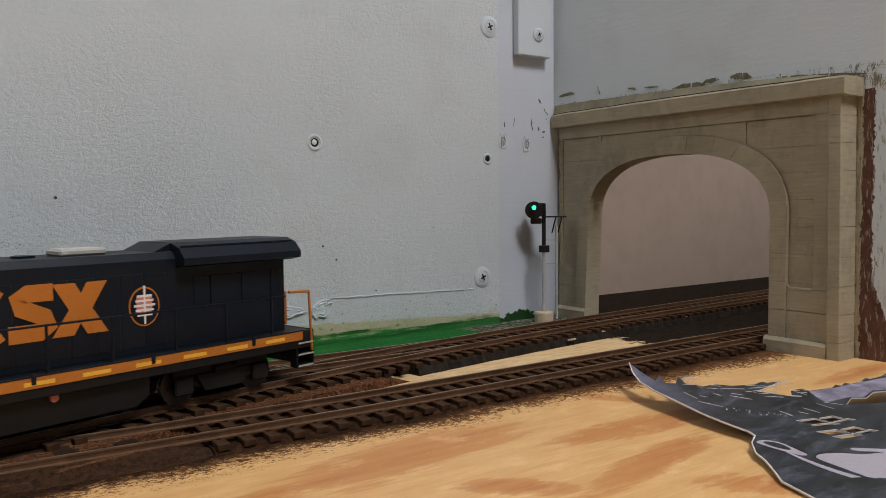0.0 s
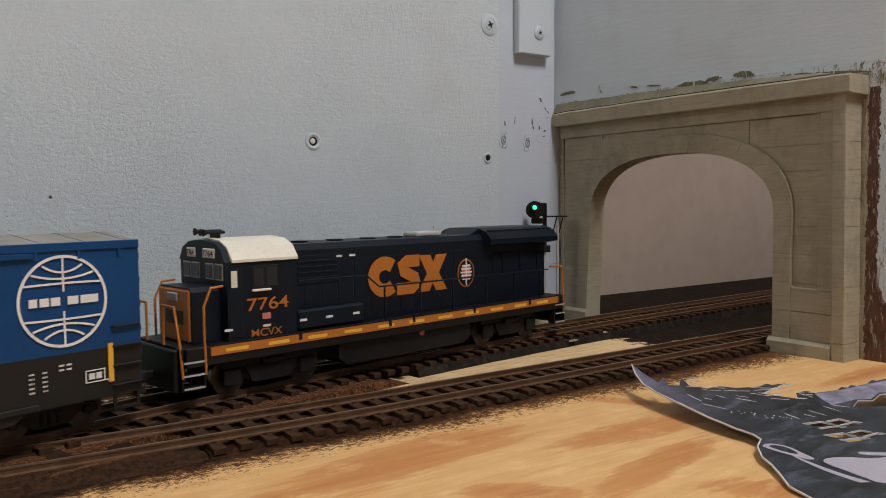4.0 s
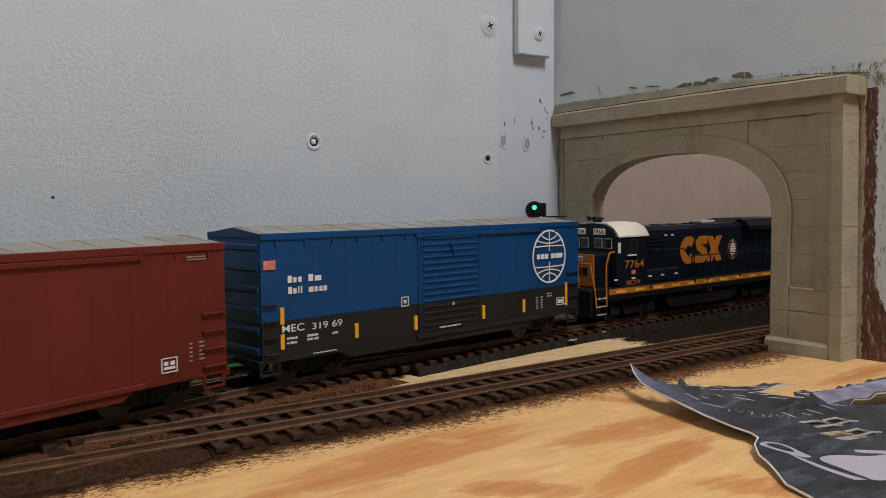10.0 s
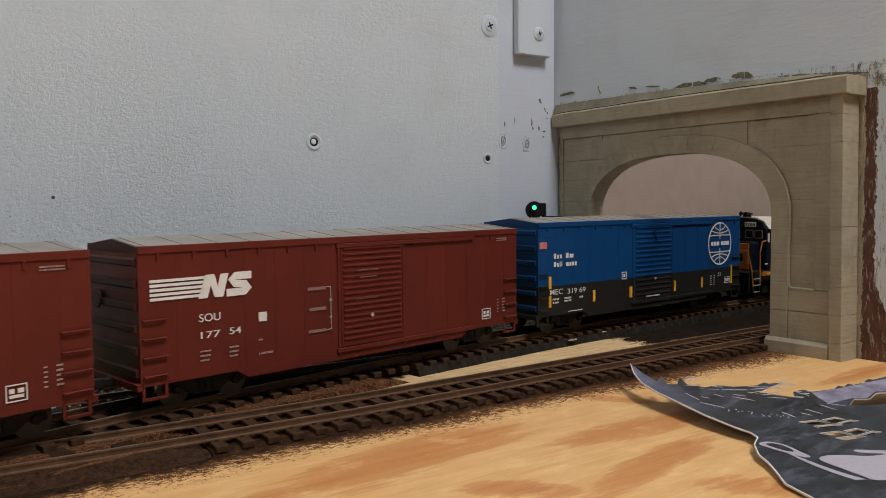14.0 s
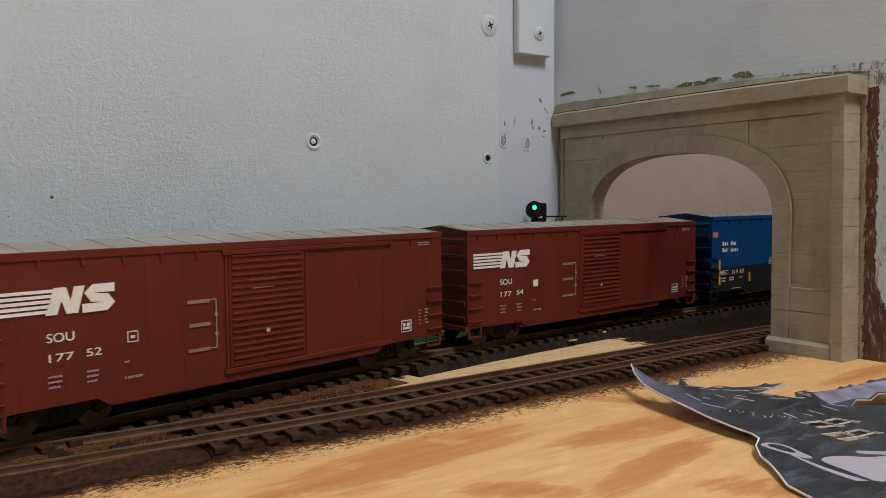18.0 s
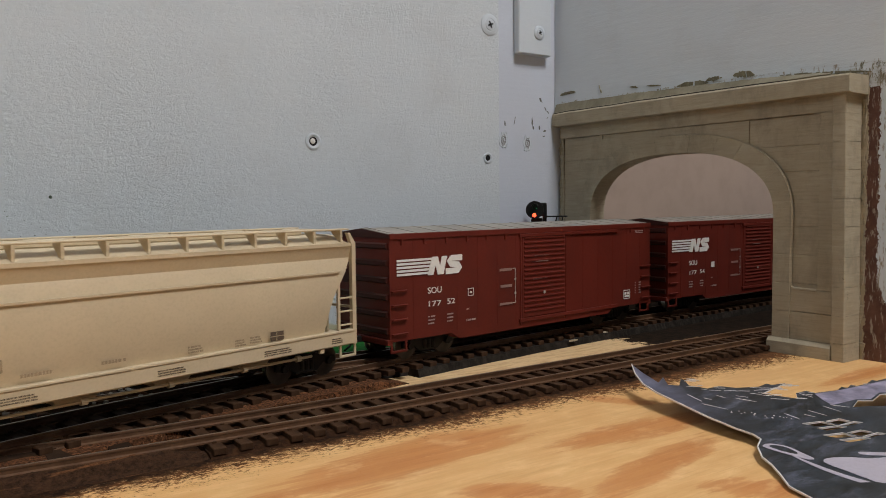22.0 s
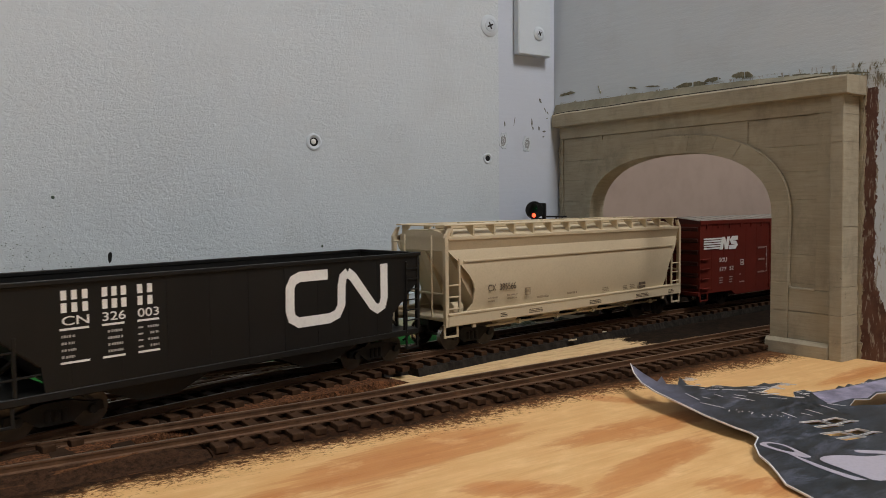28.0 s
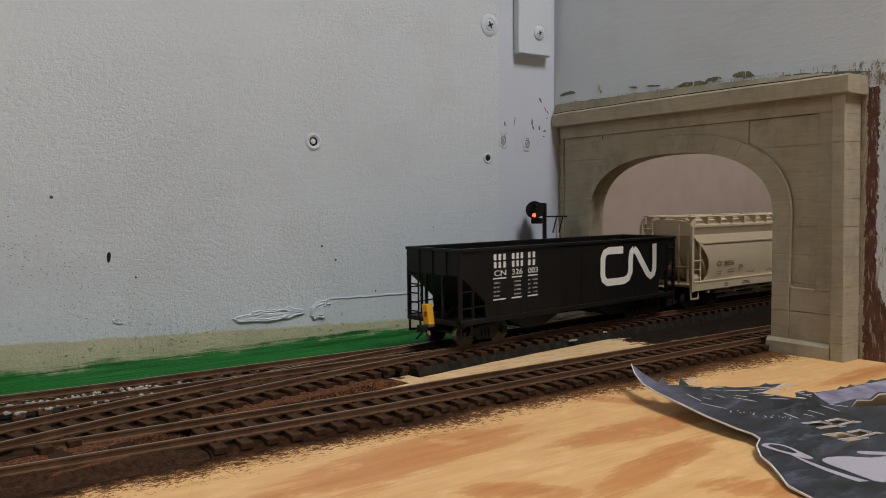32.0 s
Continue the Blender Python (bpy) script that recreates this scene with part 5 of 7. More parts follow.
def bars(parent, material, y, rows, name="marking", label=""):
    """Plain bars for small print: (x0, x1, z0, z1) each, as one marking."""
    b = bm_new()
    jog = random.Random(len(rows) * 7 + int(abs(rows[0][0]) * 10))
    for x0, x1, z0, z1 in rows:
        h = z1 - z0
        if name != "small_print" or x1 - x0 < 3 * h:
            mbox(b, x0, x1, y, y + 0.08, z0, z1)
            continue
        x = x0
        while x < x1:
            w = min(h * jog.uniform(0.75, 1.25), x1 - x)
            mbox(b, x, x + w, y, y + 0.08, z0 - 0.1 * h, z1 + h * jog.uniform(0.15, 0.35))
            x += w + h * (0.38 if jog.random() < 0.82 else 0.9)
    ob = part(name, b, material, parent, label)
    if len(rows) > 1:
        tagged(ob, label, kind="stuff")
    return ob


_wheel = {}


def wheel_mesh(r):
    if r not in _wheel:
        b = bm_new()
        m = Matrix.Rotation(math.pi / 2, 4, "X")
        for s in (-1, 1):
            k = s * GAUGE / 2 / MM
            prof = [(0.9, -1.3), (r * 0.55, -1.3), (r * 0.62, -0.7), (r * 0.80, -0.7), (r * 0.84, -1.3), (r, -1.3), (r, 1.0), (r + 0.6, 1.3), (r + 0.6, 1.8), (r * 0.5, 1.8)]
            revolve(b, [(a * MM, (-s * h) * MM) for a, h in prof], 24, m @ Matrix.Translation((0, 0, -k * MM)))
        rod(b, (0, -11.6 * MM, 0), (0, 11.6 * MM, 0), 0.7 * MM, 8)
        b.faces.ensure_lookup_table()
        for f in b.faces:
            c = f.calc_center_median()
            if math.hypot(c.x, c.z) > (r - 0.25) * MM:
                f.material_index = 1
        me = bpy.data.meshes.new("wheelset")
        b.to_mesh(me)
        b.free()
        me.materials.append(M_WHEEL), me.materials.append(M_TREAD)
        _wheel[r] = me
    return _wheel[r]


def trucks(root, centre, base, r, material, long=False):
    """Two trucks with side frames, springs, bolster and turning wheelsets. Returns the wheelsets with their seats."""
    out = []
    for c in (-centre, centre):
        for s in (-1, 1):
            y = 12.0 * s
            h = base / 2
            b = bm_new()
            mprism(b, [(c - h - 3.2, r - 0.6), (c - h - 3.0, r + 1.6), (c - h + 2.0, r + 2.4), (c - 3.5, r + 3.6), (c + 3.5, r + 3.6), (c + h - 2.0, r + 2.4), (c + h + 3.0, r + 1.6), (c + h + 3.2, r - 0.6),
                       (c + h + 1.0, r - 1.0), (c + h - 2.4, r - 0.2), (c + 4.5, r - 2.6), (c - 4.5, r - 2.6), (c - h + 2.4, r - 0.2), (c - h - 1.0, r - 1.0)], "y", y - 0.7, y + 0.7)
            fr = part("side_frame", b, material, root)
            for k in (-2.2, 0, 2.2):
                part("spring", mrod(bm_new(), (c + k, y + s * 0.5, r - 1.8), (c + k, y + s * 0.5, r + 1.6), 0.9, 8), material, fr)
            for k in (-h, h):
                b = bm_new()
                mrod(b, (c + k, y + s * 0.4, r), (c + k, y + s * 1.7, r), 1.5, 10, 1.3)
                part("axle_cap", b, material, fr)
        b = bm_new()
        mbox(b, c - 3, c + 3, -11, 11, r + 0.2, r + 3.2, 0.4)
        part("bolster", b, material, root)
        for k in (-base / 2, base / 2):
            w = new("wheelset", wheel_mesh(r))
            w.parent = root
            tagged(w, "dark steel wheelset with shiny treads")
            w.matrix_basis = Matrix.Translation(((c + k) * MM, 0, r * MM))
            out.append((w, ((c + k) * MM, r * MM, r * MM)))
    return out


def couplers(root, half, material, z=8.2):
    for s in (-1, 1):
        b = bm_new()
        mbox(b, s * (half - 4), s * (half + 4.2), -1.2, 1.2, z - 1.2, z + 1.2, 0.3)
        mbox(b, s * (half + 4.0), s * (half + 7.2), -1.8, 0.4, z - 1.6, z + 1.6, 0.4)
        mbox(b, s * (half + 6.2), s * (half + 7.8), 0.2, 1.6, z - 1.6, z + 1.6, 0.4)
        part("coupler", b, material, root)
        b = bm_new()
        mwire(b, [(s * (half + 1), 3.5, z), (s * (half + 3), 4.0, z - 3), (s * (half + 6.5), 3.0, z - 4.5)], 0.45)
        part("air_hose", b, material, root)


def ladder(root, x0, x1, y, zs, material, name="grab_iron"):
    """Separate rungs that stand off the side."""
    s = -1 if y < 0 else 1
    for z in zs:
        b = bm_new()
        mwire(b, [(x0, y, z), (x0, y + s * 0.9, z), (x1, y + s * 0.9, z), (x1, y, z)], 0.42, 5)
        part(name, b, material, root)


def stirrup(root, x, y, z0, z1, w, material):
    b = bm_new()
    for a in (x - w / 2, x + w / 2):
        mbox(b, a - 0.5, a + 0.5, y - 0.3, y + 0.3, z0, z1, 0.1)
    mbox(b, x - w / 2, x + w / 2, y - 0.3, y + 0.3, z0, z0 + 0.9, 0.1)
    part("stirrup", b, material, root)


def boxcar(label, at, half, he, side, ends, lower=None, split=None, ribs=15, door=(-15.3, 17.3), rung_mat=None, underframe=None, rail=(-31, 49), handle=True):
    root = thing("boxcar", label, "boxcar", "cars of the train")
    W = 18.0
    zb, zc, ze = 8.6, 6.0, he - 1.6
    prof = [(-half, zb), (-half, ze), (half, ze), (half, zb), (54, zb), (50, zc), (-50, zc), (-54, zb)]
    low = lower or side
    if split:
        b = bm_new()
        mprism(b, [(-half, split), (-half, ze), (half, ze), (half, split)], "y", -W, W)
        part("upper_body", b, side, root)
        b = bm_new()
        mprism(b, [(-half, zb), (-half, split - 0.02), (half, split - 0.02), (half, zb), (54, zb), (50, zc), (-50, zc), (-54, zb)], "y", -W, W)
        part("lower_body", b, low, root)
    else:
        part("body", mprism(bm_new(), prof, "y", -W, W), side, root)
    # roof with cross ribs and a coloured fascia
    b = bm_new()
    mprism(b, [(-W - 0.3, ze), (-W - 0.3, ze + 1.5), (0, ze + 3.6), (W + 0.3, ze + 1.5), (W + 0.3, ze)], "x", -half + 0.5, half - 0.5)
    roof = part("roof", b, M_SILVER, root, "dull galvanised roof")
    b = bm_new()
    for s in (-1, 1):
        mprism(b, [(s * W, -0.05), (s * 0.02, 2.1), (s * 0.02, 2.32), (s * (W + 0.2), 0.2)], "x", -0.35, 0.35)
    rib = part("roof_rib", b, M_SILVER, roof)
    rib.matrix_basis = Matrix.Translation(((-half + 3) * MM, 0, (ze + 1.45) * MM))
    nr = 15
    for i in range(1, nr):
        again(rib, Matrix.Translation(((-half + 3 + (2 * half - 6) * i / (nr - 1)) * MM, 0, (ze + 1.45) * MM)))
    for s in (-1, 1):
        part("fascia", mbox(bm_new(), -half, half, s * (W + 0.05) - 0.45, s * (W + 0.05) + 0.45, ze - 0.6, ze + 1.7, 0.15), side, root)
        b = bm_new()
        mbox(b, -0.45, 0.45, -0.4, 0.4, -1.2, 1.2, 0.1)
        tab = part("bracket", b, side, root)
        tab.matrix_basis = Matrix.Translation(((-half + 6) * MM, s * (W + 0.2) * MM, (ze - 1.6) * MM))
        for i in range(1, 15):
            again(tab, Matrix.Translation(((-half + 6 + (2 * half - 12) * i / 14) * MM, s * (W + 0.2) * MM, (ze - 1.6) * MM)))
    for s in (-1, 1):
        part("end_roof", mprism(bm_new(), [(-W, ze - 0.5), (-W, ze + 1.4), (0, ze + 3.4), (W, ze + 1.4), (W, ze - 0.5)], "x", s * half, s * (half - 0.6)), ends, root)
        # pressed end ribs
        b = bm_new()
        pts = [(half - 0.3, -1.5), (half + 0.9, -0.7), (half + 0.9, 0.7), (half - 0.3, 1.5)]
        mprism(b, [(s * p, q) for p, q in pts], "y", -W + 1.2, W - 1.2)
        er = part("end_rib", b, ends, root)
        n = 6
        for i in range(n):
            m = Matrix.Translation((0, 0, (zb + 4 + (ze - zb - 7) * i / (n - 1)) * MM))
            if i:
                again(er, m)
            else:
                er.matrix_basis = m
        part("end_sill", mbox(bm_new(), s * (half - 1), s * (half + 1.2), -W, W, zb - 1.2, zb + 1.0, 0.2), low, root)
    # doors
    for s in (-1, 1):
        y = s * (W + 0.1)
        d = part("door", mbox(bm_new(), door[0], door[1], y - 0.35, y + 0.35, 10.5, ze - 1.2, 0.15), side, root)
        b = bm_new()
        mprism(b, [(s * (W + 0.4), -0.75), (s * (W + 0.95), -0.35), (s * (W + 0.95), 0.1), (s * (W + 0.4), 0.45)], "x", door[0] + 1.0, door[1] - 1.0)
        r = part("door_rib", b, side, d)
        for i in range(ribs):
            z = 13.2 + (ze - 15.8) * i / (ribs - 1)
            if i:
                o = again(r, Matrix.Translation((0, 0, z * MM)))
            else:
                r.matrix_basis = Matrix.Translation((0, 0, z * MM))
                o = r
            if split and z < split:
                o.material_slots[0].link = "OBJECT"
                o.material_slots[0].material = low
        if split:
            part("door_foot", mbox(bm_new(), door[0] + 0.1, door[1] - 0.1, y - 0.4, y + 0.4, 10.4, split, 0.1), low, d)
        for x in (door[0] - 0.8, door[1] + 0.8):
            part("door_post", mbox(bm_new(), x - 0.6, x + 0.6, y - 0.4, y + 0.4, zc + 1.5, ze - 1.0, 0.15), side if not split else low, root) if not split else (
                part("door_post", mbox(bm_new(), x - 0.6, x + 0.6, y - 0.4, y + 0.4, split, ze - 1.0, 0.15), side, root), part("door_post", mbox(bm_new(), x - 0.6, x + 0.6, y - 0.4, y + 0.4, zc + 1.5, split - 0.03, 0.15), low, root))
        part("door_track", mbox(bm_new(), rail[0], rail[1], s * (W + 0.45) - 0.55, s * (W + 0.45) + 0.55, ze - 2.2, ze - 0.7, 0.15), side, root)
        part("door_sill", mbox(bm_new(), rail[0], rail[1], s * (W + 0.4) - 0.5, s * (W + 0.4) + 0.5, 8.6, 10.2, 0.15), low, root)
        b = bm_new()
        mrod(b, (0.6, y + s * 0.7, ze - 5), (2.4, y + s * 1.1, ze - 9.5), 0.5, 6)
        mrod(b, (0.6, y + s * 0.4, ze - 5), (0.6, y + s * 1.2, ze - 5), 0.9, 10)
        if handle:
            part("door_handle", b, side, d)
        else:
            b.free()
        part("lock_plate", mrod(bm_new(), (1.6, y + s * 0.8, 20.8), (1.6, y + s * 1.0, 20.8), 0.75, 12), M_GREY, d, "pale round lock plate")
        # panel seams
        b = bm_new()
        mbox(b, -0.05, 0.05, -0.04, 0.02, split or zb + 0.5, ze - 0.8)
        seam = part("panel_seam", b, side, root)
        xs = [x for x in np.arange(-half + 11.5, half - 5, 11.6) if not door[0] - 3 < x < door[1] + 3]
        for i, x in enumerate(xs):
            m = Matrix.Translation((float(x) * MM, s * (W + 0.03) * MM, 0))
            if i:
                again(seam, m)
            else:
                seam.matrix_basis = m
    # ladders, steps, floor gear
    rm = rung_mat or low
    for s in (-1, 1):
        for x0, x1 in ((-half + 1.0, -half + (5.2 if split else 7.6)), (half - 8.5, half - 1.0)):
            ladder(root, x0, x1, s * W, (11.5, 17.0, 22.5, 28.0), rm)
            stirrup(root, (x0 + x1) / 2, s * (W - 0.3), 4.2, zb + 0.5, 7.0, low)
    uf = underframe or M_TRUCK
    part("centre_sill", mbox(bm_new(), -half + 2, half - 2, -3, 3, 6.0, 9.5, 0.3), uf, root)
    b = bm_new()
    mrod(b, (-46, -9, 5.2), (18, -9, 5.6), 0.35, 5)
    mrod(b, (-20, -11, 4.6), (40, -11, 5.2), 0.30, 5)
    part("brake_rod", b, M_SILVER, root)
    part("air_tank", mrod(bm_new(), (-14, 8, 5.5), (2, 8, 5.5), 2.6, 12), uf, root)
    part("brake_cylinder", mrod(bm_new(), (8, -6, 5.6), (16, -6, 5.6), 2.2, 12), uf, root)
    b = bm_new()
    mrod(b, (-half - 1.0, 9, 33), (-half - 1.7, 9, 33), 3.1, 16)
    part("brake_wheel", b, ends, root)
    couplers(root, half, uf)
    wheels = trucks(root, 62.0, 20.0, 4.9, M_TRUCK)
    VEHICLES.append((root, at, wheels))
    return root


# ---- blue and black boxcar ----
M_BLUE = paint("bright_blue_paint", (0.0026, 0.052, 0.178), 0.42, spec=0.28, var=0.06, scale=50, grain=1200, bump=0.08)
# the ends: about a quarter darker than the blue sides
M_BLUE_END = paint("darker_blue_end", (0.003, 0.040, 0.135), 0.45, spec=0.28, var=0.08)
M_DARK = paint("charcoal_paint", (0.0155, 0.0150, 0.0145), 0.5, spec=0.28, var=0.1, scale=60)
M_FLAG = paint("red_decal", (0.62, 0.17, 0.14), 0.5, var=0.2, scale=700, dirt=(0.70, 0.55, 0.50), dirt_amt=0.5)
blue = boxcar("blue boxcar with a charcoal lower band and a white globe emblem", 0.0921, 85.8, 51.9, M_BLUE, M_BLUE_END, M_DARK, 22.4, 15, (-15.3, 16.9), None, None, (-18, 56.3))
YB = -18.42
for x, z0, z1 in ((76.4, 12.7, 23.5), (46.0, 12.6, 18.3), (19.5, 12.6, 18.2), (-18.6, 12.4, 17.9), (-47.0, 12.8, 18.2), (-78.2, 12.7, 17.9), (-78.2, 21.3, 27.0)):
    part("yellow_stripe", mbox(bm_new(), x - 0.75, x + 0.75, YB - (0.5 if abs(x) < 20 else 0.0), YB + 0.3, z0, z1), M_YELLOW, blue, "yellow reflector stripe")
# globe emblem of plain rings and arcs with a bar across
b = bm_new()
gx, gz, ra, rb = 63.9, 36.5, 11.6, 11.9
pts = [((gx + ra * math.cos(a)) * MM, (gz + rb * math.sin(a)) * MM) for a in np.linspace(0, 2 * math.pi, 49)[:-1]]
band(b, [Vector(p) for p in pts], 0.75 * MM, "y", (YB + 0.0) * MM, (YB + 0.2) * MM, True)
for s in (-1, 1):
    for zc_, dep in ((4.6, -0.2), (7.4, 1.4), (9.6, 1.9)):
        ln = []
        for i in range(17):
            u = -1 + 2 * i / 16
            wx = ra * math.sqrt(max(0.02, 1 - ((zc_ + 1.0) / rb) ** 2)) * u
            ln.append(Vector(((gx + wx) * MM, (gz + s * (zc_ - dep * (1 - u * u))) * MM)))
        band(b, ln, 0.55 * MM, "y", YB * MM, (YB + 0.2) * MM)
    ln = [Vector((gx * MM, (gz + s * z) * MM)) for z in (2.6, 6, 9, 11.6)]
    band(b, ln, 0.5 * MM, "y", YB * MM, (YB + 0.2) * MM)
part("emblem", b, M_INK, blue, "white globe emblem of rings and arcs")
for x0, x1 in ((-9.0, -6.9), (-6.3, -3.9), (-3.4, -1.0), (1.0, 3.9), (4.5, 9.4)):
    bars(blue, M_INK, YB - 0.02, [(gx + x0, gx + x1, gz - 1.0, gz + 1.2)], "emblem_bar")
for z, cols in ((35.1, ((-75.7, 1.5, 2.4), (-73.6, 1.3, 1.8), (-71.6, 1.3, 1.8), (-67.4, 1.8, 2.4), (-64.8, 2.6, 1.8))), (31.3, ((-75.7, 1.5, 2.4), (-73.6, 1.3, 1.8), (-71.7, 0.5, 2.3), (-70.6, 0.5, 2.4), (-67.4, 1.9, 1.8), (-65.0, 1.3, 1.8), (-63.1, 1.4, 1.8), (-61.2, 1.3, 1.8)))):
    for x0, w, h in cols:
        bars(blue, M_INK, YB, [(x0, x0 + w, z, z + h)], "name_bar")
words("MEC", -78.4, 18.4, 2.6, YB - 0.02, M_INK, blue, 8.8)
words("319", -66.3, 18.2, 2.4, YB, M_INK, blue, 6.6)
words("69", -57.9, 18.2, 2.4, YB, M_INK, blue, 4.4)
bars(blue, M_INK, YB, [(-76.5, -72.2, 15.9, 16.5), (-76.5, -72.6, 14.3, 14.9), (-68.4, -63.8, 15.9, 16.5), (-68.4, -63.8, 14.6, 15.2), (-57.8, -55.4, 15.6, 16.2), (-66, -56, 9.6, 9.9)], "small_print")
bars(blue, M_INK, YB, [(54.2 + c * 3.4, 55.6 + c * 3.3, 13.3 + r * 1.2, 13.65 + r * 1.2) for c in (0, 1) for r in range(5)] + [(62 + c * 2.0, 63.3 + c * 2.0, 18 + r * 1.2, 18.5 + r * 1.2) for c in (0, 1) for r in range(2)], "small_print")
b = bm_new()
for x0, x1, z0, z1 in ((-25.6, -21.8, 22.0, 22.4), (-25.6, -21.8, 25.4, 25.8), (-25.6, -25.2, 22.0, 25.8), (-22.2, -21.8, 22.0, 25.8), (-24.4, -23.0, 23.2, 24.6), (69.0, 76.2 - 0.0, 13.4, 13.7), (69.0, 74.6, 16.6, 16.9), (69.0, 69.3, 13.4, 16.9), (74.3, 74.6, 13.4, 16.9), (70.0, 71.6, 14.3, 16.0), (72.0, 73.6, 14.3, 16.0)):
    mbox(b, x0, x1, YB, YB + 0.15, z0, z1)
tagged(part("data_panel", b, M_INK, blue), "white outlined data panel", kind="stuff")
part("decal", mbox(bm_new(), -85.0, -80.4, YB, YB + 0.3, 40.0, 43.0), M_FLAG, blue, "small red and white decal")
bars(blue, M_INK, -18.9, [(-6, 6, 11.6, 12.1)], "small_print")

# ---- two red-brown boxcars ----
M_RED = paint("boxcar_red_paint", (0.122, 0.0170, 0.0102), 0.5, spec=0.26, var=0.10, scale=50, grain=1200, bump=0.08, dirt=(0.055, 0.013, 0.010), dirt_amt=0.3)
M_DIM = paint("dim_lettering", (0.42, 0.33, 0.31), 0.5, var=0.1, scale=300)
M_FADED = paint("faded_print", (0.27, 0.17, 0.15), 0.6, var=0.15, scale=300)
# the ends: about half as bright a red as the sides
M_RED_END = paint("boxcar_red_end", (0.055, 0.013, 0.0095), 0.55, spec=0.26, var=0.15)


def red_boxcar(at, number, label, solid):
    car = boxcar(label, at, 85.6, 49.8, M_RED, M_RED_END, None, None, 17, (-12.2, 17.0), M_RED, M_TRUCK, (-14.4, 57.0), False)
    b = bm_new()
    for i in range(5):
        z = 33.6 + i * 1.35
        mbox(b, -82.4, -66.2 + 0.5 * i, YB, YB + 0.15, z, z + 0.85)
    part("emblem_stripes", b, M_INK, car, "five white stripes")
    b = bm_new()
    mprism(b, [(-67.0, 33.0), (-64.6, 40.2), (-61.5, 40.2), (-60.4, 36.4), (-59.4, 40.2), (-56.6, 40.2), (-58.6, 33.0), (-61.6, 33.0), (-62.8, 36.8), (-64.0, 33.0)], "y", YB, YB + 0.15)
    band(b, [Vector((x * MM, z * MM)) for x, z in ((-48.4, 39.2), (-54.2, 39.2), (-55.6, 38.0), (-54.6, 36.8), (-50.6, 36.4), (-49.6, 35.2), (-50.8, 34.1), (-57.4, 34.0))], 2.4 * MM, "y", YB * MM, (YB + 0.15) * MM)
    part("emblem", b, M_INK, car, "white slanted emblem")
    words("SOU", -67.0, 25.8, 2.5, YB, M_INK, car, 7.2)
    words("177", -66.6, 20.6, 2.2, YB, M_INK, car, 6.6)
    words(number, -56.8, 20.8, 2.2, YB, M_INK, car, 4.2)
    small = [(x0, x1 - 0.3 * k, z, z + 0.42) for x0, x1 in ((-66.9, -63.2), (-56.8, -53.4)) for k, z in enumerate((16.4, 15.0, 13.6))] + [(-46.2, -44.8, 17.4, 17.8), (-46.2, -41.0, 12.8, 13.3)]
    small += [(72.0 + c * 3.4, 73.0 + c * 4.2, 14.2 + r * 1.3, 14.6 + r * 1.3) for c in (0, 1) for r in range(5)] + [(72.0, 78.6, 45.0 + r * 0.8, 45.3 + r * 0.8) for r in range(2)]
    bars(car, M_DIM, YB, small, "small_print", "small pinkish print")
    b = bm_new()
    if solid:
        mbox(b, -46.0, -43.0, YB, YB + 0.15, 23.6, 26.6)
    else:
        for x0, x1, z0, z1 in ((-45.2, -42.0, 23.0, 23.25), (-45.2, -42.0, 25.9, 26.2), (-45.2, -44.95, 23, 26.2), (-42.25, -42.0, 23, 26.2), (-44.2, -43.0, 24.1, 24.9)):
            mbox(b, x0, x1, YB, YB + 0.15, z0, z1)
    for x0, x1, z0, z1 in ((62.4, 67.8, 12.0, 12.3), (62.4, 67.8, 16.2, 16.5), (62.4, 62.7, 12, 16.5), (67.5, 67.8, 12, 16.5), (63.3, 66.9, 13.0, 13.8), (63.3, 64.6, 14.2, 15.4), (65.4, 66.9, 14.2, 15.4)):
        mbox(b, x0, x1, YB, YB + 0.15, z0, z1)
    tagged(part("data_panel", b, M_INK, car), "white outlined data panel", kind="stuff")
    bars(car, M_FADED, YB, [(-26.5, -19.0, 31.9, 33.0), (-26.0, -19.0, 24.8, 25.9), (-26.5, -19.0, 17.2, 18.2)], "door_marking", "faded pinkish door marking")
    bars(car, M_GREY, YB - 0.03, [(-17.0, -16.75, 17.6, 32.8), (-18.6, -16.75, 32.6, 32.85), (-18.6, -16.75, 17.6, 17.85), (-17.4, -16.4, 27.6, 28.4), (-17.4, -16.4, 21.6, 22.4)], "door_bracket", "thin pale bracket line")
    bars(car, M_FADED, -18.95, [(-5, 5, 37.2, 37.7), (-4, 4, 34.8, 35.2), (-6, 4, 27.0, 27.3)], "door_marking")
    return car


red_boxcar(-0.0951, "54", "red-brown boxcar with a white striped emblem and a white square", True)
red_boxcar(-0.2826, "52", "red-brown boxcar with a white striped emblem, behind its twin", False)

# ---- cream covered hopper ----
M_CREAM = paint("cream_paint", (0.56, 0.465, 0.315), 0.5, var=0.05, scale=40, grain=1200, bump=0.08)
M_TAN_INK = paint("faded_brown_lettering", (0.10, 0.07, 0.045), 0.6, var=0.1)
M_TAN_FAINT = paint("faint_brown_print", (0.30, 0.23, 0.15), 0.6, var=0.1)


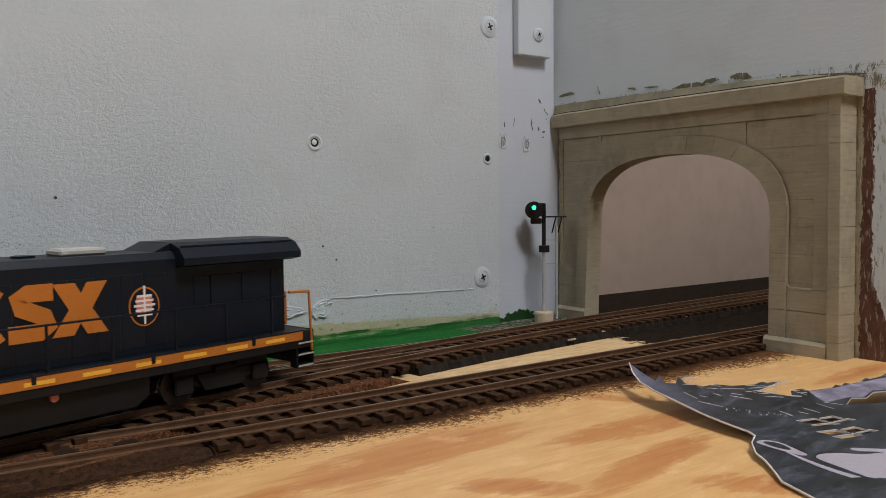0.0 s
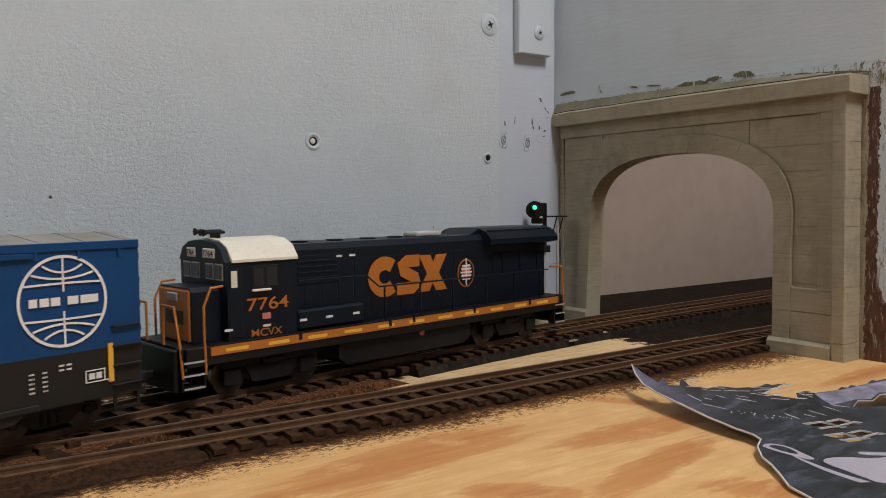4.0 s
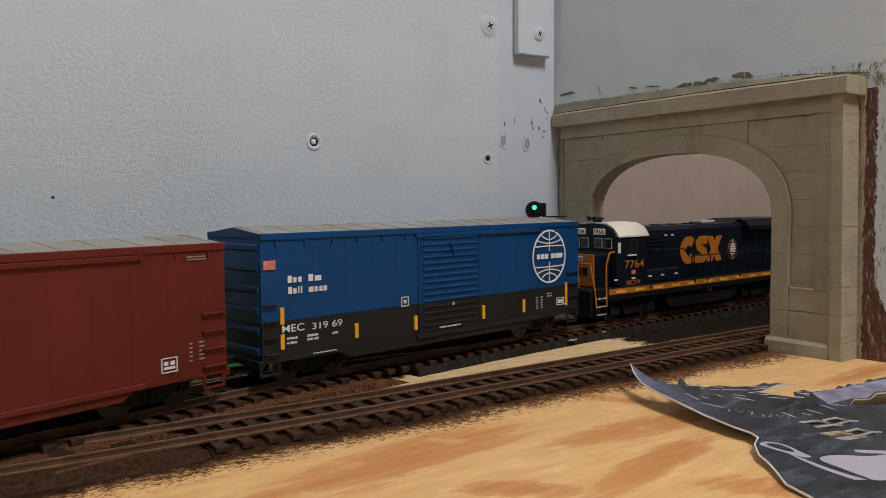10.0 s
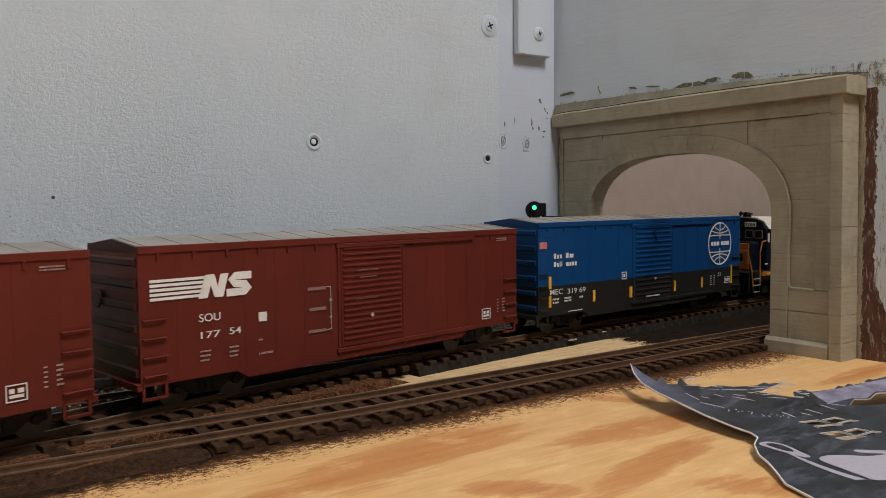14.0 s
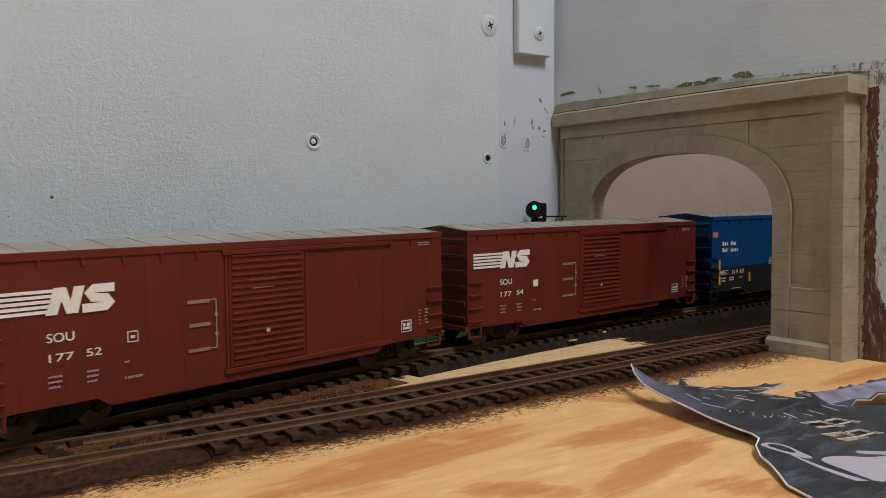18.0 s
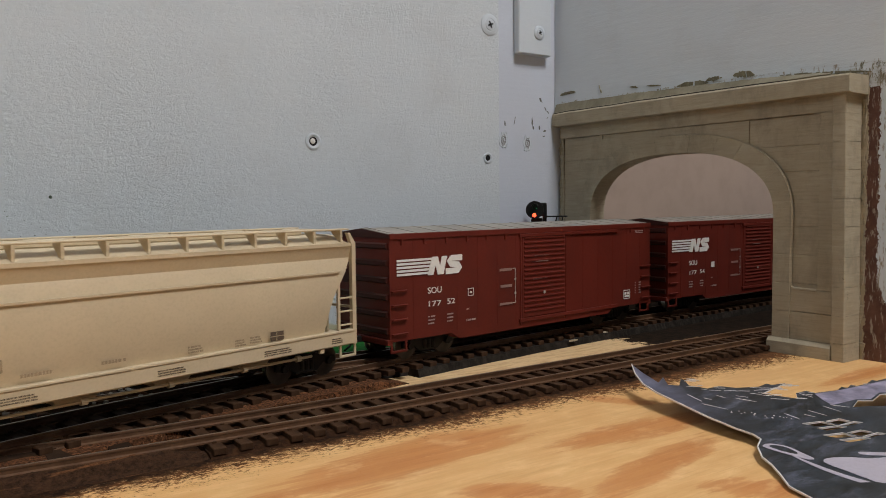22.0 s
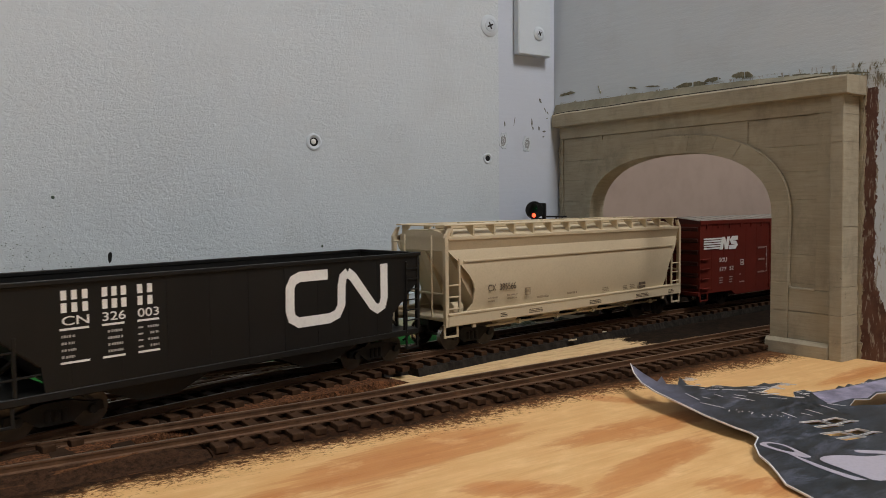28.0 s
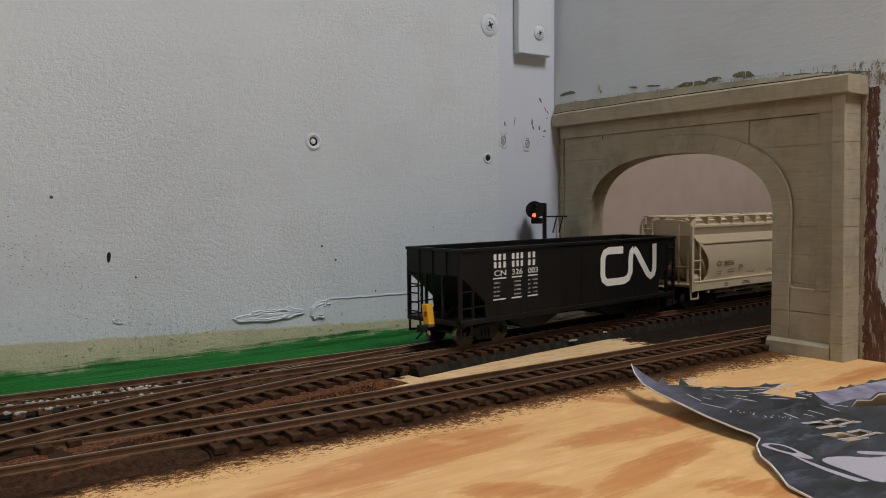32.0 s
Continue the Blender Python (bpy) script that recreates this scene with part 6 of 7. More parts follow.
def covered_hopper(at):
    root = thing("covered_hopper", "cream covered hopper car with end ladders and a roof walkway", "hopper car", "cars of the train")
    prof = [(15.5, 16.4), (20, 17.4), (26, 18.1), (32, 18.1), (37, 17.6), (40, 16.9), (42.0, 16.2), (46.4, 17.7), (46.9, 17.6), (47.3, 17.2)]

    def wid(z):
        return float(np.interp(z, [p[0] for p in prof], [p[1] for p in prof]))

    levels = [15.4, 17.0, 19.0, 22.0, 25.0, 28.0, 30.5, 33.0, 35.5, 37.5, 40.0, 42.0, 42.1, 46.3, 46.9, 47.4]

    def sheet_end(z, side):
        """Where a side sheet is cut off: in a long curve above the trucks."""
        if side < 0:
            return float(np.interp(z, (15.4, 17, 19, 25, 28, 30.5, 35.5, 41.8, 47.4), (-72.6, -71.4, -69.5, -68.9, -69.8, -71.4, -76.0, -82.6, -82.9)))
        return float(np.interp(z, (15.4, 19, 25, 28, 30.5, 35.5, 41.8, 47.4), (70.6, 71.6, 72.9, 74.2, 75.6, 79.4, 83.6, 83.8)))

    # curved side sheets over a body with sloping ends
    for s in (-1, 1):
        b = bm_new()
        rows = []
        for z in levels:
            x0, x1 = sheet_end(z, -1), sheet_end(z, 1)
            rows.append([[b.verts.new(((x0 + (x1 - x0) * k / 12) * MM, s * (wid(z) - d) * MM, z * MM)) for k in range(13)] for d in (0.0, 0.7)])
        for p, q in zip(rows[:-1], rows[1:]):
            for k in range(12):
                b.faces.new((p[0][k], p[0][k + 1], q[0][k + 1], q[0][k]))
                b.faces.new((p[1][k], q[1][k], q[1][k + 1], p[1][k + 1]))
            for k in (0, 12):
                b.faces.new((p[0][k], q[0][k], q[1][k], p[1][k]))
        for r in (rows[0], rows[-1]):
            for k in range(12):
                b.faces.new((r[0][k], r[0][k + 1], r[1][k + 1], r[1][k]))
        bmesh.ops.recalc_face_normals(b, faces=b.faces)
        part("side_sheet", b, M_CREAM, root, smooth=0.3)
    b = bm_new()
    mprism(b, [(-82.2, 47.2), (-82.2, 41.6), (-65.0, 15.6), (67.0, 15.6), (83.0, 41.6), (83.0, 47.2)], "y", -15.7, 15.7)
    part("body", b, M_CREAM, root)
    for s in (-1, 1):
        part("side_bead", mprism(bm_new(), [(-75.0, 36.9), (-75.0, 37.6), (77.5, 37.6), (77.5, 36.9)], "y", s * 17.2, s * 18.3), M_CREAM, root)
        part("top_chord", mprism(bm_new(), [(-83, 46.2), (-83, 47.4), (83, 47.4), (83, 46.2)], "y", s * 16.4, s * 17.9), M_CREAM, root)
        sill = part("side_sill", mbox(bm_new(), -84, 84, s * 16.2, s * 18.3, 10.6, 15.4, 0.4), M_CREAM, root)
        part("sill_lip", mbox(bm_new(), -84, 84, s * 15.5, s * 18.6, 15.2, 16.1, 0.2), M_CREAM, sill)
        b = bm_new()
        mrod(b, (-60, s * 15.5, 8.4), (66, s * 15.5, 8.4), 0.5, 6)
        for x in (-40, -14, 12, 38, 60):
            mrod(b, (x - 0.9, s * 15.5, 8.4), (x + 0.9, s * 15.5, 8.4), 1.1, 8)
        part("gate_rod", b, M_CREAM, root)
    # roof, walkway and brackets
    roof = part("roof", mprism(bm_new(), [(-17, 47.2), (-10.5, 49.6), (-7, 50.2), (7, 50.2), (10.5, 49.6), (17, 47.2)], "x", -82.5, 82.5), M_CREAM, root)
    for s in (-1, 1):
        part("walkway", mbox(bm_new(), -84, 84, s * 14.3 - 2.0, s * 14.3 + 2.0, 51.9, 52.5, 0.2), M_CREAM, root)
    part("hatch_trough", mbox(bm_new(), -72, 72, -4.4, 4.4, 50.0, 52.4, 0.6), M_CREAM, roof)
    for s in (-1, 1):
        br = part("walkway_bracket", mprism(bm_new(), [(s * y, z - 50) for y, z in ((15.4, 47.6), (16.3, 47.6), (16.4, 51.9), (11.0, 51.9), (11.6, 51.0))], "x", -0.45, 0.45), M_CREAM, root)
        for i in range(14):
            m = Matrix.Translation(((-80 + 160 * i / 13) * MM, 0, 50 * MM))
            if i:
                again(br, m)
            else:
                br.matrix_basis = m
    for x in (-78, 78):
        part("end_walkway", mbox(bm_new(), x - 2.4, x + 2.4, -13, 13, 51.6, 52.2, 0.2), M_CREAM, root)
    for x0 in (-62, -38, -8, 22, 50):
        part("hatch_bar", mbox(bm_new(), x0, x0 + 16, -1.0, 1.0, 52.4, 53.0, 0.2), M_CREAM, roof)
    # end frames with ladders
    for s in (-1, 1):
        for t in (-1, 1):
            b = bm_new()
            mprism(b, [(s * 85.2, 10.5), (s * 85.2, 47.2), (s * 82.6, 51.0), (s * 81.6, 51.0), (s * 83.4, 46.6), (s * 83.4, 10.5)], "y", t * 16.4, t * 18.0)
            part("corner_post", b, M_CREAM, root)
            part("ladder_stile", mbox(bm_new(), s * 77.6, s * 76.6, t * 16.8, t * 17.8, 15.6, 38.5 if s < 0 else 36, 0.1), M_CREAM, root)
            for z in (17.9, 22.8, 27.6):
                part("rung", mrod(bm_new(), (s * 84, t * 17.4, z), (s * 77, t * 17.4, z), 0.35, 6), M_CREAM, root)
            stirrup(root, s * 81.5, t * 17.0, 6.0, 11.6, 7.0, M_CREAM)
            part("jacking_pad", mbox(bm_new(), s * 70, s * 68, t * 16.6, t * 17.8, 9.0, 11.6, 0.2), M_CREAM, root)
            part("end_ladder", mrod(bm_new(), (s * 85.0, t * 9.0, 14), (s * 85.0, t * 9.0, 48), 0.4, 6), M_CREAM, root)
        for z in (20, 25, 30, 35, 40, 45):
            part("rung", mrod(bm_new(), (s * 85.0, 9.0, z), (s * 85.0, 16.6, z), 0.3, 6), M_CREAM, root)
        part("end_platform", mbox(bm_new(), s * 70, s * 85, -16.2, 16.2, 12.8, 14.4, 0.3), M_CREAM, root)
        part("end_brace", mrod(bm_new(), (s * 84.4, -16, 24), (s * 84.4, 16, 24), 0.5, 6), M_CREAM, root)
        b = bm_new()
        mprism(b, [(s * 82.0, 41), (s * 70.2, 16), (s * 68, 16), (s * 79.5, 41)], "y", -2.0, 2.0)
        part("slope_rib", b, M_CREAM, root)
        for t in (-1, 1):
            part("slope_post", mrod(bm_new(), (s * 78, t * 10, 14.4), (s * 78, t * 10, 33), 0.7, 6), M_CREAM, root)
    b = bm_new()
    mrod(b, (-85.6, 12, 30), (-86.6, 12, 30), 3.4, 16)
    part("brake_wheel", b, M_CREAM, root)
    part("brake_tank", mrod(bm_new(), (-76, -10, 17), (-70.5, -10, 17), 2.6, 12), M_CREAM, root)
    for x in (-44, -14.5, 14.5, 44):
        b = bm_new()
        mprism(b, [(x - 12, 15.5), (x + 12, 15.5), (x + 4.5, 7.0), (x - 4.5, 7.0)], "y", -12, 12)
        part("outlet_hopper", b, M_CREAM, root)
        part("outlet_gate", mbox(bm_new(), x - 6, x + 6, -9, 9, 5.2, 7.0, 0.3), M_TRUCK, root)
    part("centre_sill", mbox(bm_new(), -82, 82, -3, 3, 8.0, 12.8, 0.3), M_TRUCK, root)
    yh = -18.35
    words("CX  385566", -61.4, 23.6, 3.0, yh, M_TAN_INK, root, 17.0)
    bars(root, M_TAN_FAINT, yh, [(-61.5, -56, 20.4, 20.9), (-61.5, -57.5, 19.0, 19.5), (-50, -43.5, 20.8, 21.3), (-50, -44.0, 19.4, 19.9), (-31, -23, 18.2, 18.9), (-10, -3, 18.2, 18.9)] + [(x0, x1 - 0.4 * k, z0 + 0.8 * k, z0 + 0.8 * k + 0.4) for x0, x1, z0 in ((16.5, 21.5, 17.2), (33.0, 37.0, 16.8), (38.6, 43.2, 17.0)) for k in range(3)], "small_print")
    b = bm_new()
    for x0, x1 in ((46.6, 48.9), (49.3, 52.0)):
        for z0, z1 in ((16.6, 17.9), (18.2, 19.6)):
            mbox(b, x0, x1, yh, yh + 0.15, z0, z1)
    tagged(part("data_panel", b, M_TAN_INK, root), "dark brown data panel", kind="stuff")
    b = bm_new()
    for x0, x1, z0, z1 in ((-38.6, -35.2, 20.2, 20.5), (-38.6, -35.2, 23.2, 23.5), (-38.6, -38.3, 20.2, 23.5), (-35.5, -35.2, 20.2, 23.5), (-37.6, -36.2, 21.3, 22.5)):
        mbox(b, x0, x1, yh, yh + 0.15, z0, z1)
    tagged(part("data_panel", b, M_TAN_FAINT, root), "faint brown data panel", kind="stuff")
    bars(root, M_TAN_INK, -18.38, [(x0, x1 - 0.8 * (k == 2), 11.9 + 0.7 * k, 12.2 + 0.7 * k) for x0, x1 in ((-54, -50), (-36, -27), (6.5, 15.5), (44, 55), (73, 78)) for k in range(3)], "small_print")
    couplers(root, 84.5, M_TRUCK)
    VEHICLES.append((root, at, trucks(root, 66.0, 20.0, 5.1, M_TRUCK)))


covered_hopper(-0.4715)

# ---- black open hopper with the end-of-train lamp ----
M_JET = paint("black_car_paint", (0.0062, 0.006, 0.0056), 0.5, spec=0.28, var=0.15, scale=60, grain=1200, bump=0.1, dirt=(0.013, 0.012, 0.011), dirt_amt=0.3)


def open_hopper(at):
    root = thing("open_hopper", "black open-top hopper car with a white emblem, last in line", "hopper car", "cars of the train")
    H, zt = 78.4, 41.4
    for s in (-1, 1):
        b = bm_new()
        mprism(b, [(-H, 31.5), (-H, zt), (H, zt), (H, 31.5), (64, 19.5), (63, 11.5), (-63, 11.5), (-64, 19.5)], "y", s * 16.6, s * 17.3)
        part("side_sheet", b, M_JET, root)
        part("rim", mbox(bm_new(), -H - 0.4, H + 0.4, s * 17.2 - 0.9, s * 17.2 + 0.9, zt - 0.4, zt + 0.9, 0.2), M_JET, root)
        sill = part("side_sill", mbox(bm_new(), -H, H, s * 16.4, s * 17.7, 10.2, 12.4, 0.2), M_JET, root)
        for x in (-H + 0.8, H - 0.8):
            part("corner_post", mbox(bm_new(), x - 0.8, x + 0.8, s * 16.2, s * 17.7, 10, zt, 0.2), M_JET, root)
        for x in (-70.5, 70.5):
            part("end_stay", mbox(bm_new(), x - 0.5, x + 0.5, s * 16.4, s * 17.4, 12, 28, 0.1), M_JET, root)
        for z in (17.0, 24.0):
            part("grab_rail", mrod(bm_new(), (-H, s * 17.0, z), (-64, s * 17.0, z + 0.5), 0.35, 6), M_JET, root)
        for z in (16, 20, 24, 28, 32, 36):
            part("rung", mrod(bm_new(), (H - 7.5, s * 17.6, z), (H - 1, s * 17.6, z), 0.3, 6), M_JET, root)
        part("ladder_stile", mrod(bm_new(), (H - 7.5, s * 17.6, 11), (H - 7.5, s * 17.6, 39), 0.35, 6), M_JET, root)
        for x in (-H + 4, H - 4):
            stirrup(root, x, s * 17.0, 4.6, 10.4, 6.0, M_JET)
        b = bm_new()
        mbox(b, -0.1, 0.1, -0.06, 0.06, 12, 40.6)
        seam = part("panel_seam", b, M_JET, root)
        for i, x in enumerate(np.linspace(-56, 56, 9)):
            m = Matrix.Translation((float(x) * MM, s * 17.33 * MM, 0))
            if i:
                again(seam, m)
            else:
                seam.matrix_basis = m
    for s in (-1, 1):
        part("end_sheet", mbox(bm_new(), s * H, s * (H - 0.7), -16.6, 16.6, 31.0, zt, 0.1), M_JET, root)
        part("rim", mbox(bm_new(), s * (H + 0.5), s * (H - 1.0), -17, 17, zt - 0.4, zt + 0.9, 0.2), M_JET, root)
        b = bm_new()
        mprism(b, [(s * H, 31.0), (s * (H - 1.2), 31.0), (s * 50, 8.5), (s * 51.5, 8.5)], "y", -16.6, 16.6)
        part("slope_sheet", b, M_JET, root)
        for y in (-9, 0, 9):
            part("end_rib", mbox(bm_new(), s * (H + 0.6), s * (H - 0.2), y - 0.6, y + 0.6, 31.0, zt, 0.1), M_JET, root)
        for y in (-5.5, 5.5):
            part("end_post", mbox(bm_new(), s * (H - 0.6), s * (H - 1.8), y - 0.6, y + 0.6, 12, 31.2, 0.1), M_JET, root)
            part("diagonal_brace", mrod(bm_new(), (s * (H - 2), y, 13), (s * 64, y, 22), 0.7, 6), M_JET, root)
        part("end_platform", mbox(bm_new(), s * 58, s * (H + 0.6), -16.4, 16.4, 10.0, 12.0, 0.2), M_JET, root)
        for z in (14, 18, 22, 26, 30):
            part("rung", mrod(bm_new(), (s * (H + 0.4), 9.0, z), (s * (H + 0.4), 16.0, z), 0.35, 6), M_JET, root)
        for y in (9.0, 16.0):
            part("ladder_stile", mrod(bm_new(), (s * (H + 0.4), y, 10), (s * (H + 0.4), y, 32), 0.4, 6), M_JET, root)
    for x in (-30, 30):
        b = bm_new()
        mprism(b, [(x - 24, 12.5), (x + 24, 12.5), (x + 6, 4.8), (x - 6, 4.8)], "y", -14.5, 14.5)
        part("outlet_hopper", b, M_JET, root)
        b = bm_new()
        mprism(b, [(x - 22, 12.4), (x, 22), (x + 22, 12.4)], "y", -16.4, 16.4)
        part("floor_ridge", b, M_JET, root)
    b = bm_new()
    mprism(b, [(-24, 12.4), (0, 30), (24, 12.4)], "y", -16.4, 16.4)
    part("floor_ridge", b, M_JET, root)
    part("centre_sill", mbox(bm_new(), -76, 76, -3, 3, 6.5, 11, 0.3), M_TRUCK, root)
    b = bm_new()
    mrod(b, (-40, -8, 5.0), (30, -8, 5.6), 0.3, 5)
    mrod(b, (-24, -10, 4.4), (44, -10, 5.0), 0.3, 5)
    part("brake_rod", b, M_SILVER, root)
    # emblem of two bent white ribbons
    yj = -17.42
    b = bm_new()
    a = [(32.4, 36.9), (20.4, 36.9), (17.6, 35.9), (16.2, 33.4), (16.0, 25.8), (16.8, 23.0), (19.6, 21.3), (33.0, 21.3), (36.6, 22.4), (38.5, 25.4), (38.7, 32.4), (39.4, 35.4), (41.6, 36.9)]
    band(b, [Vector((x * MM, z * MM)) for x, z in a], 3.6 * MM, "y", yj * MM, (yj + 0.15) * MM)
    c = [(41.5, 36.9), (44.0, 35.2), (53.6, 23.6), (56.0, 22.1), (58.4, 23.2), (59.4, 26.0), (59.4, 38.9)]
    band(b, [Vector((x * MM, z * MM)) for x, z in c], 3.6 * MM, "y", (yj + 0.02) * MM, (yj + 0.15) * MM)
    part("emblem", b, M_INK, root, "white emblem of bent ribbons")
    name = []
    for z in (36.6, 33.2):
        for x0 in (-58.7, -55.9, -53.0, -47.6, -44.9, -42.2, -37.4, -34.4):
            name.append((x0 + 0.25, x0 + 1.75, z, z + 2.6))
    for n_ in name:
        bars(root, M_INK, yj, [n_], "name_bar")
    words("CN", -58.3, 29.8, 2.5, yj, M_INK, root, 7.2)
    words("326", -47.4, 29.8, 2.5, yj, M_INK, root, 6.6)
    words("003", -37.2, 29.8, 2.5, yj, M_INK, root, 6.4)
    lines = [(x0, x1, z, z + 0.6) for x0, x1 in ((-59.0, -51.2), (-47.6, -41.2), (-37.4, -30.8)) for z in (28.4, 19.3)]
    bars(root, M_INK, yj, lines, "rule_lines")
    sm = []
    for r in range(4):
        z = 20.9 + r * 1.85
        sm += [(-58.6, -55.2 + 0.4 * (r % 2), z, z + 0.5), (-46.0, -41.8, z, z + 0.5), (-37.2, -35.8, z, z + 0.5), (-33.6 - 0.7 * (r % 2), -31.0, z, z + 0.5)]
    bars(root, M_GREY, yj, sm, "small_print", "small grey print")
    bars(root, M_GREY, -16.72, [(-74, -71.0, 36.6, 37.6), (-74.4, -70.6, 35.0, 35.9)], "small_print")
    # end-of-train device hung on the coupler
    eot = part("end_device", mprism(bm_new(), [(-2.4, 10.0), (-1.0, 18.2), (2.3, 18.2), (0.9, 10.0)], "x", -82.6, -79.4), paint("yellow_device", (0.85, 0.45, 0.02), 0.4, var=0.06), root, "yellow end-of-train device with a red lamp")
    part("device_lamp", mbox(bm_new(), -83.1, -82.5, -1.5, 0.5, 13.0, 15.4, 0.2), paint("red_lens", (0.45, 0.04, 0.03), 0.3, var=0.1), eot, "red lens")
    part("device_clamp", mbox(bm_new(), -82.3, -79.2, -2.4, 2.4, 8.6, 10.0, 0.3), M_CHROME, eot)
    couplers(root, H, M_TRUCK)
    VEHICLES.append((root, at, trucks(root, 59.0, 20.0, 4.9, M_TRUCK)))


open_hopper(-0.6508)

# ---- dark blue diesel locomotive, cab end trailing ----
M_NAVY = paint("navy_paint", (0.0042, 0.0085, 0.0165), 0.42, spec=0.24, var=0.12, scale=60, grain=1200, bump=0.08)
M_ORANGE = paint("orange_paint", (0.47, 0.155, 0.018), 0.48, var=0.06, scale=60)
M_CABWHITE = paint("cream_roof_paint", (0.72, 0.68, 0.58), 0.5, var=0.03)
M_STRIPE = paint("reflector_yellow", (0.85, 0.48, 0.05), 0.4, var=0.05)
M_GLASS = bpy.data.materials.new("cab_glass")
M_GLASS.use_nodes = True
gp = M_GLASS.node_tree.nodes["Principled BSDF"]
gp.inputs["Base Color"].default_value, gp.inputs["Roughness"].default_value = (0.03, 0.035, 0.04, 1), 0.08
gp.inputs["Transmission Weight"].default_value = 0.55


def locomotive(at):
    root = thing("locomotive", "navy and orange diesel locomotive with a cream cab roof", "locomotive")
    part("frame", mbox(bm_new(), -93, 95, -17.2, 17.2, 11.5, 17.6, 0.3), M_BLACK, root)
    for s in (-1, 1):
        st = part("sill_stripe", mbox(bm_new(), -85, 91, s * 17.2, s * 17.6, 14.4, 17.4, 0.1), M_ORANGE, root, "orange sill stripe")
        for x in np.arange(-80, 88, 15.5):
            part("reflector", mbox(bm_new(), x, x + 8, s * 17.55, s * 17.72, 15.2, 16.3), M_STRIPE, st)
        part("walkway_edge", mbox(bm_new(), -85, 91, s * 15.5, s * 17.7, 17.4, 17.9, 0.1), M_NAVY, root)
        for x in (-52, -12, 0, 34, 70):
            part("hanger", mbox(bm_new(), x - 0.6, x + 0.6, s * 17.5, s * 18.0, 15.5, 18.4, 0.1), M_NAVY, root)
    # long hood
    b = bm_new()
    mprism(b, [(-11.5, 17.8), (-11.5, 45.4), (-10.0, 47.6), (10.0, 47.6), (11.5, 45.4), (11.5, 17.8)], "x", -52, 88)
    hood = part("hood", b, M_NAVY, root)
    for s in (-1, 1):
        for x in np.arange(-46, 42, 7.4):
            part("hood_door", mbox(bm_new(), x, x + 6.9, s * 11.4, s * 11.60, 19.6, 41.5, 0.10), M_NAVY, hood)
        part("louvre_panel", mbox(bm_new(), -50, -31, s * 11.5, s * 11.95, 33.5, 43.5, 0.15), M_NAVY, hood)
        for z in (35, 37, 39, 41):
            part("louvre", mbox(bm_new(), -49, -32, s * 11.8, s * 12.3, z, z + 0.7, 0.1), M_NAVY, hood)
        part("side_box", mbox(bm_new(), -51, -22, s * 11.5, s * 15.0, 18, 25.0, 0.8), M_NAVY, root)
        for x in (-78, -64, -49, -38, -26):
            y = 15.08 if x > -52 else 16.05
            part("tread_plate", mbox(bm_new(), x - 1.4, x + 1.4, s * y - 0.08, s * y + 0.08, 21.2, 22.0), M_INK, root)
        for x in (-31, -25):
            part("tread_plate", mbox(bm_new(), x - 1.3, x + 1.3, s * 11.8, s * 12.0, 42.2, 43.0), M_INK, root)
    for i, x in enumerate((-40, -24, -8, 6)):
        b = bm_new()
        mrod(b, (x, 0, 47.5), (x, 0, 48.2), 3.2, 14)
        part("roof_hatch", b, M_NAVY, hood)
    b = bm_new()
    mbox(b, 14, 28, -4.5, 4.5, 47.5, 49.6, 0.6)
    part("exhaust_pipe", b, M_GREY, hood, "grey exhaust outlet")
    # radiator wings
    b = bm_new()
    mprism(b, [(-11.0, 42.4), (-16.3, 43.4), (-16.3, 45.6), (-13.6, 48.6), (-9.0, 50.2), (9.0, 50.2), (13.6, 48.6), (16.3, 45.6), (16.3, 43.4), (11.0, 42.4)], "x", 46, 92)
    rad = part("radiator_housing", b, M_NAVY, root)
    b = bm_new()
    mprism(b, [(40, 47.5), (46, 50.1), (46, 47.5)], "y", -9, 9)
    part("radiator_ramp", b, M_NAVY, rad)
    for s in (-1, 1):
        part("radiator_grille", mbox(bm_new(), 52, 86, s * 11.4, s * 11.7, 30, 39.5, 0.2), M_NAVY, root, "dark navy radiator grille")
        for x in (58, 70, 82):
            part("grille_post", mbox(bm_new(), x, x + 0.8, s * 11.8, s * 12.1, 30, 39.5), M_NAVY, root)
        part("roof_bead", mbox(bm_new(), 47, 91, s * 12.4, s * 13.2, 48.8, 49.4, 0.1), M_NAVY, rad)
    part("hood_end", mbox(bm_new(), 88, 88.8, -11, 11, 18, 47, 0.3), M_ORANGE, root, "orange hood end")
    # cab
    b = bm_new()
    mprism(b, [(-15.8, 17.8), (-15.8, 43.2), (-9.5, 48.4), (9.5, 48.4), (15.8, 43.2), (15.8, 17.8)], "x", -78, -52.2)
    cab = part("cab", b, M_NAVY, root)
    b = bm_new()
    mprism(b, [(-16.4, 43.0), (-16.4, 43.9), (-13.2, 47.9), (-8.5, 50.0), (0, 50.6), (8.5, 50.0), (13.2, 47.9), (16.4, 43.9), (16.4, 43.0), (8.0, 48.5), (-8.0, 48.5)], "x", -76.4, -51.6)
    part("cab_roof", b, M_CABWHITE, root, "cream white cab roof")
    b = bm_new()
    mprism(b, [(-15.6, 43.0), (-13.0, 47.4), (-8.3, 49.5), (0, 50.1), (8.3, 49.5), (13.0, 47.4), (15.6, 43.0)], "x", -78.6, -76.2)
    part("cab_brow", b, M_NAVY, root)
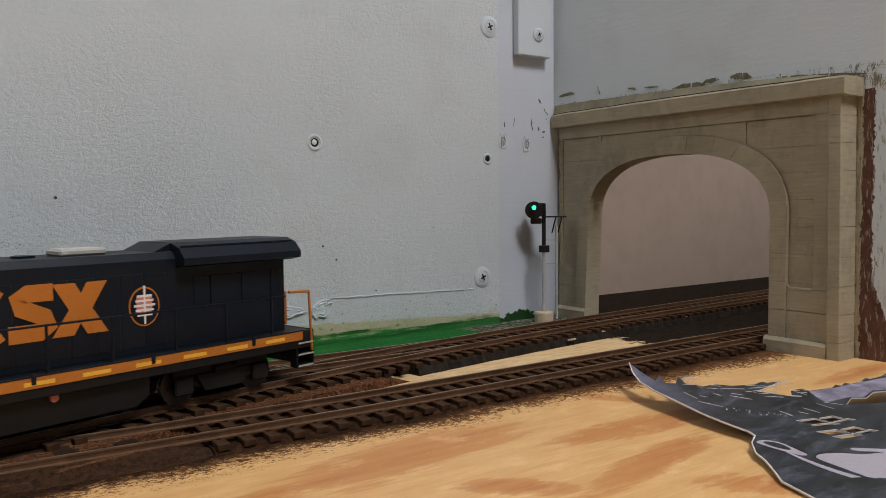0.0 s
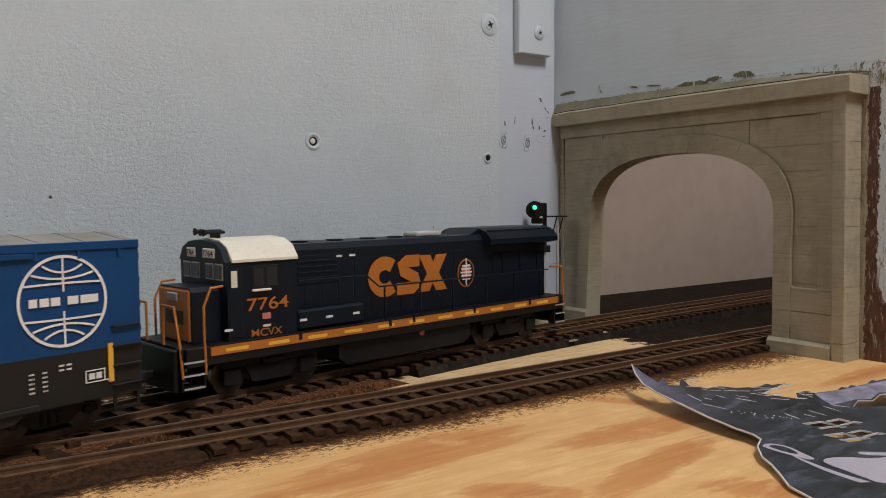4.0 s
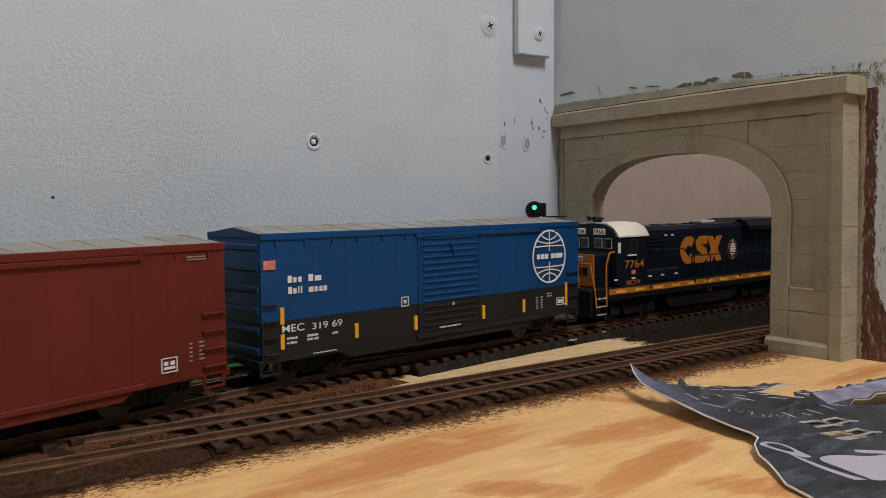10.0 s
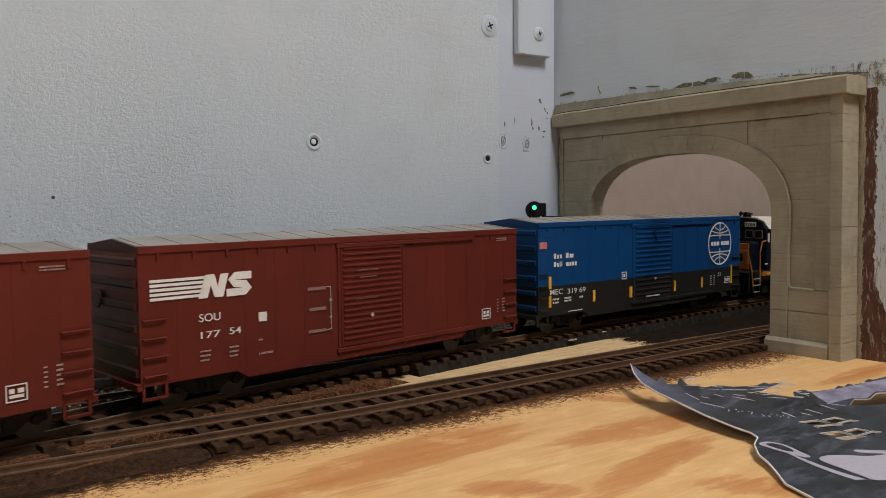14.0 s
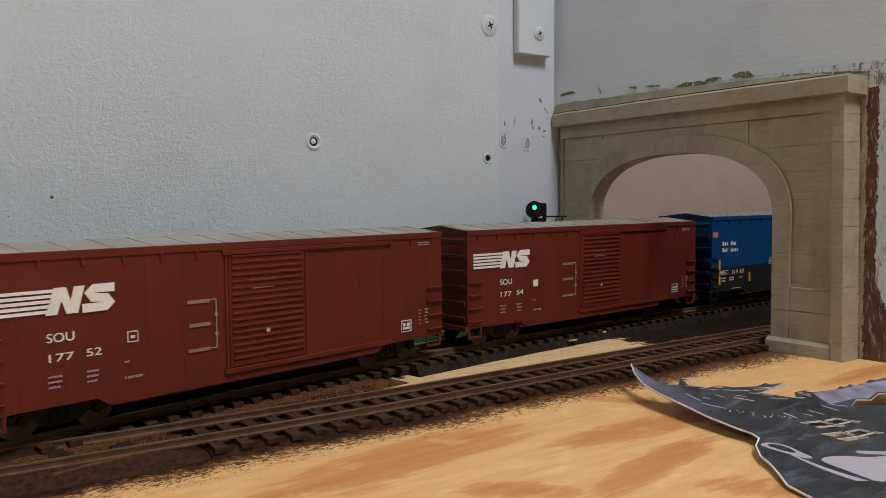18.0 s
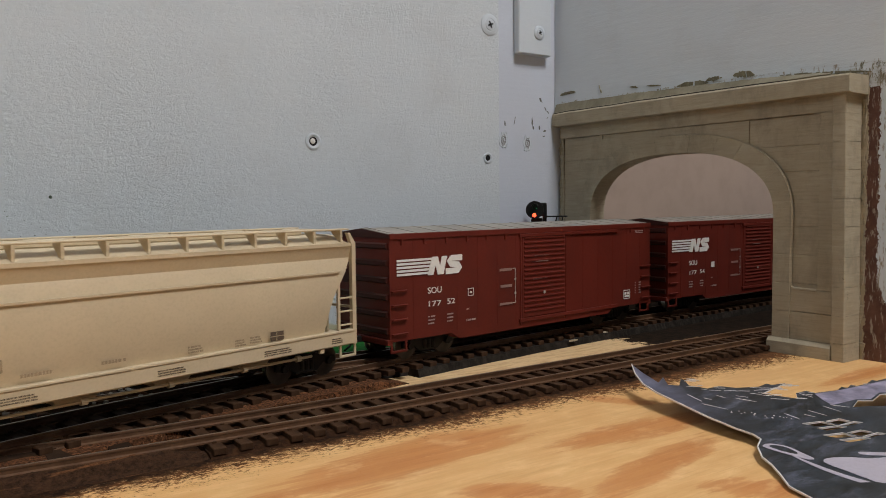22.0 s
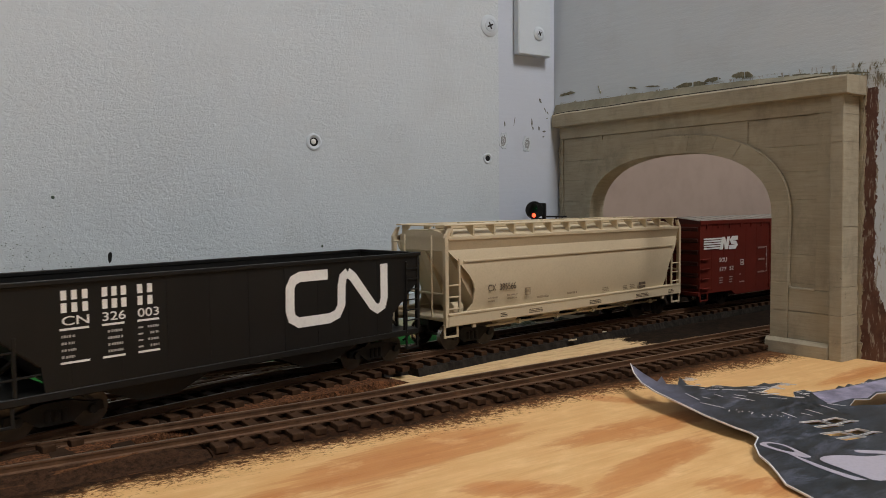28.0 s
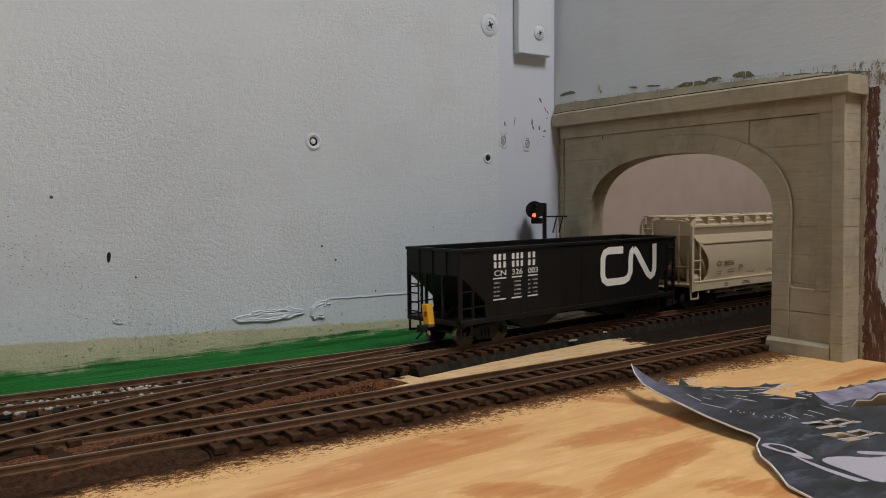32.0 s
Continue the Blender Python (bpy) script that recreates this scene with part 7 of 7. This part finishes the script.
    for s in (-1, 1):
        win = part("side_window", mbox(bm_new(), -69.5, -59.2, s * 15.7, s * 16.15, 34.0, 41.6, 0.2), M_BLACK, cab)
        part("pane", mbox(bm_new(), -68.8, -64.9, s * 16.1, s * 16.3, 34.7, 41.0), M_GLASS, win)
        part("pane", mbox(bm_new(), -63.8, -59.9, s * 16.1, s * 16.3, 34.7, 41.0), M_GLASS, win)
        part("arm_rest", mbox(bm_new(), -69.5, -62.5, s * 16.1, s * 17.1, 33.2, 34.0, 0.2), M_CABWHITE, cab)
        part("cab_door", mbox(bm_new(), -77.6, -73.0, s * 15.7, s * 16.1, 19, 41, 0.2), M_NAVY, cab)
        part("door_window", mbox(bm_new(), -76.8, -74.6, s * 16.05, s * 16.25, 35, 40.4, 0.1), M_CABWHITE, cab)
    for y in (-10.8, -4.6, 4.6, 10.8):
        fr = part("front_window", mbox(bm_new(), -78.3, -77.9, y - 2.7, y + 2.7, 37.2, 42.6, 0.2), M_GREY, cab)
        part("pane", mbox(bm_new(), -78.55, -78.2, y - 2.2, y + 2.2, 37.7, 42.1), M_GLASS, fr)
    nb = part("number_board", mbox(bm_new(), -79.0, -78.4, -9.5, -1.5, 44.2, 47.4, 0.3), M_CABWHITE, cab, "white lit number board")
    part("number_board", mbox(bm_new(), -79.0, -78.4, 3.5, 9.5, 44.2, 47.4, 0.3), M_CABWHITE, cab)
    for y0 in (-9.0, 4.0):
        lettering("lettering", "7764", 2.0 * MM, Matrix.Translation((-79.06 * MM, (y0 + 7.0 if y0 < 0 else 9.2) * MM, 44.8 * MM)) @ Matrix.Rotation(-math.pi / 2, 4, "Z") @ Matrix.Rotation(math.pi / 2, 4, "X"), M_BLACK, nb, "", (6.8 if y0 < 0 else 5.0) * MM)
    b = bm_new()
    for dy, dz, l in ((-2.0, 0, 6.0), (0, 0.4, 8.0), (2.0, 0, 5.0)):
        mrod(b, (-71 - l, dy, 52.4 + dz), (-71, dy, 52.4 + dz), 0.55, 8)
        mrod(b, (-71 - l - 1.6, dy, 52.4 + dz), (-71 - l, dy, 52.4 + dz), 1.3, 10, 0.5)
    mbox(b, -74, -72.6, -2.6, 2.6, 50.2, 52.6, 0.2)
    part("air_horn", b, M_BLACK, root, "black three-chime air horn")
    doll = bm_new()
    bmesh.ops.create_icosphere(doll, subdivisions=2, radius=1.1 * MM, matrix=Matrix.Translation((-66 * MM, -13.9 * MM, 38.4 * MM)))
    mbox(doll, -67.6, -64.6, -15.2, -12.6, 33.0, 37.2, 0.8)
    # nose
    b = bm_new()
    mprism(b, [(-11.2, 17.8), (-11.2, 34.0), (-10.0, 35.4), (10.0, 35.4), (11.2, 34.0), (11.2, 17.8)], "x", -88, -77.8)
    part("nose", b, M_NAVY, root)
    part("nose_front", mbox(bm_new(), -88.7, -88, -10.6, 10.6, 18.2, 34.8, 0.5), M_ORANGE, root, "orange nose front")
    part("headlight", mbox(bm_new(), -89.2, -88.6, -3.5, 3.5, 30.8, 33.6, 0.3), M_GREY, root)
    bars_ = bm_new()
    for y0, y1 in ((-6.5, -3.2), (-2.4, 0.8), (1.6, 5.4)):
        mbox(bars_, -88.9, -88.65, y0, y1, 23.5, 28.0)
    part("nose_marking", bars_, M_NAVY, root)
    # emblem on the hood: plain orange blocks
    yh = -11.95
    b = bm_new()
    cx, cz = -9.4, 33.4
    arc = [(cx + 5.7 * math.cos(a), cz + 5.2 * math.sin(a)) for a in np.linspace(radians(48), radians(312), 22)]
    band(b, [Vector((x * MM, z * MM)) for x, z in arc], 5.2 * MM, "y", yh * MM, (yh + 0.2) * MM)
    band(b, [Vector((x * MM, z * MM)) for x, z in ((8.4, 38.7), (1.6, 38.7), (-0.9, 37.2), (-0.2, 35.0), (6.2, 32.0), (7.2, 29.6), (5.0, 28.1), (-3.4, 28.1))], 4.7 * MM, "y", (yh + 0.02) * MM, (yh + 0.2) * MM)
    mprism(b, [(8.2, 40.6), (14.4, 40.6), (16.1, 37.6), (17.8, 40.6), (23.7, 40.6), (19.2, 33.2), (23.7, 26.0), (17.6, 26.0), (15.7, 29.2), (13.8, 26.0), (7.8, 26.0), (12.6, 33.2)], "y", yh + 0.04, yh + 0.2)
    part("emblem", b, M_ORANGE, root, "orange block emblem on the hood")
    b = bm_new()
    mrod(b, (35, yh, 31.8), (35, yh + 0.2, 31.8), 1.0, 32)
    bmesh.ops.scale(b, vec=(4.95, 1, 5.9), space=Matrix.Translation((-35 * MM, 0, -31.8 * MM)), verts=b.verts)
    bd = part("badge", b, M_ORANGE, root, "oval badge with red and white stripes")
    b = bm_new()
    mrod(b, (35, yh - 0.08, 31.8), (35, yh + 0.1, 31.8), 1.0, 32)
    bmesh.ops.scale(b, vec=(4.5, 1, 5.4), space=Matrix.Translation((-35 * MM, 0, -31.8 * MM)), verts=b.verts)
    part("badge_field", b, M_NAVY, bd)
    b = bm_new()
    for i in range(5):
        w = 3.4 - 0.5 * abs(i - 2)
        mbox(b, 35 - w, 35 + w, yh - 0.16, yh + 0.1, 29.0 + i * 1.4, 29.7 + i * 1.4)
    mbox(b, 34.7, 35.3, yh - 0.2, yh + 0.1, 26.6, 38.0)
    part("badge_stripes", b, M_INK, bd)
    b = bm_new()
    for i in range(4):
        mbox(b, 32.4, 37.4, yh - 0.16, yh + 0.1, 29.75 + i * 1.4, 30.35 + i * 1.4)
    part("badge_red", b, M_FLAG, bd)
    words("7764", -71.2, 27.0, 4.2, -16.15, M_ORANGE, root, 15.6)
    words("MCVX", -69.8, 18.3, 2.6, -16.15, M_ORANGE, root, 11.6)
    part("decal", mbox(bm_new(), -65.6, -62.6, -16.2, -15.9, 23.8, 25.8), M_FLAG, root)
    # handrails
    for s in (-1, 1):
        b = bm_new()
        mwire(b, [(-52, s * 17.0, 35.4), (-22.5, s * 17.0, 35.2), (-16.5, s * 17.0, 30.6), (84, s * 17.0, 30.4)], 0.32, 6)
        part("handrail", b, M_NAVY, root)
        for x in (-14, 4, 22, 42, 60, 78):
            part("stanchion", mrod(bm_new(), (x, s * 17.2, 17), (x, s * 17.0, 30.6), 0.4, 6), M_NAVY, root)
        b = bm_new()
        mwire(b, [(-80, s * 16.6, 36.0), (-84.4, s * 17.0, 35.6), (-87.0, s * 17.2, 30.0), (-87.0, s * 17.2, 20.0), (-86.6, s * 17.2, 9.0)], 0.42, 6)
        part("handrail", b, M_ORANGE, root, "orange cab handrail")
        b = bm_new()
        mwire(b, [(-95.0, s * 6.0, 18), (-95.0, s * 6.0, 30.4), (-95.0, s * 13.6, 30.4), (-94.6, s * 16.4, 18), (-94.2, s * 17.0, 8.6)], 0.42, 6)
        part("handrail", b, M_ORANGE, root, "orange end handrail")
        b = bm_new()
        mwire(b, [(86, s * 16.4, 31.5), (95.4, s * 16.0, 31.0), (95.6, s * 17.0, 10)], 0.5, 6)
        part("handrail", b, M_ORANGE, root, "orange end handrail")
        part("end_rail", mrod(bm_new(), (95.5, s * 3, 18), (95.5, s * 3, 30), 0.45, 6), M_ORANGE, root)
        for e, x in ((-1, -90.6), (1, 92.5)):
            for i, z in enumerate((5.0, 9.0, 13.0)):
                st = part("step", mbox(bm_new(), x - 3.4, x + 3.4, s * 13.4, s * 17.2, z, z + 0.6, 0.1), M_BLACK, root)
                part("step_edge", mbox(bm_new(), x - 3.4, x + 3.4, s * 17.2, s * 17.5, z, z + 0.55), M_GREY, st)
            part("step_well", mbox(bm_new(), x + 3.3, x + 4.0, s * 13.4, s * 17.0, 4.6, 17.6, 0.1), M_BLACK, root)
            part("step_well", mbox(bm_new(), x - 4.0, x - 3.3, s * 13.4, s * 17.0, 4.6, 17.6, 0.1), M_BLACK, root)
    for e, x in ((-1, -95.6), (1, 96.6)):
        part("pilot", mbox(bm_new(), x - 0.8, x + 0.8, -15.5, 15.5, 4.2, 17.4, 0.4), M_BLACK, root)
    part("fuel_tank", mprism(bm_new(), [(-34, 11.5), (-34, 6), (-30, 3.2), (30, 3.2), (34, 6), (34, 11.5)], "y", -15, 15), M_BLACK, root)
    part("fuel_cap", mrod(bm_new(), (6, -15.0, 10.6), (6, -15.9, 10.6), 1.2, 12), M_FLAG, root)
    couplers(root, 95, M_TRUCK)
    wheels = trucks(root, 61.0, 29.0, 5.6, M_TRUCK, True)
    for c in (-61, 61):
        for s in (-1, 1):
            part("brake_cylinder", mrod(bm_new(), (c - 4, s * 13.6, 9.5), (c + 4, s * 13.6, 9.5), 1.5, 10), M_TRUCK, root)
            part("frame_top", mbox(bm_new(), c - 18, c + 18, s * 11.2, s * 13.0, 8.4, 11.2, 0.3), M_TRUCK, root)
            for k in (-14.5, 14.5):
                part("journal_box", mbox(bm_new(), c + k - 3.2, c + k + 3.2, s * 12.2, s * 14.0, 2.8, 8.6, 0.5), M_TRUCK, root)
            part("frame_middle", mprism(bm_new(), [(c - 10, 8.4), (c - 7, 3.0), (c + 7, 3.0), (c + 10, 8.4)], "y", s * 12.0, s * 13.6), M_TRUCK, root)
    tagged(part("driver_doll", doll, M_RED), "tiny plain painted driver doll in the cab", "doll")
    d = bpy.data.objects["driver_doll"]
    d.parent = root
    del d["category"]
    VEHICLES.append((root, at, wheels))


locomotive(0.2885)

# ---- what moves ----
TRAIN = ((0, -0.4072), (1, -0.3740), (1.5, -0.3554), (2.5, -0.3182), (3.5, -0.2818), (5.5, -0.2115), (6.5, -0.1753), (7.5, -0.1396), (8.5, -0.1029), (9.5, -0.0664), (10.5, -0.0313), (11.5, 0.0038), (13, 0.0585), (14.5, 0.1139), (16.5, 0.1848), (17.5, 0.2193), (18.5, 0.2562), (19.5, 0.2928), (20.5, 0.3296), (22, 0.3830), (23, 0.4183), (24, 0.4541), (25, 0.4912), (25.5, 0.5098), (27.5, 0.5829), (28.5, 0.6199), (29.5, 0.6616), (30.5, 0.7090), (31.5, 0.7568), (32, 0.7817))


def along(t):
    """How far the train has come, smoothly between the known times."""
    ts, ss = [a for a, b in TRAIN], [b for a, b in TRAIN]
    n = len(ts)
    sl = [(ss[i + 1] - ss[i]) / (ts[i + 1] - ts[i]) for i in range(n - 1)]
    k = [sl[0]] + [(sl[i - 1] + sl[i]) / 2 for i in range(1, n - 1)] + [sl[-1]]
    i = max(0, min(n - 2, int(np.searchsorted(ts, t)) - 1))
    h = ts[i + 1] - ts[i]
    u = (t - ts[i]) / h
    return (ss[i] * (1 + 2 * u) * (1 - u) ** 2 + k[i] * h * u * (1 - u) ** 2 + ss[i + 1] * u * u * (3 - 2 * u) + k[i + 1] * h * u * u * (u - 1))


def car_pose(s, half=0.057):
    xa, xb = np.interp([s - half, s + half], PATH_S, PATH_X)
    ya, yb_ = np.interp([xa, xb], PATH_X, PATH_Y)
    return pose(float(xa + xb) / 2, float(ya + yb_) / 2, ZB, 0, 0, math.degrees(math.atan2(yb_ - ya, xb - xa)))


def motions():
    for ob, at, wheels in VEHICLES:
        walk(ob, [(i * 0.4, car_pose(along(i * 0.4) + at)) for i in range(81)])
        for w, (x, z, r) in wheels:
            rows = [(i * 0.16, pose(x, 0, z, 0, math.degrees((along(i * 0.16) - along(0)) / r), 0)) for i in range(201)]
            walk(w, rows)
    # the signal's vane turns from green to red behind the last boxcar
    seat = VANE.matrix_basis.copy()
    turned = seat @ Matrix.Rotation(radians(-60), 4, "Z")
    walk(VANE, [(0, seat), (19.15, seat), (19.25, turned), (32, turned)])


motions()
